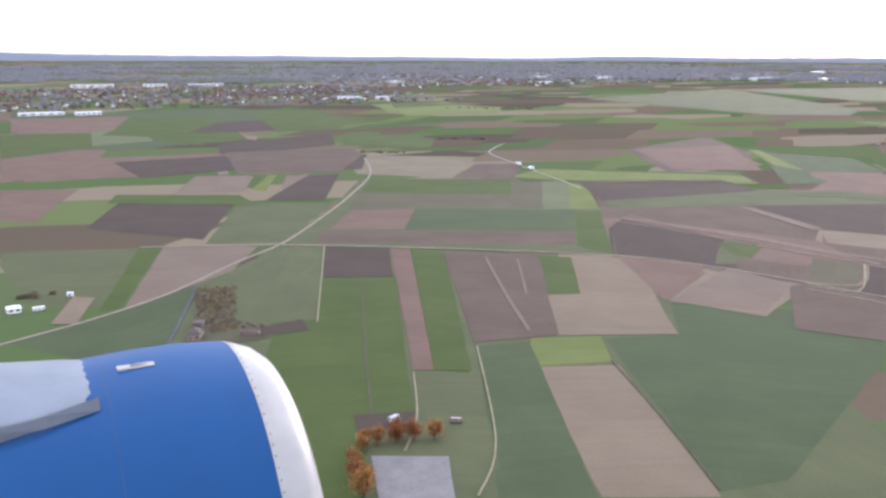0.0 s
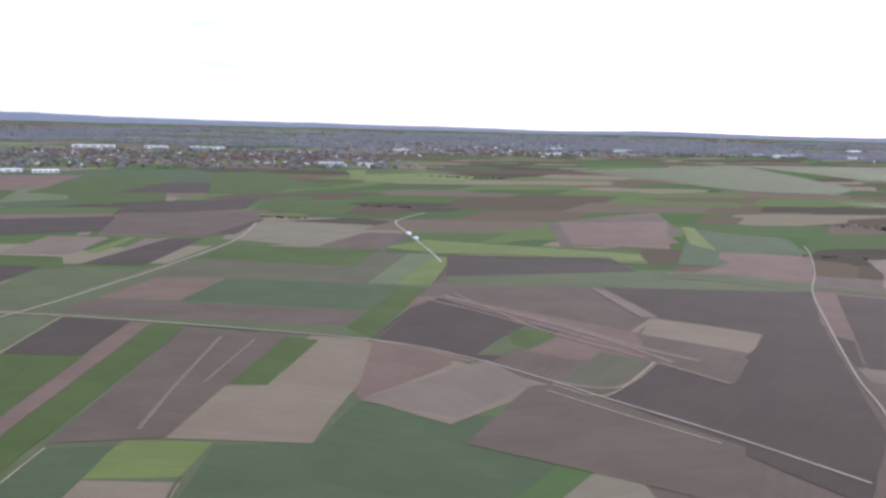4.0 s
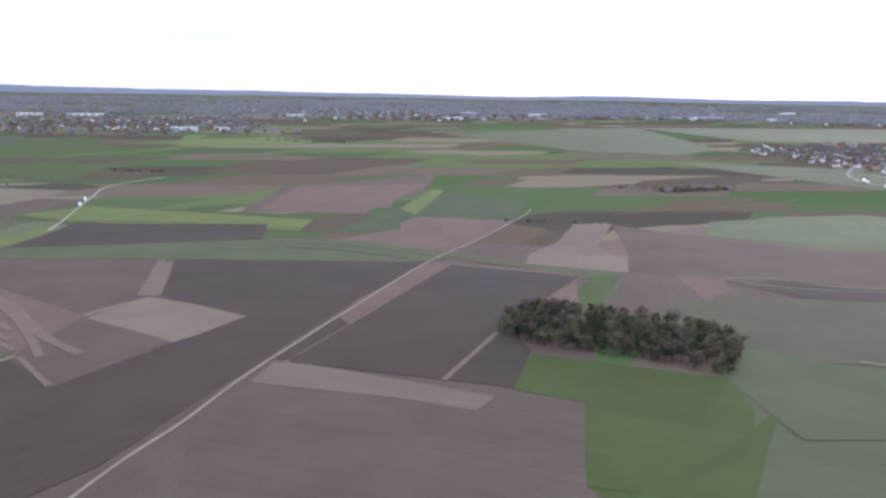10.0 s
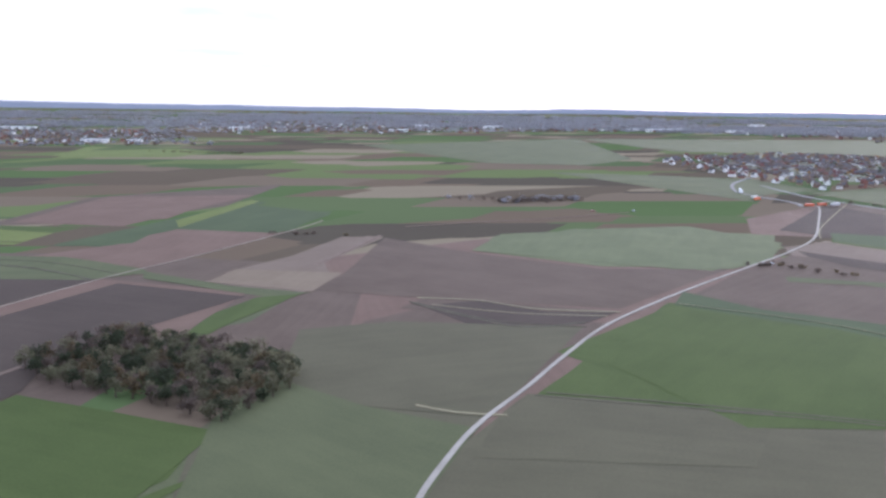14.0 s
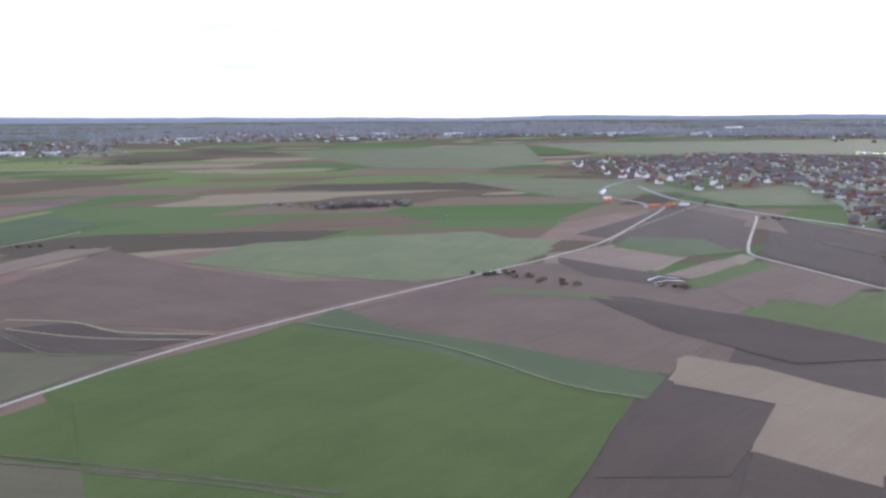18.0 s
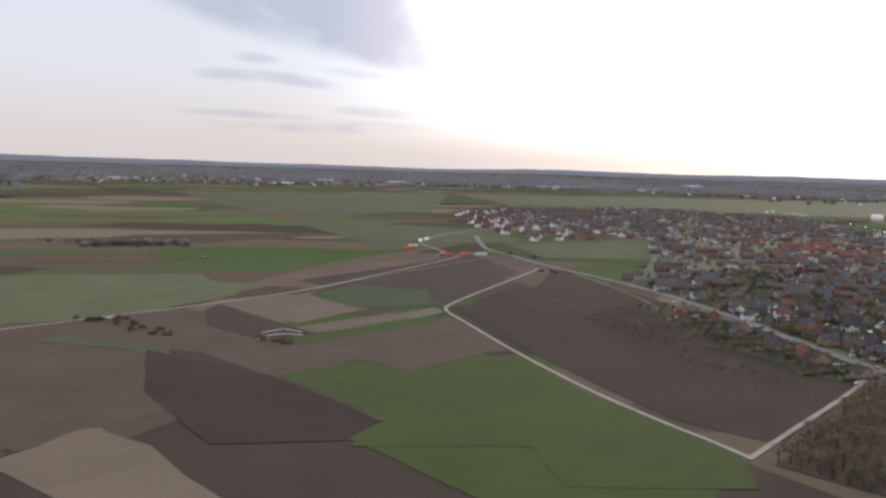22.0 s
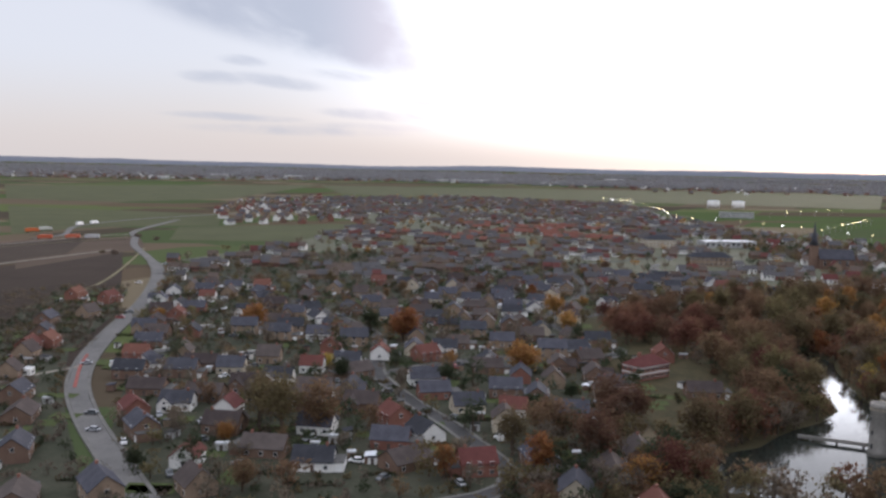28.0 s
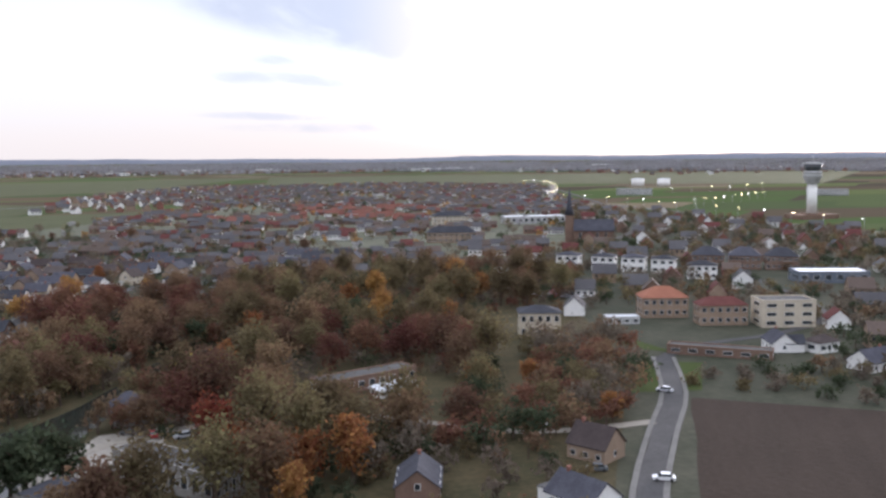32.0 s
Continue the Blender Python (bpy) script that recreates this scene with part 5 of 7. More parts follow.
def put_houses():
    spots = [("white_wing", 1105, 172, E), ("brown_slate", 1108, 198, E), ("cream_slate", 1119, 199, E), ("tan_slate", 1136, 233, E), ("tan_brown", 1129, 207, E), ("white_slate", 1147, 232, E),
             ("brick_red", 1146, 214, G), ("white_wing", 1146, 198, E), ("white_red", 1156, 204, G), ("tan_wing", 1147, 265, E), ("brick_red", 1147, 324, E), ("white_slate", 1137, 327, E),
             ("tan_brown", 1122, 326, G), ("white_slate", 1114, 288, G), ("brown_wing", 1105, 243, E), ("brown_brown", 1100, 185, E), ("brick_red", 1093, 306, G - 20), ("tan_brown", 1087, 279, G - 20),
             ("tan_wing", 1208, 291, E), ("tan_brown", 1215, 271, G), ("white_wing", 1174, 206, E), ("white_slate", 1179, 190, G), ("white_slate", 1158, 178, E + 14), ("brick_slate", 1156, 166, E + 14),
             ("cream_slate", 1159, 155, E + 14), ("white_slate", 1145, 141, G + 30), ("cream_brown", 1161, 142, G), ("tan_slate", 1199, 195, E), ("tan_brown", 1191, 156, G), ("tan_brown", 1194, 242, G),
             ("tan_brown", 1199, 236, G), ("brown_slate", 1204, 231, G), ("white_slate", 1215, 252, E), ("brown_slate", 1217, 203, E), ("cream_slate", 1210, 222, G), ("tan_brown", 1185, 168, G),
             ("brown_brown", 1133, 176, E), ("brown_wing", 1129, 166, E), ("brown_brown", 1137, 128, 20), ("brown_slate", 1171, 163, E), ("brown_wing", 1120, 182, E),
             ("tan_brown", 1074, 226, G), ("brown_slate", 1076, 250, 80), ("brown_slate", 1076, 270, 70), ("brick_red", 1083, 316, 60), ("brick_red", 1078, 237, 70), ("brick_red", 1074, 232, 70),
             ("tan_brown", 1072, 206, 80), ("brown_slate", 1075, 186, 75), ("brown_brown", 1077, 172, 80), ("brown_slate", 1078, 150, 85), ("brown_brown", 1080, 128, 85),
             ("tan_brown", 1300, 96, 120), ("brown_slate", 1276, 91, 70), ("white_slate", 1291, 82, 110), ("white_slate", 1364, 120, 10), ("brick_red", 1224, 183, G), ("brown_brown", 1212, 151, E), ("white_slate", 1196, 161, E), ("brown_brown", 1176, 184, E), ("tan_wing", 1176, 279, E), ("cream_brown", 1202, 313, G), ("cream_slate", 1219, 314, G), ("tan_wing", 1225, 283, E), ("white_slate", 1226, 258, G), ("cream_slate", 1166, 207, G), ("white_red", 1104, 139, G), ("white_slate", 1123, 132, E), ("brick_red", 1099, 216, E), ("brown_slate", 1097, 200, E)]
    for kind, x, y, deg in spots:
        settle(kind, x, y, deg)
        TAKEN.append((x, y, 7.2))
    kinds = list(HOUSES)
    weight = np.array([1.3, 1.0, 0.4, 1.4, 1.6, 1.2, 0.5, 1.6, 3.4, 2.6, 0.8, 0.9, 3.0])
    places = scatter(TOWN_NEAR, 10.4, 8000, TAKEN + [(1209, 169, 12), (1121, 225, 13), (1122, 262, 11), (1170, 285, 9)], keep=3.8, seed=3)
    r = np.random.default_rng(8)
    rest = []
    near = sorted(places, key=lambda p: p[1])
    for i, (x, y) in enumerate(near):
        if noise.noise((x * 0.035, y * 0.035, 5)) > 0.22:
            continue
        gap, deg = road_gap(x, y)
        deg = deg if gap < 9 else E + 12 * noise.noise((x * 0.01, y * 0.01, 0))
        deg += float(r.choice([0, 0, 90, 180, 180]))
        TAKEN.append((x, y, 4.0))
        if i < 170:
            settle(str(r.choice(kinds, p=weight / weight.sum())), x, y, deg)
        elif y < 330:
            rest.append((x, y, deg))
    return rest


def terraces(poly, seed, gap=17.0, deg=-20.0, skip=0.25):
    """Rows of houses wall to wall, one row behind the other, bending with the streets."""
    r = np.random.default_rng(seed)
    a = radians(deg)
    cx, cy = sum(p[0] for p in poly) / len(poly), sum(p[1] for p in poly) / len(poly)
    out = []
    for j in range(-45, 46):
        s, run = -450.0, 0
        while s < 450:
            if run <= 0:
                run = int(r.integers(3, 12))
                s += float(r.uniform(5, 16))
                off, turn = float(r.normal(0, 2.2)), float(r.normal(0, 5))
                if r.random() < skip:
                    s += 24
            bend = 14 * noise.noise((s * 0.006, j * 0.12, 1))
            x, y = cx + s * math.cos(a) - (j * gap + off + bend) * math.sin(a), cy + s * math.sin(a) + (j * gap + off + bend) * math.cos(a)
            if inside((x, y), poly) and noise.noise((x * 0.017, y * 0.017, 3)) < 0.3:
                out.append((x, y, deg + turn))
            s += 4.3
            run -= 1
    return out


def far_houses(name, label, places, big=1.0, red=0.15, white=0.3, tile="red"):
    """A mass of small distant houses: walls, pitched roofs, windows."""
    r = np.random.default_rng(len(places))
    bm_v, bm_f, mi = [], [], []
    mats = [WALL["white"], WALL["tan"], WALL["brown"], WALL["brick"], ROOF["far_slate"], ROOF["far_brown"], ROOF[tile], GLASS]

    def solid(m, pts, fs, mat):
        k = len(bm_v)
        bm_v.extend(tuple(m @ Vector(p)) for p in pts)
        bm_f.extend(tuple(i + k for i in f) for f in fs)
        mi.extend([mat] * len(fs))
    cube = ((3, 2, 1, 0), (4, 5, 6, 7), (0, 1, 5, 4), (1, 2, 6, 5), (2, 3, 7, 6), (3, 0, 4, 7))
    for x, y, deg in places:
        w, d, e, q = r.uniform(4.5, 7) * big, r.uniform(4, 5.2) * big, r.uniform(1.9, 3.2) * big, r.uniform(1.7, 2.5) * big
        m = pose(x, y, ground_height(x, y), 0, 0, deg)
        u = r.random()
        wall = 0 if u < white else (1 if u < white + 0.25 else (2 if u < 0.8 else 3))
        roof = 6 if r.random() < red else (4 if r.random() < 0.6 else 5)
        a, b = w / 2, d / 2
        solid(m, [(-a, -b, 0), (a, -b, 0), (a, b, 0), (-a, b, 0), (-a, -b, e), (a, -b, e), (a, b, e), (-a, b, e), (-a, 0, e + q), (a, 0, e + q)],
              [(0, 1, 5, 4), (2, 3, 7, 6), (1, 2, 6, 9, 5), (3, 0, 4, 8, 7)], wall)
        a2, b2, t = a + 0.2, b + 0.2, 0.12
        e2 = e - 0.2 * q / b + 0.02
        for s in (-1, 1):
            solid(m, [(-a2, s * b2, e2), (a2, s * b2, e2), (a2, 0, e + q + 0.02), (-a2, 0, e + q + 0.02), (-a2, s * b2, e2 + t), (a2, s * b2, e2 + t), (a2, 0, e + q + t + 0.02), (-a2, 0, e + q + t + 0.02)], cube, roof)
        for s in (-1, 1):
            for i in range(3):
                cx = (i - 1) * w / 3
                y0, y1 = sorted((s * b, s * (b + 0.04)))
                solid(m, [(cx - 0.4, y0, e - 1.2), (cx + 0.4, y0, e - 1.2), (cx + 0.4, y1, e - 1.2), (cx - 0.4, y1, e - 1.2), (cx - 0.4, y0, e - 0.5), (cx + 0.4, y0, e - 0.5), (cx + 0.4, y1, e - 0.5), (cx - 0.4, y1, e - 0.5)], cube, 7)
    ob = mesh_object(name, bm_v, bm_f, mats)
    ob.data.polygons.foreach_set("material_index", mi)
    return tagged(ob, label, "houses", kind="stuff")
RED_ROWS = [(1250, 500), (1400, 480), (1440, 560), (1400, 640), (1290, 600)]
rest_houses = put_houses()
HALLS = [(1271, 1062, 12), (1450, 440, 28), (1405, 447, 16), (1422, 338, 12), (1375, 360, 14)]


def free(places, keep=2.6):
    return [(x, y, d) for x, y, d in places if road_gap(x, y)[0] > keep and not any(math.hypot(x - a, y - b) < s for a, b, s in HALLS)]


MIDDLE = [(1104, 330), (1120, 400), (1150, 430), (1210, 450), (1290, 450), (1330, 300), (1345, 262), (1290, 268), (1262, 300), (1180, 335), (1150, 330)]
far_rows = free(terraces(TOWN_FAR, 4, gap=22.0))
mid_rows = free(terraces(MIDDLE, 7, gap=17.0))
far_houses("town_houses", "scattered houses with slate roofs between gardens", rest_houses, red=0.06, big=0.82, white=0.2)
far_houses("terraced_houses", "rows of terraced brick houses with dark roofs", mid_rows, red=0.08, big=0.72, white=0.3)
far_houses("town_rows", "long rows of brick houses with dark roofs", [p for p in far_rows if not inside(p[:2], RED_ROWS)], red=0.12, big=0.78, white=0.42)
far_houses("red_roof_rows", "rows of houses with red tiled roofs", [p for p in far_rows if inside(p[:2], RED_ROWS)], red=0.7, white=0.25, big=0.8, tile="clay")
far_houses("village_houses", "distant white and brick village houses", [(x, y, i * 37 % 180) for i, (x, y) in enumerate(scatter([(1180, 650), (1290, 660), (1240, 900), (1350, 1090), (1240, 1000), (1190, 800)], 15, 2000, [], seed=6))], white=0.4)


def patchy(places, level):
    """Thins a planting out in uneven patches."""
    return [(x, y) for x, y in places if noise.noise((x * 0.05, y * 0.05, 9)) + 0.4 * noise.noise((x * 0.2, y * 0.2, 4)) < level]


def near_line(points, lo, hi, n, seed):
    """Random places between two distances outside a closed outline."""
    r = np.random.default_rng(seed)
    out = []
    for _ in range(n):
        i = int(r.integers(0, len(points)))
        a, b = Vector(points[i]), Vector(points[(i + 1) % len(points)])
        p = a.lerp(b, float(r.random()))
        d = (b - a).normalized()
        p = p + Vector((-d.y, d.x)) * float(r.uniform(lo, hi))
        if not inside(p, points) and all(math.hypot(p.x - x, p.y - y) > s for x, y, s in PARK_TAKEN) and all(math.hypot(p.x - x, p.y - y) > 2.2 for x, y in out) and min((p - Vector(q)).length for q in wobbly(points, 2.0, 0)) > lo:
            out.append((p.x, p.y))
    return out


def countryside():
    """Towns, woods and hedges out to the horizon."""
    def spots(x0, y0, x1, y1, n, seed):
        r = np.random.default_rng(seed)
        return [(float(a), float(b)) for a, b in zip(r.uniform(x0, x1, n), r.uniform(y0, y1, n))]

    def deg(ps):
        return [(x, y, (i * 53) % 180) for i, (x, y) in enumerate(ps)]
    far_houses("distant_town", "distant town of pale walls and dark roofs", deg(spots(-250, 1500, 700, 2050, 520, 1)), big=1.0, white=0.2)
    far_houses("distant_suburb", "distant suburb among trees", deg(spots(800, 1900, 2000, 2700, 420, 2)), big=1.1, white=0.2)
    far_houses("distant_village", "distant pale village on the plain", deg(spots(2000, 1300, 2800, 1900, 160, 3)), big=1.1, white=0.2)
    # the grey crowns of the far woods carry painted haze
    woods("town_trees", "trees between distant houses, partly paled with painted haze", spots(-300, 1480, 750, 2150, 1100, 4), ["grey", "bare", "grey"], 4, 6, n=50, size=1.1)
    woods("suburb_trees", "grey-brown woods round a distant suburb, haze painted into the grey", spots(700, 1950, 2300, 2800, 1500, 5), ["grey", "grey", "bare"], 3.6, 8, n=44, size=1.4)
    belts = []
    r = np.random.default_rng(9)
    for i in range(120):
        a = radians(float(r.uniform(18, 112)))
        d = float(r.uniform(2300, 3700))
        cx, cy = 600 + d * math.cos(a), d * math.sin(a)
        ln = float(r.uniform(120, 420))
        for j in range(60):
            u = float(r.uniform(-1, 1))
            belts.append((cx - math.sin(a) * u * ln + float(r.normal(0, 18)), cy + math.cos(a) * u * ln + float(r.normal(0, 30))))
    belts = [b for b in belts if math.hypot(b[0] - 600, b[1]) < 4280]
    woods("horizon_woods", "woods along the horizon, painted grey-blue with haze", belts, ["grey"], 3.2, 17, n=50, size=2.2)
    hedges = []
    for x0, y0, x1, y1, n in ((640, 1330, 760, 1270, 26), (690, 1290, 760, 1250, 16), 
                              (849, 353, 866, 351, 7), (866, 349, 880, 314, 9), (313, 831, 354, 806, 14), (430, 915, 475, 890, 16),
                              (650, 520, 700, 505, 6), (0, 412, 14, 410, 6), (1110, 560, 1128, 530, 4), (1095, 470, 1100, 452, 3), (905, 300, 925, 290, 4)):
        for i in range(n):
            t = float(r.random())
            hedges.append((x0 + (x1 - x0) * t + float(r.normal(0, 2.0)), y0 + (y1 - y0) * t + float(r.normal(0, 2.0))))
    woods("field_hedges", "dark bushes and hedges between fields", hedges, ["bare", "olive", "bare"], 1.4, 2.0, n=80, size=0.4, category="hedge")
    strip_wood = [(848 + 66 * float(r.random()), 640 - 6 * float(r.random()) + float(r.normal(0, 5))) for _ in range(75)] + [(817 + 33 * k, 676 - 36 * k) for k in (0.1, 0.3, 0.5, 0.7, 0.9)]
    woods("field_wood", "low strip of bare brown trees in fields", strip_wood, ["bare", "grey", "bare"], 3.4, 3.2, n=130, size=0.4)
    woods("near_scrub", "brown scrubby woodland of nearly bare trees", patchy(scatter(SCRUB, 2.5, 6000, [], seed=12), 0.75), ["bare", "bare", "russet", "bare", "olive", "bare"], 5.6, 1.7, n=190, size=0.22)
    woods("orchard_rows", "dark bushes and fruit trees along a brown field", patchy(scatter([(1035, 325), (1082, 345), (1096, 300), (1088, 235), (1074, 218), (1042, 204), (1030, 245)], 2.6, 4000, [(a, b, 4) for a, b, s in TAKEN], keep=1.2, seed=13), 0.0), ["bare", "bare", "bare", "olive"], 1.5, 1.5, n=50, size=0.22)
    woods("water_edge_trees", "russet and dark trees leaning over a moat", near_line(MOAT, 0.8, 6, 420, 51), ["russet", "bare", "olive", "russet", "wine"], 6.0, 2.6, n=300, size=0.28)
    woods("garden_bushes", "dark garden bushes and hedges between houses", scatter(TOWN_NEAR, 2.6, 16000, TAKEN, keep=1.2, seed=14), ["green", "bare", "olive", "bare", "green"], 1.6, 1.5, n=50, size=0.24, category="hedge")
    woods("farm_bushes", "brown thorny bushes round a farmhouse", scatter([(71, 394), (88, 393), (80, 360), (76, 341), (84, 330), (66, 330), (64, 350)], 2.6, 1500, [(58, 326, 5), (62, 340, 4), (77, 322, 5)], seed=57), ["bare", "olive", "bare", "russet"], 1.5, 1.7, n=70, size=0.3, category="hedge")
    woods("garden_trees", "brown and dark green trees between houses", scatter(TOWN_NEAR, 8.5, 6000, TAKEN, keep=1.2, seed=41), ["green", "bare", "bare", "olive", "russet"], 4.0, 2.0, n=150, size=0.27)
    woods("tall_garden_trees", "tall dark trees crowding the gardens", scatter([q if q[1] < 240 else (q[0], 240) for q in TOWN_NEAR], 15, 1500, [(a, b, 3.6) for a, b, c in TAKEN], keep=1.5, seed=43), ["green", "bare", "olive", "bare", "russet", "green"], 6.4, 2.7, n=420, size=0.26)
    woods("street_trees", "brown and orange trees among distant houses", scatter(TOWN_FAR, 10.5, 6000, [], seed=15), ["bare", "olive", "russet", "green", "bare", "grey", "orange", "bare"], 4.6, 2.3, n=60, size=0.5)
    woods("quarter_trees", "dark trees and shrubs of an institutional quarter", scatter(EAST, 4.5, 6000, [(1360, 165, 26), (1355, 137, 14), (1430, 208, 20), (1398, 243, 16), (1429, 242, 14), (1593, 406, 10)], keep=2.0, seed=16), ["bare", "green", "olive", "bare", "russet"], 4.0, 2.4, n=200, size=0.3)
    copse = [(543, 302), (559, 309), (580, 290), (604, 262), (601, 239), (577, 216), (560, 236), (540, 258), (529, 276)]
    woods("copse", "small wood of dark green and orange autumn trees", scatter(copse, 3.8, 4000, [], seed=17), ["sage", "green", "sage", "olive", "bare", "green", "sage"], 6.2, 2.6, n=420, size=0.32)

    woods("park_undergrowth", "dense russet and olive undergrowth in a park", scatter(PARK, 3.4, 9000, PARK_TAKEN, keep=0.8, seed=31), ["bare", "bare", "olive", "wine", "russet", "green"], 3.0, 2.0, n=130, size=0.26)
    woods("bank_trees", "russet trees on the near bank of the moat", scatter([(1168, 62), (1172, 94), (1186, 86), (1206, 83), (1226, 89), (1240, 88), (1254, 80), (1270, 70), (1262, 40), (1180, 40)], 6.0, 2000, [(1252, 98, 9), (1240, 96, 7), (1231, 95, 6), (1222, 90, 12), (1216, 84, 8)], seed=32), ["russet", "bare", "olive", "bare"], 5.5, 2.4, n=240, size=0.32)
    woods("shore_trees", "dark trees on the shore of a moat", scatter([(1140, 86), (1150, 118), (1166, 134), (1186, 130), (1182, 114), (1174, 103), (1172, 92), (1160, 80)], 4.0, 900, TAKEN, keep=1.5, seed=36), ["bare", "green", "olive", "russet"], 5.5, 2.4, n=300, size=0.28)
    woods("roadside_gardens", "dark garden shrubs along a village road", scatter([(1066, 105), (1066, 200), (1058, 214), (1068, 300), (1080, 342), (1100, 338), (1094, 280), (1083, 230), (1083, 190), (1088, 140), (1094, 105)], 3.0, 2500, TAKEN, keep=1.0, seed=37), ["green", "bare", "olive", "bare"], 2.2, 1.5, n=60, size=0.26, category="hedge")
    woods("park_fringe", "russet and green trees on the park's edge", scatter([(1296, 112), (1310, 130), (1316, 152), (1322, 158), (1334, 148), (1322, 124), (1312, 108), (1300, 104), (1270, 98)], 3.6, 2500, TAKEN, keep=1.0, seed=38), ["russet", "olive", "russet", "green", "wine", "bare"], 5.8, 2.8, n=420, size=0.27)
    woods("lane_hedges", "dark hedges and small trees round gardens", scatter([(1262, 84), (1275, 108), (1294, 106), (1308, 104), (1296, 86), (1280, 62)], 3.4, 900, TAKEN, keep=1.2, seed=33), ["green", "bare", "olive", "russet"], 3.2, 1.7, n=120, size=0.28, category="hedge")
    woods("plot_hedges", "dark hedges and shrubs beside a bare field", scatter([(1330, 122), (1345, 130), (1420, 95), (1400, 60), (1372, 112), (1352, 98)], 4.0, 1500, [(1362, 100, 9), (1380, 92, 9)], seed=34), ["green", "bare", "olive"], 2.2, 1.8, n=220, size=0.24, category="hedge")
    far_houses("quarter_houses", "brick houses among trees of a quarter", [(x, y, 150 + (i % 2) * 90) for i, (x, y) in enumerate(scatter(EAST, 15, 2500, [(1360, 165, 26), (1355, 137, 18), (1430, 208, 22), (1398, 243, 18), (1429, 242, 16), (1450, 443, 26)], keep=3, seed=35))], red=0.25)


PARK_TAKEN = [(1249, 105, 12), (1240, 117, 9), (1234, 98, 7), (1222, 108.8, 9), (1281, 138, 10), (1275, 131, 8), (1287, 131, 9), (1325, 164, 8), (1318, 160, 7), (1210, 170, 10), (1212, 151, 8), (1224, 183, 6), (1196, 161, 6)]
countryside()
ORCHARD = [("orange", 1131, 246, 1.3), ("orange", 1168, 222, 1.5), ("orange", 1184, 180, 1.4), ("orange", 1229, 250, 1.15), ("orange", 1220, 224, 1.1), ("wine", 1226, 203, 1.25), ("wine", 1234, 206, 1.15), ("wine", 1230, 213, 1.2), ("olive", 1121, 149, 1.25), ("russet", 1127, 148, 1.2), ("olive", 1118, 155, 1.15), ("green", 1163, 236, 1.2), ("yellow", 1141, 197, 0.8), ("orange", 1111, 149, 0.65), ("russet", 1184, 144, 1.15), ("russet2", 1185, 136, 1.2), ("russet", 1165, 131, 1.1), ("orange2", 1155, 117, 1.0),
           ("green", 1163, 176, 0.9), ("russet", 1165, 136, 0.9), ("olive", 1156, 128, 0.9), ("orange2", 1141, 121, 0.8), ("russet", 1178, 134, 0.9), ("green", 1141, 185, 0.9), ("yellow", 1253, 147, 1.1), ("green", 1234.5, 103.5, 1.6), ("green", 1238, 106, 1.3), ("green", 1232.5, 106, 1.1), ("red", 1256, 117, 1.0), ("red", 1262, 113, 1.05), ("red", 1258, 109, 0.8), ("orange", 1264, 97, 1.15), ("russet", 1259, 94, 1.1), ("russet2", 1243, 90, 1.2), ("orange", 1208, 91, 0.9), ("russet2", 1200, 88, 0.9), ("orange", 1167, 107, 1.1), ("russet", 1167, 120, 1.1),
           ("orange2", 1235, 277, 0.8), ("orange2", 1268, 176, 1.0), ("wine", 1252, 128, 1.1), ("wine", 1262, 130, 0.9), ("russet", 1245, 164, 1.0),
           ("russet", 1232, 174, 1.0), ("olive", 1280, 112, 1.0), ("olive", 1296, 123, 0.9), ("orange2", 1306, 128, 0.7), ("green", 1303, 137, 0.8), ("orange2", 1309, 108, 0.7), ("yellow", 1268, 114, 0.8)]
ORCHARD += [(("green", "olive", "russet", "olive", "wine", "green", "russet2")[i % 7], x, y, s) for i, (x, y, s) in enumerate((
    (1180, 118, 0.95), (1186, 119, 1.05), (1192, 123, 1.0), (1198, 123, 1.1), (1204, 127, 1.0), (1210, 128, 1.1), (1216, 131, 1.0), (1222, 134, 1.1), (1229, 139, 1.0), (1233, 146, 1.05),
    (1236, 153, 1.0), (1238, 161, 1.1), (1243, 169, 1.0), (1250, 173, 1.05), (1257, 178, 1.0), (1265, 181, 1.1), (1273, 185, 1.0), (1283, 187, 1.1), (1173, 108, 1.0), (1168, 99, 0.9), (1247, 138, 0.7), (1256, 150, 0.9), (1264, 156, 0.9), (1272, 164, 0.9)))]
for kind, x, y, s in ORCHARD:
    plant(kind, x, y, s)
PARK_TAKEN += [(x, y, 3) for _, x, y, _ in ORCHARD]
for i, (x, y) in enumerate(scatter(PARK, 6.6, 9000, PARK_TAKEN, keep=1.0, seed=21)[:150]):
    u = noise.noise((x * 0.03, y * 0.03, 2)) + float(rng.normal(0, 0.28)) + max(-0.3, min(0.45, (x - 1268) / 90))
    kind = "wine" if u < -0.35 else "russet" if u < -0.05 else "russet2" if u < 0.12 else "olive" if u < 0.4 else ("orange2" if i % 3 == 0 else "green" if i % 3 == 1 else "olive")
    plant(kind, x, y, float(rng.uniform(0.85, 1.25)), "trees of the castle park")
for i, (x, y) in enumerate(scatter(TOWN_NEAR, 13, 3000, TAKEN, keep=1.5, seed=22)[:50]):
    plant(("green", "bare", "russet2", "olive", "bare", "orange", "russet")[i % 7], x, y, float(rng.uniform(0.4, 0.75)), "garden trees")
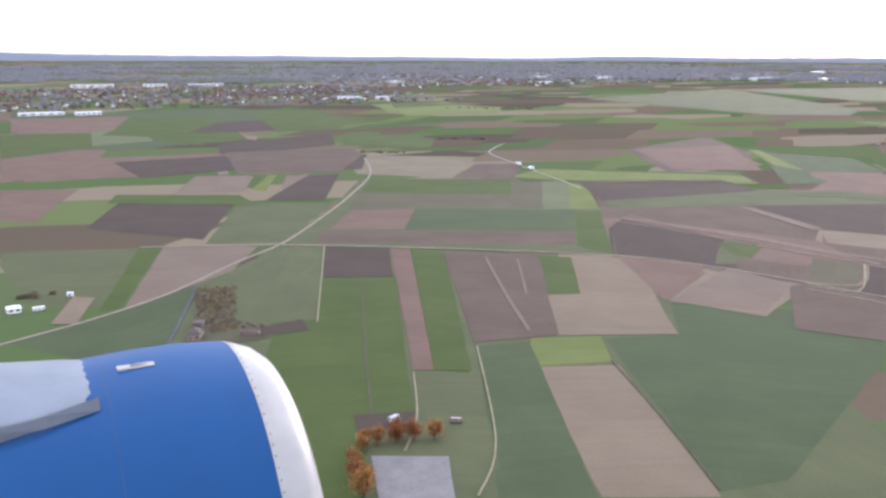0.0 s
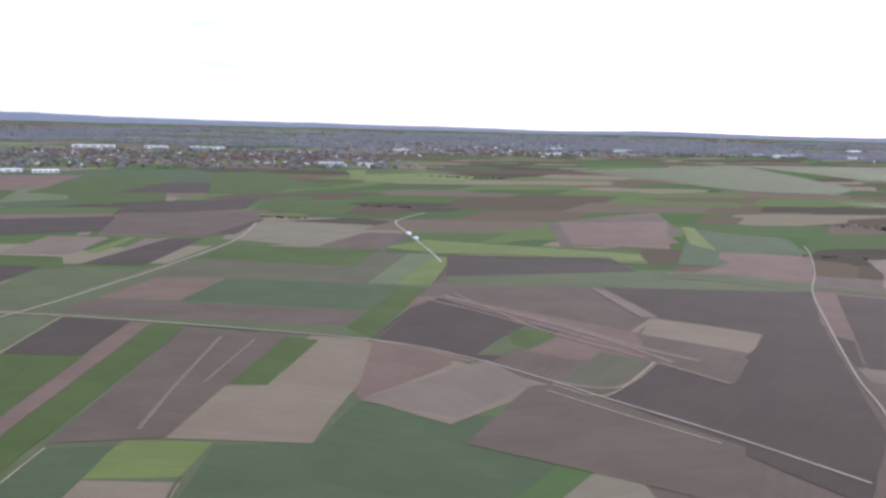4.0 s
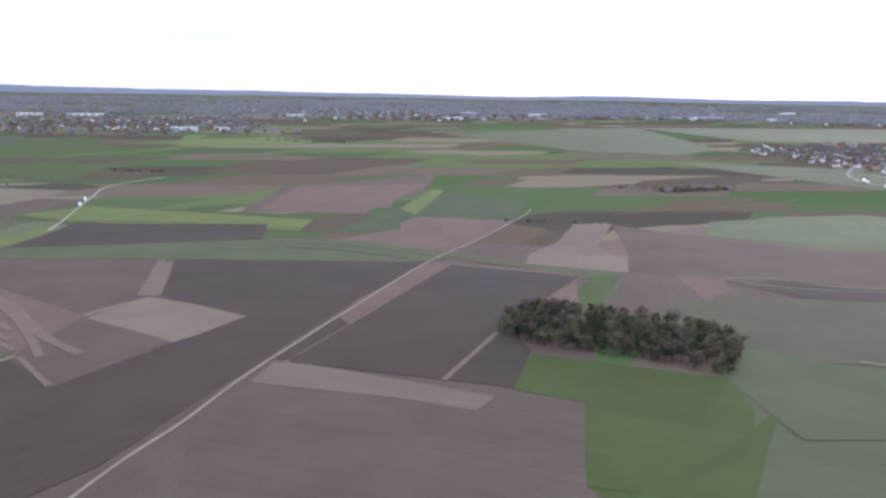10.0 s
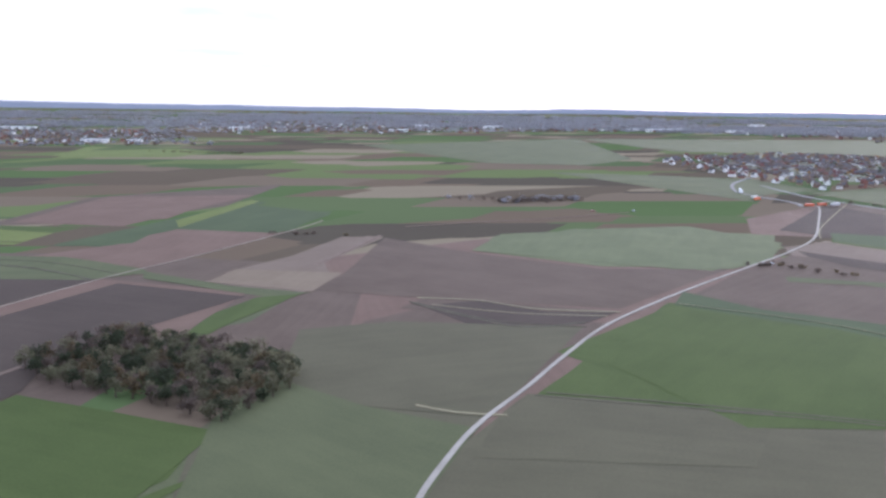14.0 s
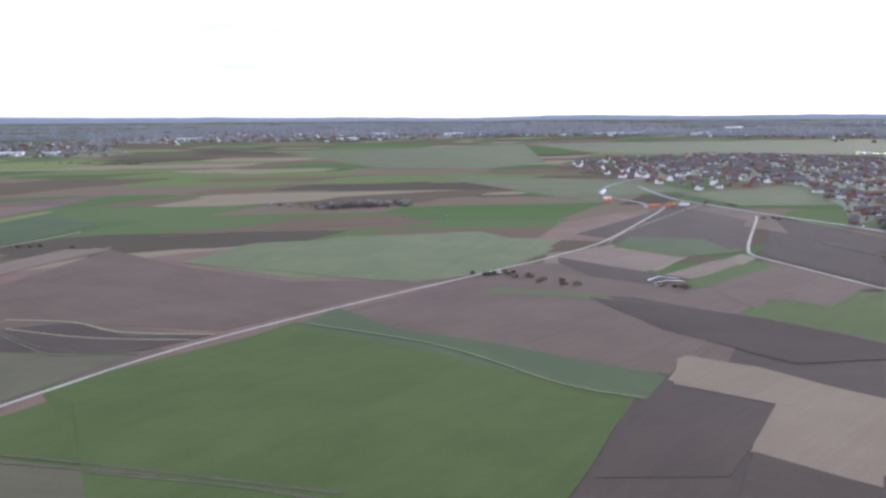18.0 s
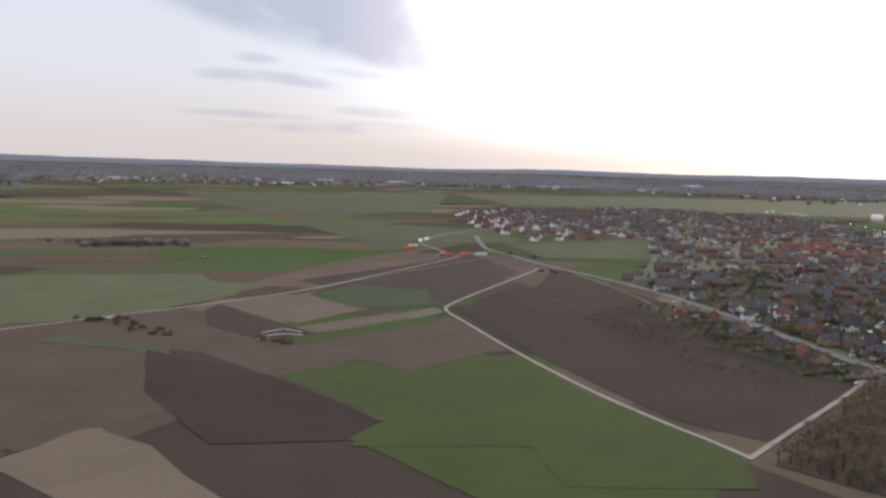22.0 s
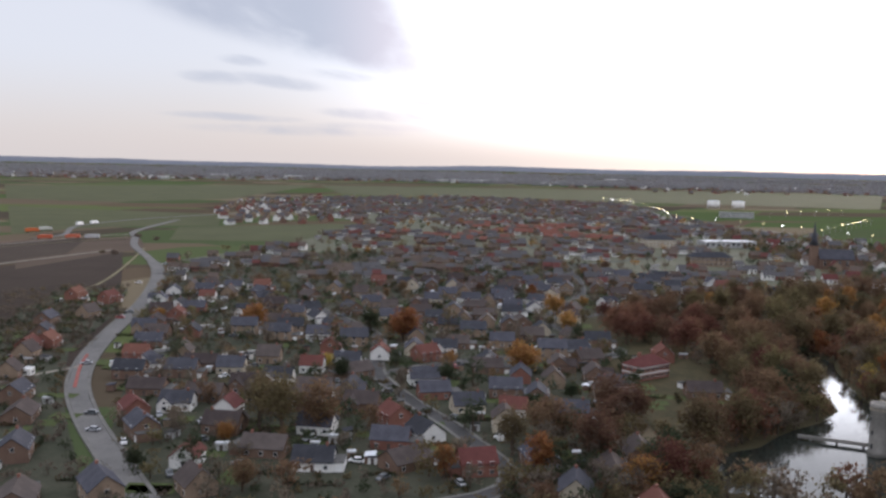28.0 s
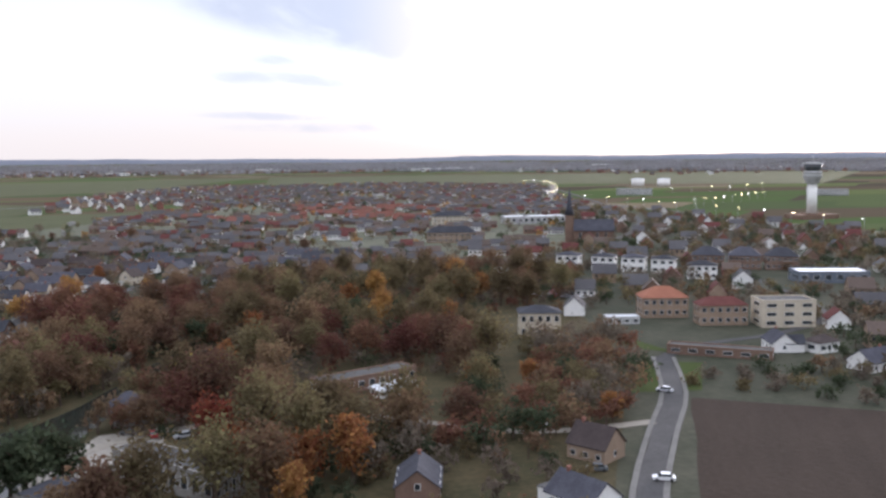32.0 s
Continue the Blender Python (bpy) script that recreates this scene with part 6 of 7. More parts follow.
for x, y, s in ((72, 197, 1.05), (79, 213, 0.75), (84, 215, 0.9), (89, 214, 0.95), (94, 213, 0.95), (99, 211, 0.9), (70, 188, 1.2), (74, 205, 0.8), (81, 217, 0.7), (91, 217, 0.8)):
    plant("orange", x, y, s, "orange trees round a yard")
# ---- castle ----


def castle():
    root = thing("castle", 1222, 108.8, 0.1, 31)
    h, c, rt = 8.6, 3.6, 1.35
    st = WALL["stone"]
    part("keep", boxes((-c, -c, 0, c, c, h - 0.9)), st, root)
    part("parapet", boxes((-c, -c - 0.06, h - 0.898, c, -c + 0.25, h - 0.4), (-c, c - 0.25, h - 0.898, c, c + 0.06, h - 0.4), (-c - 0.06, -c + 0.26, h - 0.898, -c + 0.25, c - 0.26, h - 0.4), (c - 0.25, -c + 0.26, h - 0.898, c + 0.06, c - 0.26, h - 0.4)), st, root)
    part("roof", boxes((-c + 0.3, -c + 0.3, h - 0.89, c - 0.3, c - 0.3, h - 0.8)), ROOF["flat"], root)
    part("lantern", lathe(bmesh.new(), [(0.9, h - 0.8), (0.9, h - 0.2), (0.2, h + 0.4)], 10), ROOF["slate"], root)
    for i, (sx, sy) in enumerate(((-1, -1), (1, -1), (1, 1), (-1, 1))):
        tw = lathe(bmesh.new(), [(rt + 0.2, 0), (rt + 0.05, 1.2), (rt, 1.3), (rt, h - 0.5), (rt + 0.12, h - 0.4), (rt + 0.12, h + 0.35), (rt - 0.2, h + 0.35), (rt - 0.2, h - 0.25), (0.05, h - 0.25)], 28, sx * c, sy * c)
        t = part("corner_tower", tw, st, root, "round crenellated stone tower")
        cb = bmesh.new()
        for q in range(20):
            one = boxes((rt - 0.02, -0.07, h - 0.85, rt + 0.13, 0.07, h - 0.41))
            one.transform(pose(sx * c, sy * c, 0) @ Matrix.Rotation(q * math.tau / 20, 4, "Z"))
            me = bpy.data.meshes.new("corbel")
            one.to_mesh(me)
            one.free()
            cb.from_mesh(me)
            bpy.data.meshes.remove(me)
        tagged(part("corbels", cb, WALL["cream"], t), kind="stuff")
        part("wall_walk", lathe(bmesh.new(), [(rt - 0.22, h - 0.246), (rt - 0.22, h - 0.2), (0.04, h - 0.2)], 20, sx * c, sy * c), ROOF["flat"], t)
        for j in range(3):
            z = 1.9 + j * 2.25
            a = math.atan2(sy, sx)
            for da in (-0.35, 0.35) if j < 2 else (0.0,):
                bm = boxes((rt - 0.1, -0.24, z - 0.45, rt + 0.05, 0.24, z + 0.45, 0), (rt - 0.1, -0.17, z - 0.38, rt + 0.07, 0.17, z + 0.38, 1))
                bm.transform(pose(sx * c, sy * c, 0) @ Matrix.Rotation(a + da, 4, "Z"))
                part("window", bm, [st, GLASS], t)
    for s, axis in ((0, "y"), (1, "y"), (2, "x"), (3, "x")):
        for j in range(3):
            for i in (-0.9, 0.9):
                z = 1.8 + j * 2.25
                bm = bmesh.new()
                if axis == "y":
                    window(bm, i, -c if s == 0 else c, z, 0.7, 1.0, s)
                else:
                    window(bm, -c if s == 2 else c, i, z, 0.7, 1.0, s)
                part("window", bm, [st, GLASS], root)
        pl = boxes((-0.25, -c - 0.14, 0, 0.25, -c, h - 1.0))
        pl.transform(Matrix.Rotation((0, math.pi, -math.pi / 2, math.pi / 2)[s], 4, "Z"))
        part("buttress", pl, st, root)
    for z in (2.9, 5.1):
        part("string_course", boxes((-c, -c - 0.08, z, c, -c - 0.003, z + 0.14), (-c, c + 0.003, z, c, c + 0.08, z + 0.14), (-c - 0.08, -c, z, -c - 0.003, c, z + 0.14), (c + 0.003, -c, z, c + 0.08, c, z + 0.14)), WALL["cream"], root)
    return tagged(root, "pale stone castle with four round towers standing in a moat", "castle")


castle()


def footbridge(x0, y0, x1, y1, width=0.5):
    ln = math.hypot(x1 - x0, y1 - y0)
    root = thing("footbridge", (x0 + x1) / 2, (y0 + y1) / 2, 0.2, math.degrees(math.atan2(y1 - y0, x1 - x0)))
    part("deck", boxes((-ln / 2, -width / 2, 0.35, ln / 2, width / 2, 0.6)), WALL["stone"], root)
    for s in (-1, 1):
        part("parapet", boxes((-ln / 2, s * width / 2 - 0.06, 0.602, ln / 2, s * width / 2 + 0.06, 0.85)), WALL["stone"], root)
    for i in range(3):
        x = (i - 1) * ln / 3
        part("pier", boxes((x - 0.2, -width / 2 + 0.1, -0.1, x + 0.2, width / 2 - 0.1, 0.348)), WALL["stone"], root)
    return tagged(root, "low stone footbridge with plain parapets over a moat", "bridge")


footbridge(1210.5, 121.5, 1219.2, 112.5)
footbridge(1227.0, 106.5, 1231.5, 100.5)


def block(name, x, y, deg, w, d, h, wall, roof, label, category, floors=2, cols=6, hip=0.0, pane=True, z=0.2, band=False):
    """A larger building: walls, a flat roof with an upstand or a hipped roof, rows of windows."""
    root = thing(name, x, y, z, deg)
    part("wall", boxes((-w / 2, -d / 2, 0, w / 2, d / 2, h)), WALL[wall], root)
    if hip:
        bm = bmesh.new()
        o, m = 0.3, min(w, d) / 2
        a = [bm.verts.new(p) for p in ((-w / 2 - o, -d / 2 - o, h + 0.004), (w / 2 + o, -d / 2 - o, h + 0.004), (w / 2 + o, d / 2 + o, h + 0.004), (-w / 2 - o, d / 2 + o, h + 0.004))]
        b = [bm.verts.new(p) for p in ((-w / 2 + m, 0, h + hip), (w / 2 - m, 0, h + hip))] if w > d + 0.5 else [bm.verts.new((0, 0, h + hip))]
        p, q = b[0], b[-1]
        bm.faces.new(a[::-1])
        for f in ((a[0], a[1], q, p), (a[2], a[3], p, q)) if p is not q else ((a[0], a[1], p), (a[2], a[3], p)):
            bm.faces.new(f)
        bm.faces.new((a[1], a[2], q))
        bm.faces.new((a[3], a[0], p))
        part("roof", bm, ROOF[roof], root)
    else:
        rf = part("roof", boxes((-w / 2 + 0.2, -d / 2 + 0.2, h + 0.004, w / 2 - 0.2, d / 2 - 0.2, h + 0.1)), ROOF[roof], root)
        part("parapet", boxes((-w / 2 - 0.05, -d / 2 - 0.05, h + 0.002, w / 2 + 0.05, -d / 2 + 0.18, h + 0.28), (-w / 2 - 0.05, d / 2 - 0.18, h + 0.002, w / 2 + 0.05, d / 2 + 0.05, h + 0.28), (-w / 2 - 0.05, -d / 2 + 0.182, h + 0.002, -w / 2 + 0.18, d / 2 - 0.182, h + 0.28), (w / 2 - 0.18, -d / 2 + 0.182, h + 0.002, w / 2 + 0.05, d / 2 - 0.182, h + 0.28)), PAINT if wall == "white" else WALL[wall], rf)
    if band:
        for z1 in (h - 0.28, h * 0.5 - 0.08):
            part("white_band", boxes((-w / 2 - 0.06, -d / 2 - 0.06, z1, w / 2 + 0.06, -d / 2 - 0.002, z1 + 0.24), (-w / 2 - 0.06, d / 2 + 0.002, z1, w / 2 + 0.06, d / 2 + 0.06, z1 + 0.24), (-w / 2 - 0.06, -d / 2, z1, -w / 2 - 0.002, d / 2, z1 + 0.24), (w / 2 + 0.002, -d / 2, z1, w / 2 + 0.06, d / 2, z1 + 0.24)), PAINT, root)
        for x0 in (-w * 0.25, w * 0.25):
            part("chimney", boxes((x0 - 0.3, -0.3, h + hip * 0.6, x0 + 0.3, 0.3, h + hip + 0.7)), WALL[wall], root)
    if pane:
        for j in range(floors):
            z0 = (j + 0.55) * h / floors
            for s in (0, 1):
                for i in range(cols):
                    part("window", window(bmesh.new(), (i + 0.5) / cols * w - w / 2, -d / 2 if s == 0 else d / 2, z0, w / cols * 0.55, h / floors * 0.45, s), [PAINT, GLASS], root)
            for s in (2, 3):
                for i in range(max(1, cols // 2)):
                    n = max(1, cols // 2)
                    part("window", window(bmesh.new(), -w / 2 if s == 2 else w / 2, (i + 0.5) / n * d - d / 2, z0, d / n * 0.45, h / floors * 0.45, s), [PAINT, GLASS], root)
    return tagged(root, label, category)


block("villa", 1210, 169.5, 16, 9.4, 5.2, 3.1, "brick", "red", "red brick double villa with white bands and a red hipped roof", "house", 2, 6, hip=2.0, band=True)
block("mansion", 1325, 166, -20, 8.0, 6.0, 5.0, "cream", "slate", "pale two-storey mansion with a low slate roof", "house", 2, 5, hip=1.2)
block("park_hall", 1281.5, 138.5, 19, 17, 4.2, 2.2, "brown", "flat", "long low flat-roofed hall in the park", "building", 1, 9)
block("pavilion", 1285, 132.8, 19, 7, 2.6, 1.3, "white", "metal", "white marquee with a pale curved roof", "tent", 1, 4, hip=0.9)
block("canopy", 1347, 172, -18, 7, 3.4, 1.4, "grey", "metal", "open shelter with a pale blue roof", "shelter", 1, 4)
block("school", 1360, 177, -18, 10, 6.5, 4.4, "tan", "orange", "yellow brick school building with a bright orange hipped roof", "school", 2, 6, hip=2.2)
block("school_annex", 1366, 164, -18, 10, 5, 4.2, "tan", "red", "yellow brick school wing with a red tiled roof", "school", 2, 6, hip=1.6)
block("office_block", 1377, 158, -18, 11, 7, 5.4, "cream", "flat", "cream concrete block with long window bands", "building", 3, 3)
block("play_hall", 1347, 137.5, -42, 18, 3.2, 1.5, "brown", "flat", "long low brick shed with a flat roof", "building", 1, 6)
settle("white_wing", 1360, 138, 70)
block("white_barn", 1366, 134, 8, 5, 3.6, 1.9, "white", "brown", "low white annexe with a brown tiled roof", "barn", 1, 3, hip=1.2)
block("stable", 1250.5, 103.5, -54, 17, 4.2, 3.0, "stone", "flat", "long flat-roofed castle wing with tall white windows", "building", 1, 9)
block("stable", 1240, 97, -40, 9, 5, 3.0, "stone", "slate", "castle outbuilding with a low slate roof", "building", 1, 5, hip=0.8)
block("stable", 1232, 95.5, -30, 7, 3.6, 2.2, "stone", "flat", "low flat-roofed stone castle annexe", "building", 1, 4)
block("gatehouse", 1245, 131, 10, 4.4, 3.6, 2.6, "stone", "slate", "small stone gatehouse with a slate roof", "house", 1, 3, hip=1.8)
for i, (x, y) in enumerate(((1388, 254), (1395, 248), (1401, 241), (1380, 262))):
    tagged(block("town_house", x, y, -38, 7, 6, 4.4, "white", "slate", "white modern town house with dark upper storey", "house", 2, 3, hip=1.0), group="white town houses")
for i, (x, y) in enumerate(((1420, 246), (1429, 240), (1438, 234))):
    tagged(block("apartment_block", x, y, -34, 9.5, 6, 4.2, "brown", "slate", "brown brick apartment block with a steep slate roof", "apartments", 2, 6, hip=2.6), group="apartment blocks")
block("town_house", 1404, 226, -30, 8, 6, 4.0, "white", "slate", "white town house with a slate roof", "house", 2, 4, hip=1.2)
block("warehouse", 1432, 207, -22, 19, 9, 3.0, "steel", "metal", "grey-blue warehouse with a pale flat roof", "warehouse", 1, 6)
block("sports_hall", 1450, 443, -10, 32, 11, 3.6, "grey", "metal", "long hall with a pale sheet roof", "hall", 1, 10)
block("town_hall", 1405, 447, -14, 18, 10, 5, "cream", "slate", "pale long building with rows of windows", "building", 3, 9, hip=2.5)
block("town_hall", 1375, 360, -20, 20, 7, 4.2, "tan", "slate", "long brick building with a slate roof", "building", 2, 9, hip=2.5)
block("terminal", 1665, 705, -30, 30, 11, 5, "grey", "flat", "grey flat-roofed office building on the plain", "building", 3, 12)
block("terminal", 1795, 620, -30, 30, 14, 4.5, "grey", "flat", "low flat-roofed office building on the plain", "building", 3, 12)
for x, y, deg, w, d, h in ((1935, 1968, 20, 150, 30, 10), (1870, 2010, 20, 40, 26, 8), (2100, 1900, 10, 60, 24, 7), (200, 2190, -5, 105, 26, 9), (330, 2170, -3, 60, 24, 9), (440, 2160, -3, 90, 26, 8),
                           (60, 1420, 5, 70, 20, 6), (120, 1405, 5, 40, 20, 6), (580, 1600, -10, 50, 20, 7), (640, 1590, -10, 30, 18, 6), (900, 2150, 0, 50, 22, 8), (1400, 2280, 15, 80, 24, 9), (1560, 2200, 15, 70, 24, 9), (2520, 2320, 20, 90, 26, 9), (1230, 1990, 8, 46, 22, 8)):
    tagged(block("distant_hall", x, y, deg, w * 0.85, d * 0.7, h * 0.6, "white", "metal", "long white hall far out on the plain", "warehouse", 1, 5, z=0.02), group="distant white halls")


def storage_tank(x, y, r, h):
    root = thing("storage_tank", x, y)
    part("shell", lathe(bmesh.new(), [(r, 0), (r, h)], 32), WALL["white"], root)
    part("roof", lathe(bmesh.new(), [(r + 0.2, h + 0.004), (r + 0.2, h + 0.3), (0.5, h + r * 0.12)], 32), ROOF["metal"], root)
    part("stair", boxes((r, -0.5, 0, r + 0.6, 0.5, h)), STEEL, root)
    return tagged(root, "white round fuel storage tank", "storage tank", group="fuel tanks")


storage_tank(1776, 885, 6.8, 8)
storage_tank(1798, 869, 6.8, 8)


def control_tower():
    root = thing("control_tower", 1598, 408)
    part("base_building", boxes((-12, -7, 0, 12, 7, 2.4), (-4, -4, 2.402, 4, 4, 3.0)), WALL["brown"], root)
    part("shaft", lathe(bmesh.new(), [(2.7, 3.004), (2.5, 19)], 24), WALL["white"], root)
    for i, (r, z, hh, m) in enumerate(((3.6, 19.0, 1.4, "grey"), (4.3, 20.6, 1.2, "grey"), (4.8, 22.0, 1.6, "grey"), (4.8, 24.0, 1.4, "grey"))):
        part("deck", lathe(bmesh.new(), [(r, z), (r, z + hh), (r - 1.2, z + hh + 0.15), (r - 1.2, z + hh + 0.4)], 24), WALL[m], root)
    cab = part("cab", lathe(bmesh.new(), [(3.9, 25.6), (4.8, 29.2)], 16), GLASS, root, "dark glazed control cab")
    part("cab_roof", lathe(bmesh.new(), [(5.0, 29.25), (5.0, 29.8), (2.0, 30.2)], 16), WALL["grey"], cab)
    part("mast", lathe(bmesh.new(), [(0.2, 30.2), (0.1, 34)], 8), STEEL, root)
    return tagged(root, "tall white airport control tower with a dark glazed cab", "control tower")


control_tower()


def church():
    root = thing("church", 1423, 339, 0.2, -25)
    part("nave", prism(bmesh.new(), [(-3.5, 0), (3.5, 0), (3.5, 5), (0, 9), (-3.5, 5)], -2, 14), WALL["brown"], root)
    part("nave_roof", prism(prism(bmesh.new(), [(-3.9, 4.7), (0, 9.1), (0, 9.35), (-3.9, 4.95)], -2.2, 14.2), [(0, 9.1), (3.9, 4.7), (3.9, 4.95), (0, 9.35)], -2.2, 14.2), ROOF["slate"], root)
    part("bell_tower", boxes((-5.4, -1.7, 0, -2.1, 1.7, 11)), WALL["brown"], root)
    part("spire", lathe(bmesh.new(), [(2.2, 11.004), (1.2, 14), (0.08, 22)], 8, -3.75, 0), ROOF["slate"], root)
    for i in range(4):
        part("window", window(bmesh.new(), 0.5 + i * 3.4, -3.5, 3, 1.0, 2.4, 0), [PAINT, GLASS], root)
    return tagged(root, "brown brick church with a slender slate spire", "church")


church()

# ---- farm buildings and yards of the first fields ----
block("farmhouse", 58, 326, 70, 6, 4.6, 2.2, "tan", "brown", "farmhouse with a brown tiled roof beside trees", "house", 1, 4, hip=2.2)
block("shed", 62, 340, 70, 5, 3.6, 1.8, "brown", "flat", "brown farm shed beside trees", "shed", 1, 2)
block("shed", 0, 389, 10, 5, 4, 2.0, "white", "metal", "white tin shed with a round roof", "shed", 1, 2, hip=0.8)
block("shed", 22, 405, -20, 2.5, 1.4, 1.4, "white", "metal", "small white hut on a farm", "shed", 1, 1)
block("shed", 9, 388, 5, 4.5, 1.2, 1.2, "white", "metal", "low white greenhouse frame", "shed", 1, 3)
block("hut", 109.5, 219, -28, 3.2, 1.4, 1.1, "brown", "metal", "small brown hut with a pale flat roof in a field", "shed", 1, 2)
block("shed", 94, 227.5, 20, 3.2, 1.2, 1.2, "grey", "metal", "small grey lean-to shed", "shed", 1, 2)
sheet("yard_concrete", [(80, 209), (98, 200), (89, 178), (73, 186)], surface("pale_concrete", (0.115, 0.108, 0.103), (0.16, 0.15, 0.144), big=0.15, fine=1.5), 0.232, "pale grey concrete yard", "yard", wob=0.2)
sheet("yard_soil", [(23, 404), (31, 398), (21, 362), (12, 366)], FIELD["tan"], 0.232, "tan bare earth riding yard", "yard", wob=0.2)
sheet("yard_plot", [(85, 236), (102, 231), (98, 222), (82, 224)], FIELD["plough_dark"], 0.272, "fenced dark earth plot", "yard", wob=0.2)
sheet("yard_scrub", [(71, 394), (88, 393), (80, 360), (74, 341), (86, 328), (84, 316), (66, 316), (55, 322), (62, 350)], FIELD["fallow"], 0.22, "rough brown scrub round a farmhouse", "ground", wob=1.0)
block("shed", 77, 322, -22, 7, 2.2, 1.4, "brown", "flat", "long brown farm shed beside a yard", "shed", 1, 4)
sheet("yard_farm", [(80, 328), (100, 333), (98, 318), (78, 318)], FIELD["plough_dark"], 0.238, "dark farm yard", "yard", wob=0.2)


# ---- gardens of the near houses ----


GARDEN_BED = surface("dug_garden_soil", (0.05, 0.038, 0.03), (0.082, 0.064, 0.05), big=0.4, fine=2.5)


def gardens():
    r = np.random.default_rng(61)
    near = [(a, b) for a, b, s in TAKEN if 4 <= s < 8 and 1066 < a < 1290 and 110 < b < 330]
    hedge = []
    for i, (x, y) in enumerate(near):
        for _ in range(5):
            a, d = float(r.uniform(0, math.tau)), float(r.uniform(5, 9))
            px, py = x + d * math.cos(a), y + d * math.sin(a)
            if inside((px, py), MOAT) or road_gap(px, py)[0] < 2.4 or any(math.hypot(px - q[0], py - q[1]) < 4.2 for q in near):
                continue
            kind, deg = r.random(), E + float(r.choice([0, 90])) + float(r.normal(0, 6))
            if kind < 0.3:
                bm = boxes((-float(r.uniform(2, 4)), -1.6, 0, float(r.uniform(2, 4)), 1.6, 0.012))
                ob = part("lawn", bm, LAWN, None)
                ob.matrix_world = pose(px, py, 0.232 + 0.0007 * i, 0, 0, deg)
                tagged(ob, "small green garden lawn behind a house", "lawn", kind="structure")
            elif kind < 0.58:
                w, q, h = float(r.uniform(1.2, 2.4)), float(r.uniform(1.0, 1.6)), float(r.uniform(1.0, 1.3))
                root = thing("garden_shed", px, py, 0.22, deg)
                wall = str(r.choice(["brown", "grey", "white", "tan"]))
                part("wall", boxes((-w / 2, -q / 2, 0, w / 2, q / 2, h)), WALL[wall], root)
                part("roof", prism(bmesh.new(), [(-q / 2 - 0.1, h + 0.003), (q / 2 + 0.1, h + 0.003), (q / 2 + 0.1, h + 0.08), (-q / 2 - 0.1, h + 0.3)], -w / 2 - 0.1, w / 2 + 0.1), ROOF[str(r.choice(["flat", "slate", "metal"]))], root)
                part("door", boxes((-0.25, -q / 2 - 0.03, 0, 0.25, -q / 2 + 0.02, 0.95)), DOOR, root)
                tagged(root, {"brown": "brown garden shed with a sloping roof", "grey": "grey garden shed with a sloping roof", "white": "white garden shed with a sloping roof", "tan": "tan garden shed with a sloping roof"}[wall], "shed", group="garden sheds")
            else:
                ln = float(r.uniform(4, 9))
                c, s = math.cos(radians(deg)), math.sin(radians(deg))
                hedge += [(px + c * u, py + s * u) for u in np.arange(-ln / 2, ln / 2, 0.7)]
    # long hedged plots running back from the village road
    for i in range(13):
        y = 196 + 10.4 * i + float(r.uniform(-1.5, 1.5))
        edge = min((p.x for p in ROADS[0][0] if abs(p.y - y) < 8), default=1088) - 5
        x0 = edge - float(r.uniform(14, 26))
        for x, q, h in ((x0, y, 5.2), (x0 + 3, y + 5.2, 4.4)):
            if r.random() < 0.75:
                ob = part("lawn", boxes((0, -h / 2 + 0.4, 0, float(r.uniform(7, 12)), h / 2 - 0.4, 0.012)), LAWN if r.random() < 0.6 else GARDEN_BED, None)
                ob.matrix_world = pose(x, q, 0.236 + 0.0011 * i, 0, 0, -4)
                tagged(ob, "long narrow garden plot behind a hedge", "lawn", kind="structure")
        hedge += [(u, y - 2.7 - 0.07 * (u - x0)) for u in np.arange(x0, edge - float(r.uniform(1, 6)), 0.6)]
    woods("clipped_hedges", "clipped dark hedges between garden plots", hedge, ["green", "green", "olive"], 1.0, 0.6, n=26, size=0.2, category="hedge")
    for x0, y0, x1, y1 in ((1119, 214, 1131, 218), (1112, 252, 1124, 255), (1099, 222, 1108, 225), (1190, 252, 1201, 250)):
        ln = math.hypot(x1 - x0, y1 - y0)
        root = thing("garden_wall", (x0 + x1) / 2, (y0 + y1) / 2, 0.2, math.degrees(math.atan2(y1 - y0, x1 - x0)))
        part("wall", boxes((-ln / 2, -0.12, 0, ln / 2, 0.12, 0.8)), WALL["grey"], root)
        part("coping", boxes((-ln / 2 - 0.05, -0.17, 0.802, ln / 2 + 0.05, 0.17, 0.88)), WALL["white"], root)
        tagged(root, "long low pale garden wall between plots", "wall")


gardens()

FILM = surface("white_crop_film", (0.42, 0.42, 0.41), (0.55, 0.55, 0.54), big=0.3, fine=2, rough=0.4)
road("crop_film", 0.4, FILM, "white plastic film laid along a field", (911, 314), (920, 320), (925, 313), z=0.27)
ROADS.pop()
road("crop_film", 0.4, FILM, "white plastic film laid along a field", (910, 308), (918, 311), (924, 307), z=0.27)
ROADS.pop()
road("crop_film", 0.4, FILM, "white plastic film laid along a field", (908, 304), (912, 304), z=0.27)
ROADS.pop()

road("cycle_path", 0.7, surface("red_asphalt", (0.2, 0.07, 0.06), (0.27, 0.1, 0.085), big=0.3, fine=2), "short red asphalt cycle path beside a road", (1087.6, 226.0), (1086.2, 211.2), (1085.6, 193.1), z=0.35)
ROADS.pop()

block("shed", 1075, 208, -22, 3.2, 2.2, 1.3, "white", "metal", "small white garage with a pale flat roof", "shed", 1, 1)

# ---- vehicles ----


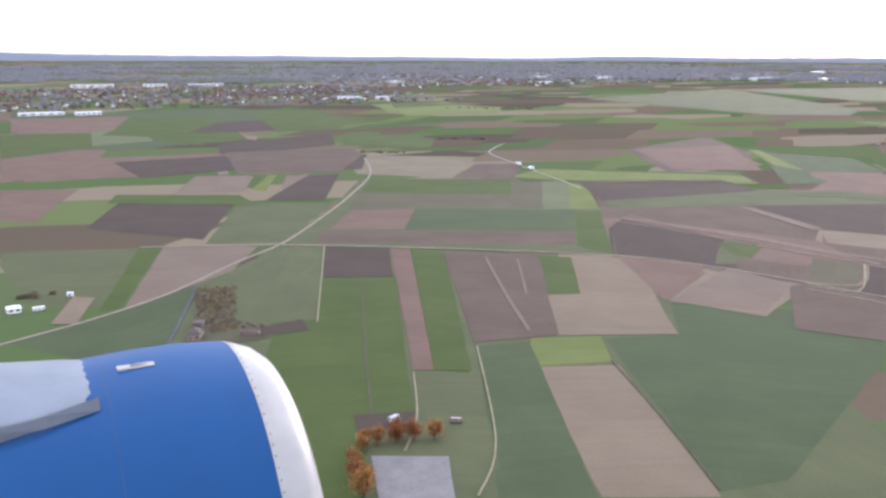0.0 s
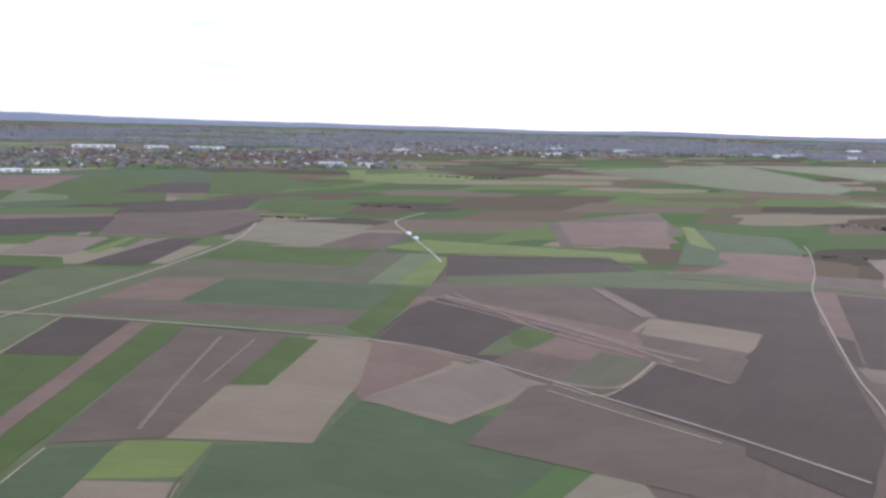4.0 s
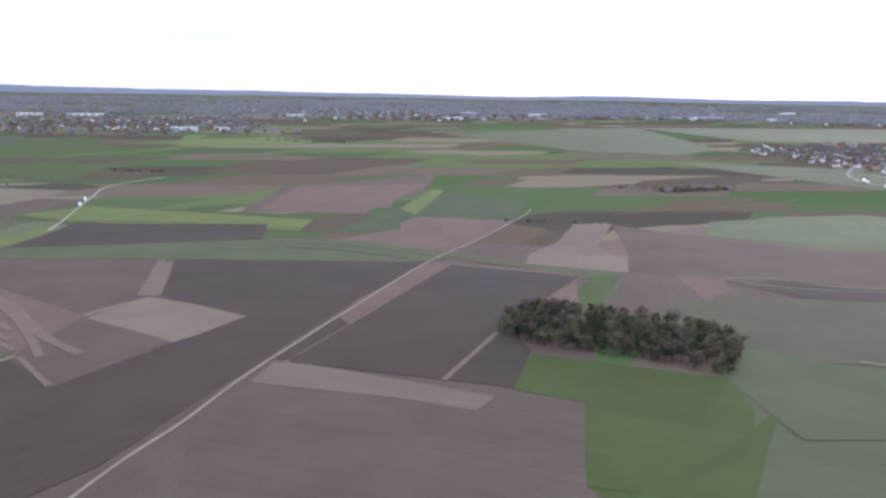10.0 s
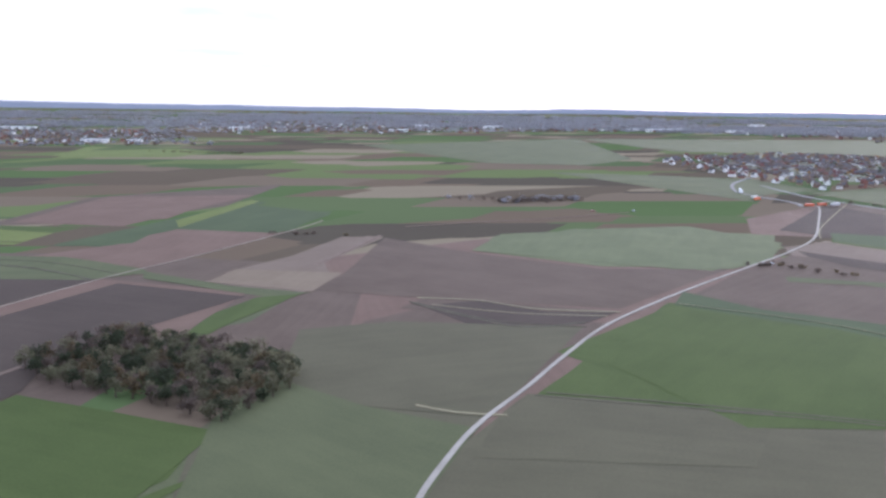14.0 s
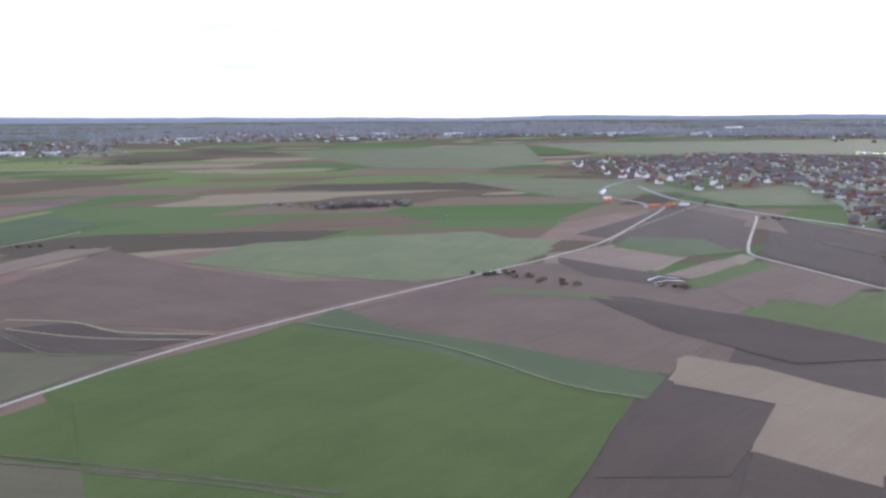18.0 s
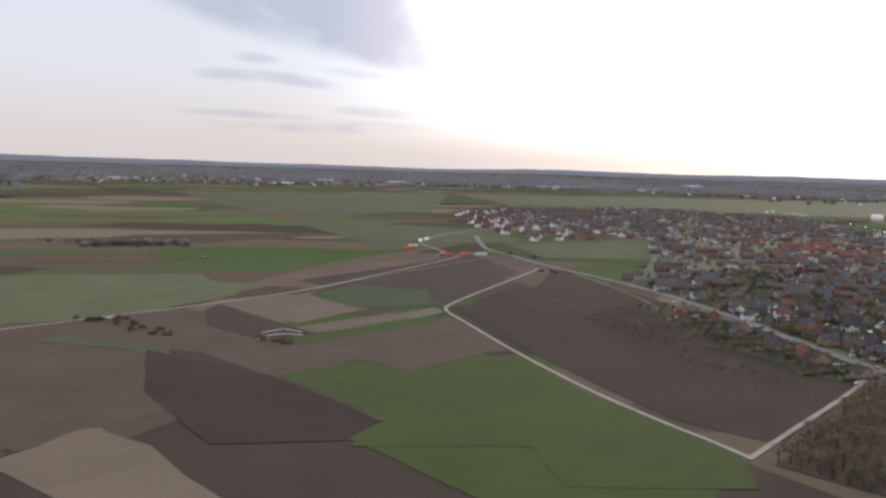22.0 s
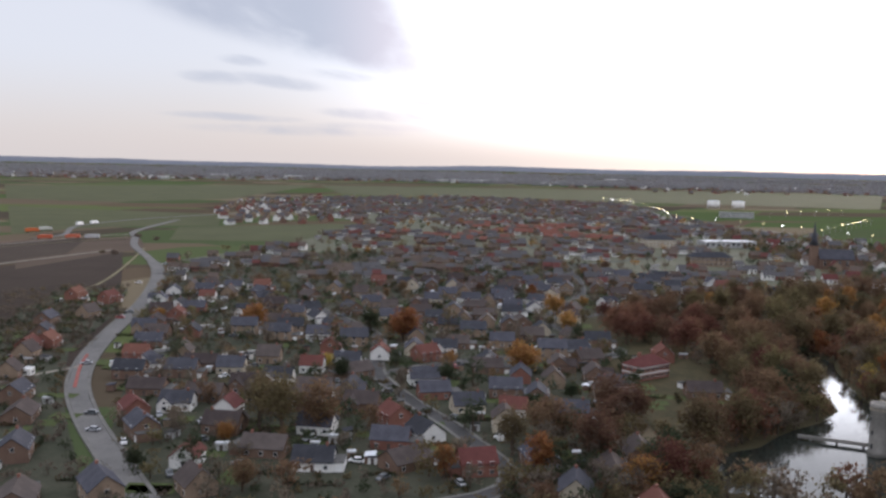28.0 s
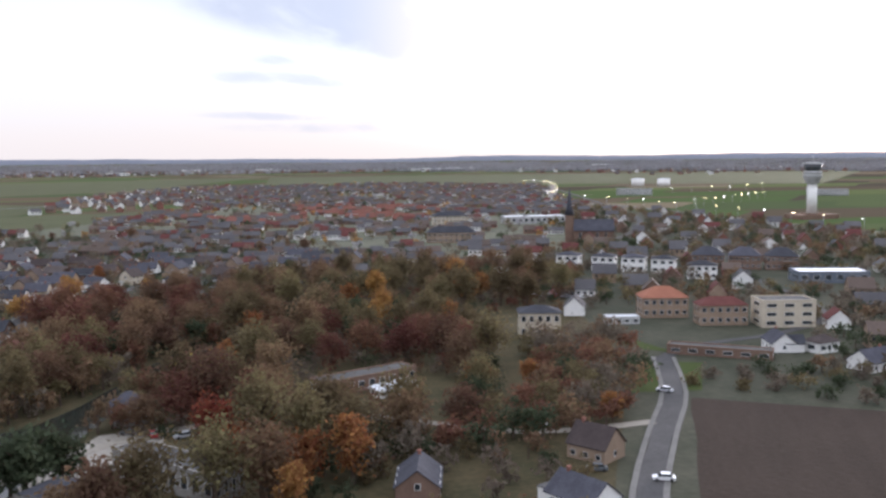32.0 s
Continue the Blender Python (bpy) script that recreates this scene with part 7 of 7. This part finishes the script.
def car(colour, label):
    root = thing("car", 0, 0)
    m = surface("car_paint", tuple(c * 0.9 for c in colour), colour, rough=0.3, spec=0.6)
    part("body", prism(bmesh.new(), [(-1.22, 0.15), (1.22, 0.15), (1.24, 0.42), (0.75, 0.5), (-1.0, 0.5), (-1.24, 0.45)], -0.48, 0.48), m, root)
    part("cabin", prism(bmesh.new(), [(-0.95, 0.5), (0.7, 0.5), (0.35, 0.8), (-0.7, 0.8)], -0.42, 0.42), GLASS, root)
    part("roof", boxes((-0.4, -0.66, 0.802, 0.4, 0.32, 0.84)), m, root)
    for sx in (-1, 1):
        for y in (-0.78, 0.78):
            bm = lathe(bmesh.new(), [(0.18, -0.07), (0.18, 0.07)], 10)
            bm.transform(pose(sx * 0.44, y, 0.18, 0, 90, 0))
            part("wheel", bm, RUBBER, root)
    return tagged(root, label, "car", group="cars")


CARS = [car((0.7, 0.7, 0.7), "white car on the road"), car((0.1, 0.11, 0.12), "dark grey car on the road"), car((0.35, 0.36, 0.38), "silver car on the road"), car((0.3, 0.03, 0.03), "red car on the road")]
car_spots = [(1065, 200, 80), (1089.2, 172, 70), (1089.6, 161, 60), (1096, 275, 75), (1108, 216, 20), (1118, 409, 95), (1099, 284, 75), (1299, 110, 30), (1324, 119, 40), (1303, 86, 62), (1279, 101, 10), (1248, 123, 10), (1252, 121, 100), (1245, 125, 60), (1104, 350, 75), (1087.6, 215, 80),
             (1130, 132, 60), (1148, 172, 75), (1170, 189, 0), (1200, 191, 10), (1160, 262, 100), (1240, 262, 50), (1275, 318, 60), (1350, 176, 60), (1420, 252, 40), (888, 566, 75), (917, 558, 75), (858, 353, 100), (862, 352, 100)]
car_spots += [(x + dx, y + dy, 70 + (i % 3) * 55) for i, (x, y, s) in enumerate(TAKEN) if 4 <= s < 8 and y < 330 and i % 2 == 0 for dx, dy in [((i % 5) * 0.7 - 5.2, -4.6)]]
car_spots += [(1350 + 2.0 * (i % 7) - 1.4 * (i // 7), 222 - 1.3 * (i % 7) - 3.4 * (i // 7), 60) for i in range(28)]
for i, (x, y, deg) in enumerate(car_spots):
    m = pose(x, y, 0.27, 0, 0, deg)
    if i < 4:
        CARS[i].matrix_world = m
    else:
        copy_thing(CARS[(0, 2, 0, 1, 3, 2, 1)[i % 7]], m)


def lorry(colour, label, x, y, deg):
    root = thing("lorry", x, y, 0.24, deg)
    m = surface("lorry_paint", tuple(c * 0.9 for c in colour), colour, rough=0.4)
    part("trailer", boxes((-0.75, -3.6, 0.55, 0.75, 2.4, 2.3)), m, root)
    part("cab", prism(bmesh.new(), [(2.6, 0.4), (4.0, 0.4), (4.0, 1.4), (3.7, 2.0), (2.6, 2.0)], -0.7, 0.7), m, root)
    part("windscreen", boxes((-0.6, 3.95, 1.1, 0.6, 4.03, 1.7)), GLASS, root)
    for sx in (-1, 1):
        for y2 in (-3.0, -2.3, 3.2):
            bm = lathe(bmesh.new(), [(0.28, -0.1), (0.28, 0.1)], 10)
            bm.transform(pose(sx * 0.62, y2, 0.28, 0, 90, 0))
            part("wheel", bm, RUBBER, root)
    return tagged(root, label, "lorry", group="lorries")


for x, y, deg, c, lab in ((1083, 646, -28, (0.8, 0.8, 0.8), "white lorry on a country road"), (1092, 658, -35, (0.8, 0.8, 0.8), "white lorry on a country road"), (1064, 606, -70, (0.55, 0.55, 0.5), "grey lorry by a field"),
                          (1057, 594, -70, (0.6, 0.15, 0.05), "orange-red lorry by a field"), (1066, 546, 80, (0.5, 0.12, 0.06), "orange-red lorry by a field"), (1080, 548, 80, (0.5, 0.14, 0.08), "orange-red lorry by a field"),
                          (1090, 545, 80, (0.5, 0.5, 0.5), "grey lorry by a field"),
                          (403, 690, 0, (0.8, 0.8, 0.8), "white lorry on a farm track"), (399, 662, 0, (0.75, 0.75, 0.75), "white lorry on a farm track")):
    lorry(c, lab, x, y, deg)

# ---- street lamps ----


def street_lamp(mat, label):
    root = thing("street_lamp", 0, 0)
    part("pole", lathe(bmesh.new(), [(0.12, 0), (0.06, 5.5)], 8), STEEL, root)
    part("arm", boxes((-0.04, 0, 5.4, 0.04, 1.0, 5.5)), STEEL, root)
    bm = boxes((-0.3, 0.7, 5.28, 0.3, 1.5, 5.398))
    part("lamp_head", bm, mat, root, "glowing lamp head")
    return tagged(root, label, "street lamp", group="street lamps")


LAMPS = [street_lamp(WARM_LAMP, "lit street lamp with a warm glow"), street_lamp(WHITE_LAMP, "lit street lamp with a white glow")]


def put_lamps():
    k = 0
    line = smooth_line([(1690, 930), (1600, 730), (1556, 650), (1570, 560), (1564, 470), (1560, 360), (1575, 250)], 22)
    spots = [(p.x + 4, p.y) for p in line] + [(1690 + 9 * math.cos(i * 0.9), 960 + 26 * math.sin(i * 0.9)) for i in range(7)] + [(1600 + 14 * i, 520 + 9 * i) for i in range(9)] + [(1700 + i * 25, 700 + 8 * i) for i in range(6)]
    for i, (x, y) in enumerate(spots):
        m = pose(x, y, 0.2, 0, 0, i * 40)
        kind = 0 if i % 3 else 1
        if i < 2:
            LAMPS[kind].matrix_world = m
        else:
            copy_thing(LAMPS[kind], m)


put_lamps()


# ---- the aircraft's engine, where it hangs as the flight begins ----


def jet_engine():
    root = thing("jet_engine", 0, 0)
    blue = surface("blue_cowl_paint", (0.0006, 0.038, 0.128), (0.0008, 0.044, 0.148), big=0.4, fine=3, rough=0.4, spec=0.18)
    pale = surface("pale_lip_metal", (0.26, 0.25, 0.235), (0.34, 0.325, 0.305), big=0.6, fine=4, rough=0.35)
    silver = surface("silver_fairing", (0.145, 0.162, 0.183), (0.196, 0.213, 0.238), big=0.6, fine=4, rough=0.4, metallic=0.3)
    turn = pose(0, 0, 0, 0, 90, 0)

    def ring(profile, seg=72):
        bm = lathe(bmesh.new(), [(r, s) for r, s in profile], seg, cap=False)
        bm.transform(turn)
        return bm
    part("intake_lip", ring([(0.98, -0.5), (0.95, -0.2), (0.97, -0.06), (1.02, 0.0), (1.08, -0.03), (1.14, -0.1), (1.18, -0.2), (1.195, -0.25)]), pale, root, "pale bare-metal intake lip")
    part("cowl", ring([(1.195, -0.252), (1.214, -0.5), (1.212, -0.75), (1.185, -1.2), (1.13, -1.9), (1.05, -2.7), (0.92, -3.5), (0.88, -3.5)]), blue, root, "glossy blue cowl")
    part("inlet_duct", ring([(0.98, -0.5), (0.99, -0.9), (0.05, -0.95)]), DOOR, root)
    part("spinner", ring([(0.3, -0.9), (0.2, -0.7), (0.02, -0.55)], 24), DOOR, root)
    riv = bmesh.new()
    for i in range(120):
        a = i * math.tau / 120
        for s, r in ((-0.235, 1.193),):
            box(riv, s - 0.002, r * math.cos(a) - 0.003, r * math.sin(a) - 0.003, s + 0.002, r * math.cos(a) + 0.003, r * math.sin(a) + 0.003)
    tagged(part("rivets", riv, DOOR, root), kind="stuff")
    part("seam", ring([(1.1985, -0.9525), (1.2015, -0.954), (1.1985, -0.9555)]), DOOR, root)
    py = bmesh.new()
    rings = []
    for x, w, top in ((-0.99, 0.36, 1.165), (-1.01, 0.42, 1.192), (-1.12, 0.46, 1.204), (-1.5, 0.5, 1.235), (-2.2, 0.53, 1.25), (-3.9, 0.55, 1.26)):
        rings.append([py.verts.new((x, w * math.sin(q), 0.98 + (top - 0.98) * math.cos(q) ** 0.6)) for q in [radians(d) for d in range(-88, 89, 16)]])
    for p, q in zip(rings, rings[1:]):
        for i in range(len(p) - 1):
            py.faces.new((p[i], p[i + 1], q[i + 1], q[i])).smooth = True
    py.faces.new(rings[0])
    py.faces.new(rings[-1][::-1])
    pylon = part("pylon_fairing", py, silver, root, "silver riveted pylon fairing")
    st = bmesh.new()
    lo = [st.verts.new(p) for p in ((-1.0, -0.43, 1.125), (-1.26, -0.5, 1.1), (-1.6, -0.535, 1.08), (-2.2, -0.56, 1.045))]
    up = [st.verts.new(p) for p in ((-1.0, -0.37, 1.172), (-1.26, -0.465, 1.15), (-1.6, -0.515, 1.13), (-2.2, -0.55, 1.1))]
    for i in range(3):
        st.faces.new((lo[i], lo[i + 1], up[i + 1], up[i]))
    bmesh.ops.solidify(st, geom=st.faces[:], thickness=0.012)
    part("skirt", st, silver, pylon, "flat silver edge strip of the fairing")
    vent = boxes((-0.88, -0.12, 1.19, -0.69, -0.06, 1.212))
    part("vent", vent, pale, root)
    slot = bmesh.new()
    slot.faces.new([slot.verts.new(p) for p in ((-0.81, -0.11, 1.2145), (-0.715, -0.09, 1.2145), (-0.81, -0.07, 1.2145))])
    part("vent_opening", slot, DOOR, root)
    root.matrix_world = pose(1.34 * K, 5.0 * K, 105.27 - 2.9 * K) @ Matrix.Scale(K, 4)
    return tagged(root, "blue jet engine nacelle with a pale intake lip", "jet engine")


jet_engine()


# ---- the eastern plan, drawn in towards the field side ----


def draw_in():
    """Everything east of the village road moves a little west, the further the more: one map for the whole town."""
    bpy.context.view_layer.update()

    def shift(x, y):
        return -0.0513 * np.clip(x - 0.38 * y - 975, 0, 273)

    def warp(ob):
        n = len(ob.data.vertices)
        co = np.empty(n * 3)
        ob.data.vertices.foreach_get("co", co)
        m = np.array(ob.matrix_world)
        w = co.reshape(n, 3) @ m[:3, :3].T + m[:3, 3]
        d = np.zeros((n, 3))
        d[:, 0] = shift(w[:, 0], w[:, 1])
        ob.data.vertices.foreach_set("co", (co.reshape(n, 3) + d @ np.linalg.inv(m[:3, :3]).T).ravel())
        ob.data.update()
    tops = [ob for ob in bpy.context.scene.objects if ob.parent is None and ob.type in ("EMPTY", "MESH") and ob.name not in ("ground", "backdrop", "jet_engine")]
    for ob in tops:
        kids = [k for k in ob.children_recursive if k.type == "MESH"]
        flat = ob.type == "MESH" and ob.data.users == 1 and max(ob.dimensions.x, ob.dimensions.y) > 14
        if flat or (ob.location.length < 1e-6 and all(k.data.users == 1 for k in kids)):
            for k in ([ob] if ob.type == "MESH" else []) + kids:
                warp(k)
        else:
            ob.matrix_world = Matrix.Translation((float(shift(ob.location.x, ob.location.y)), 0, 0)) @ ob.matrix_world


draw_in()
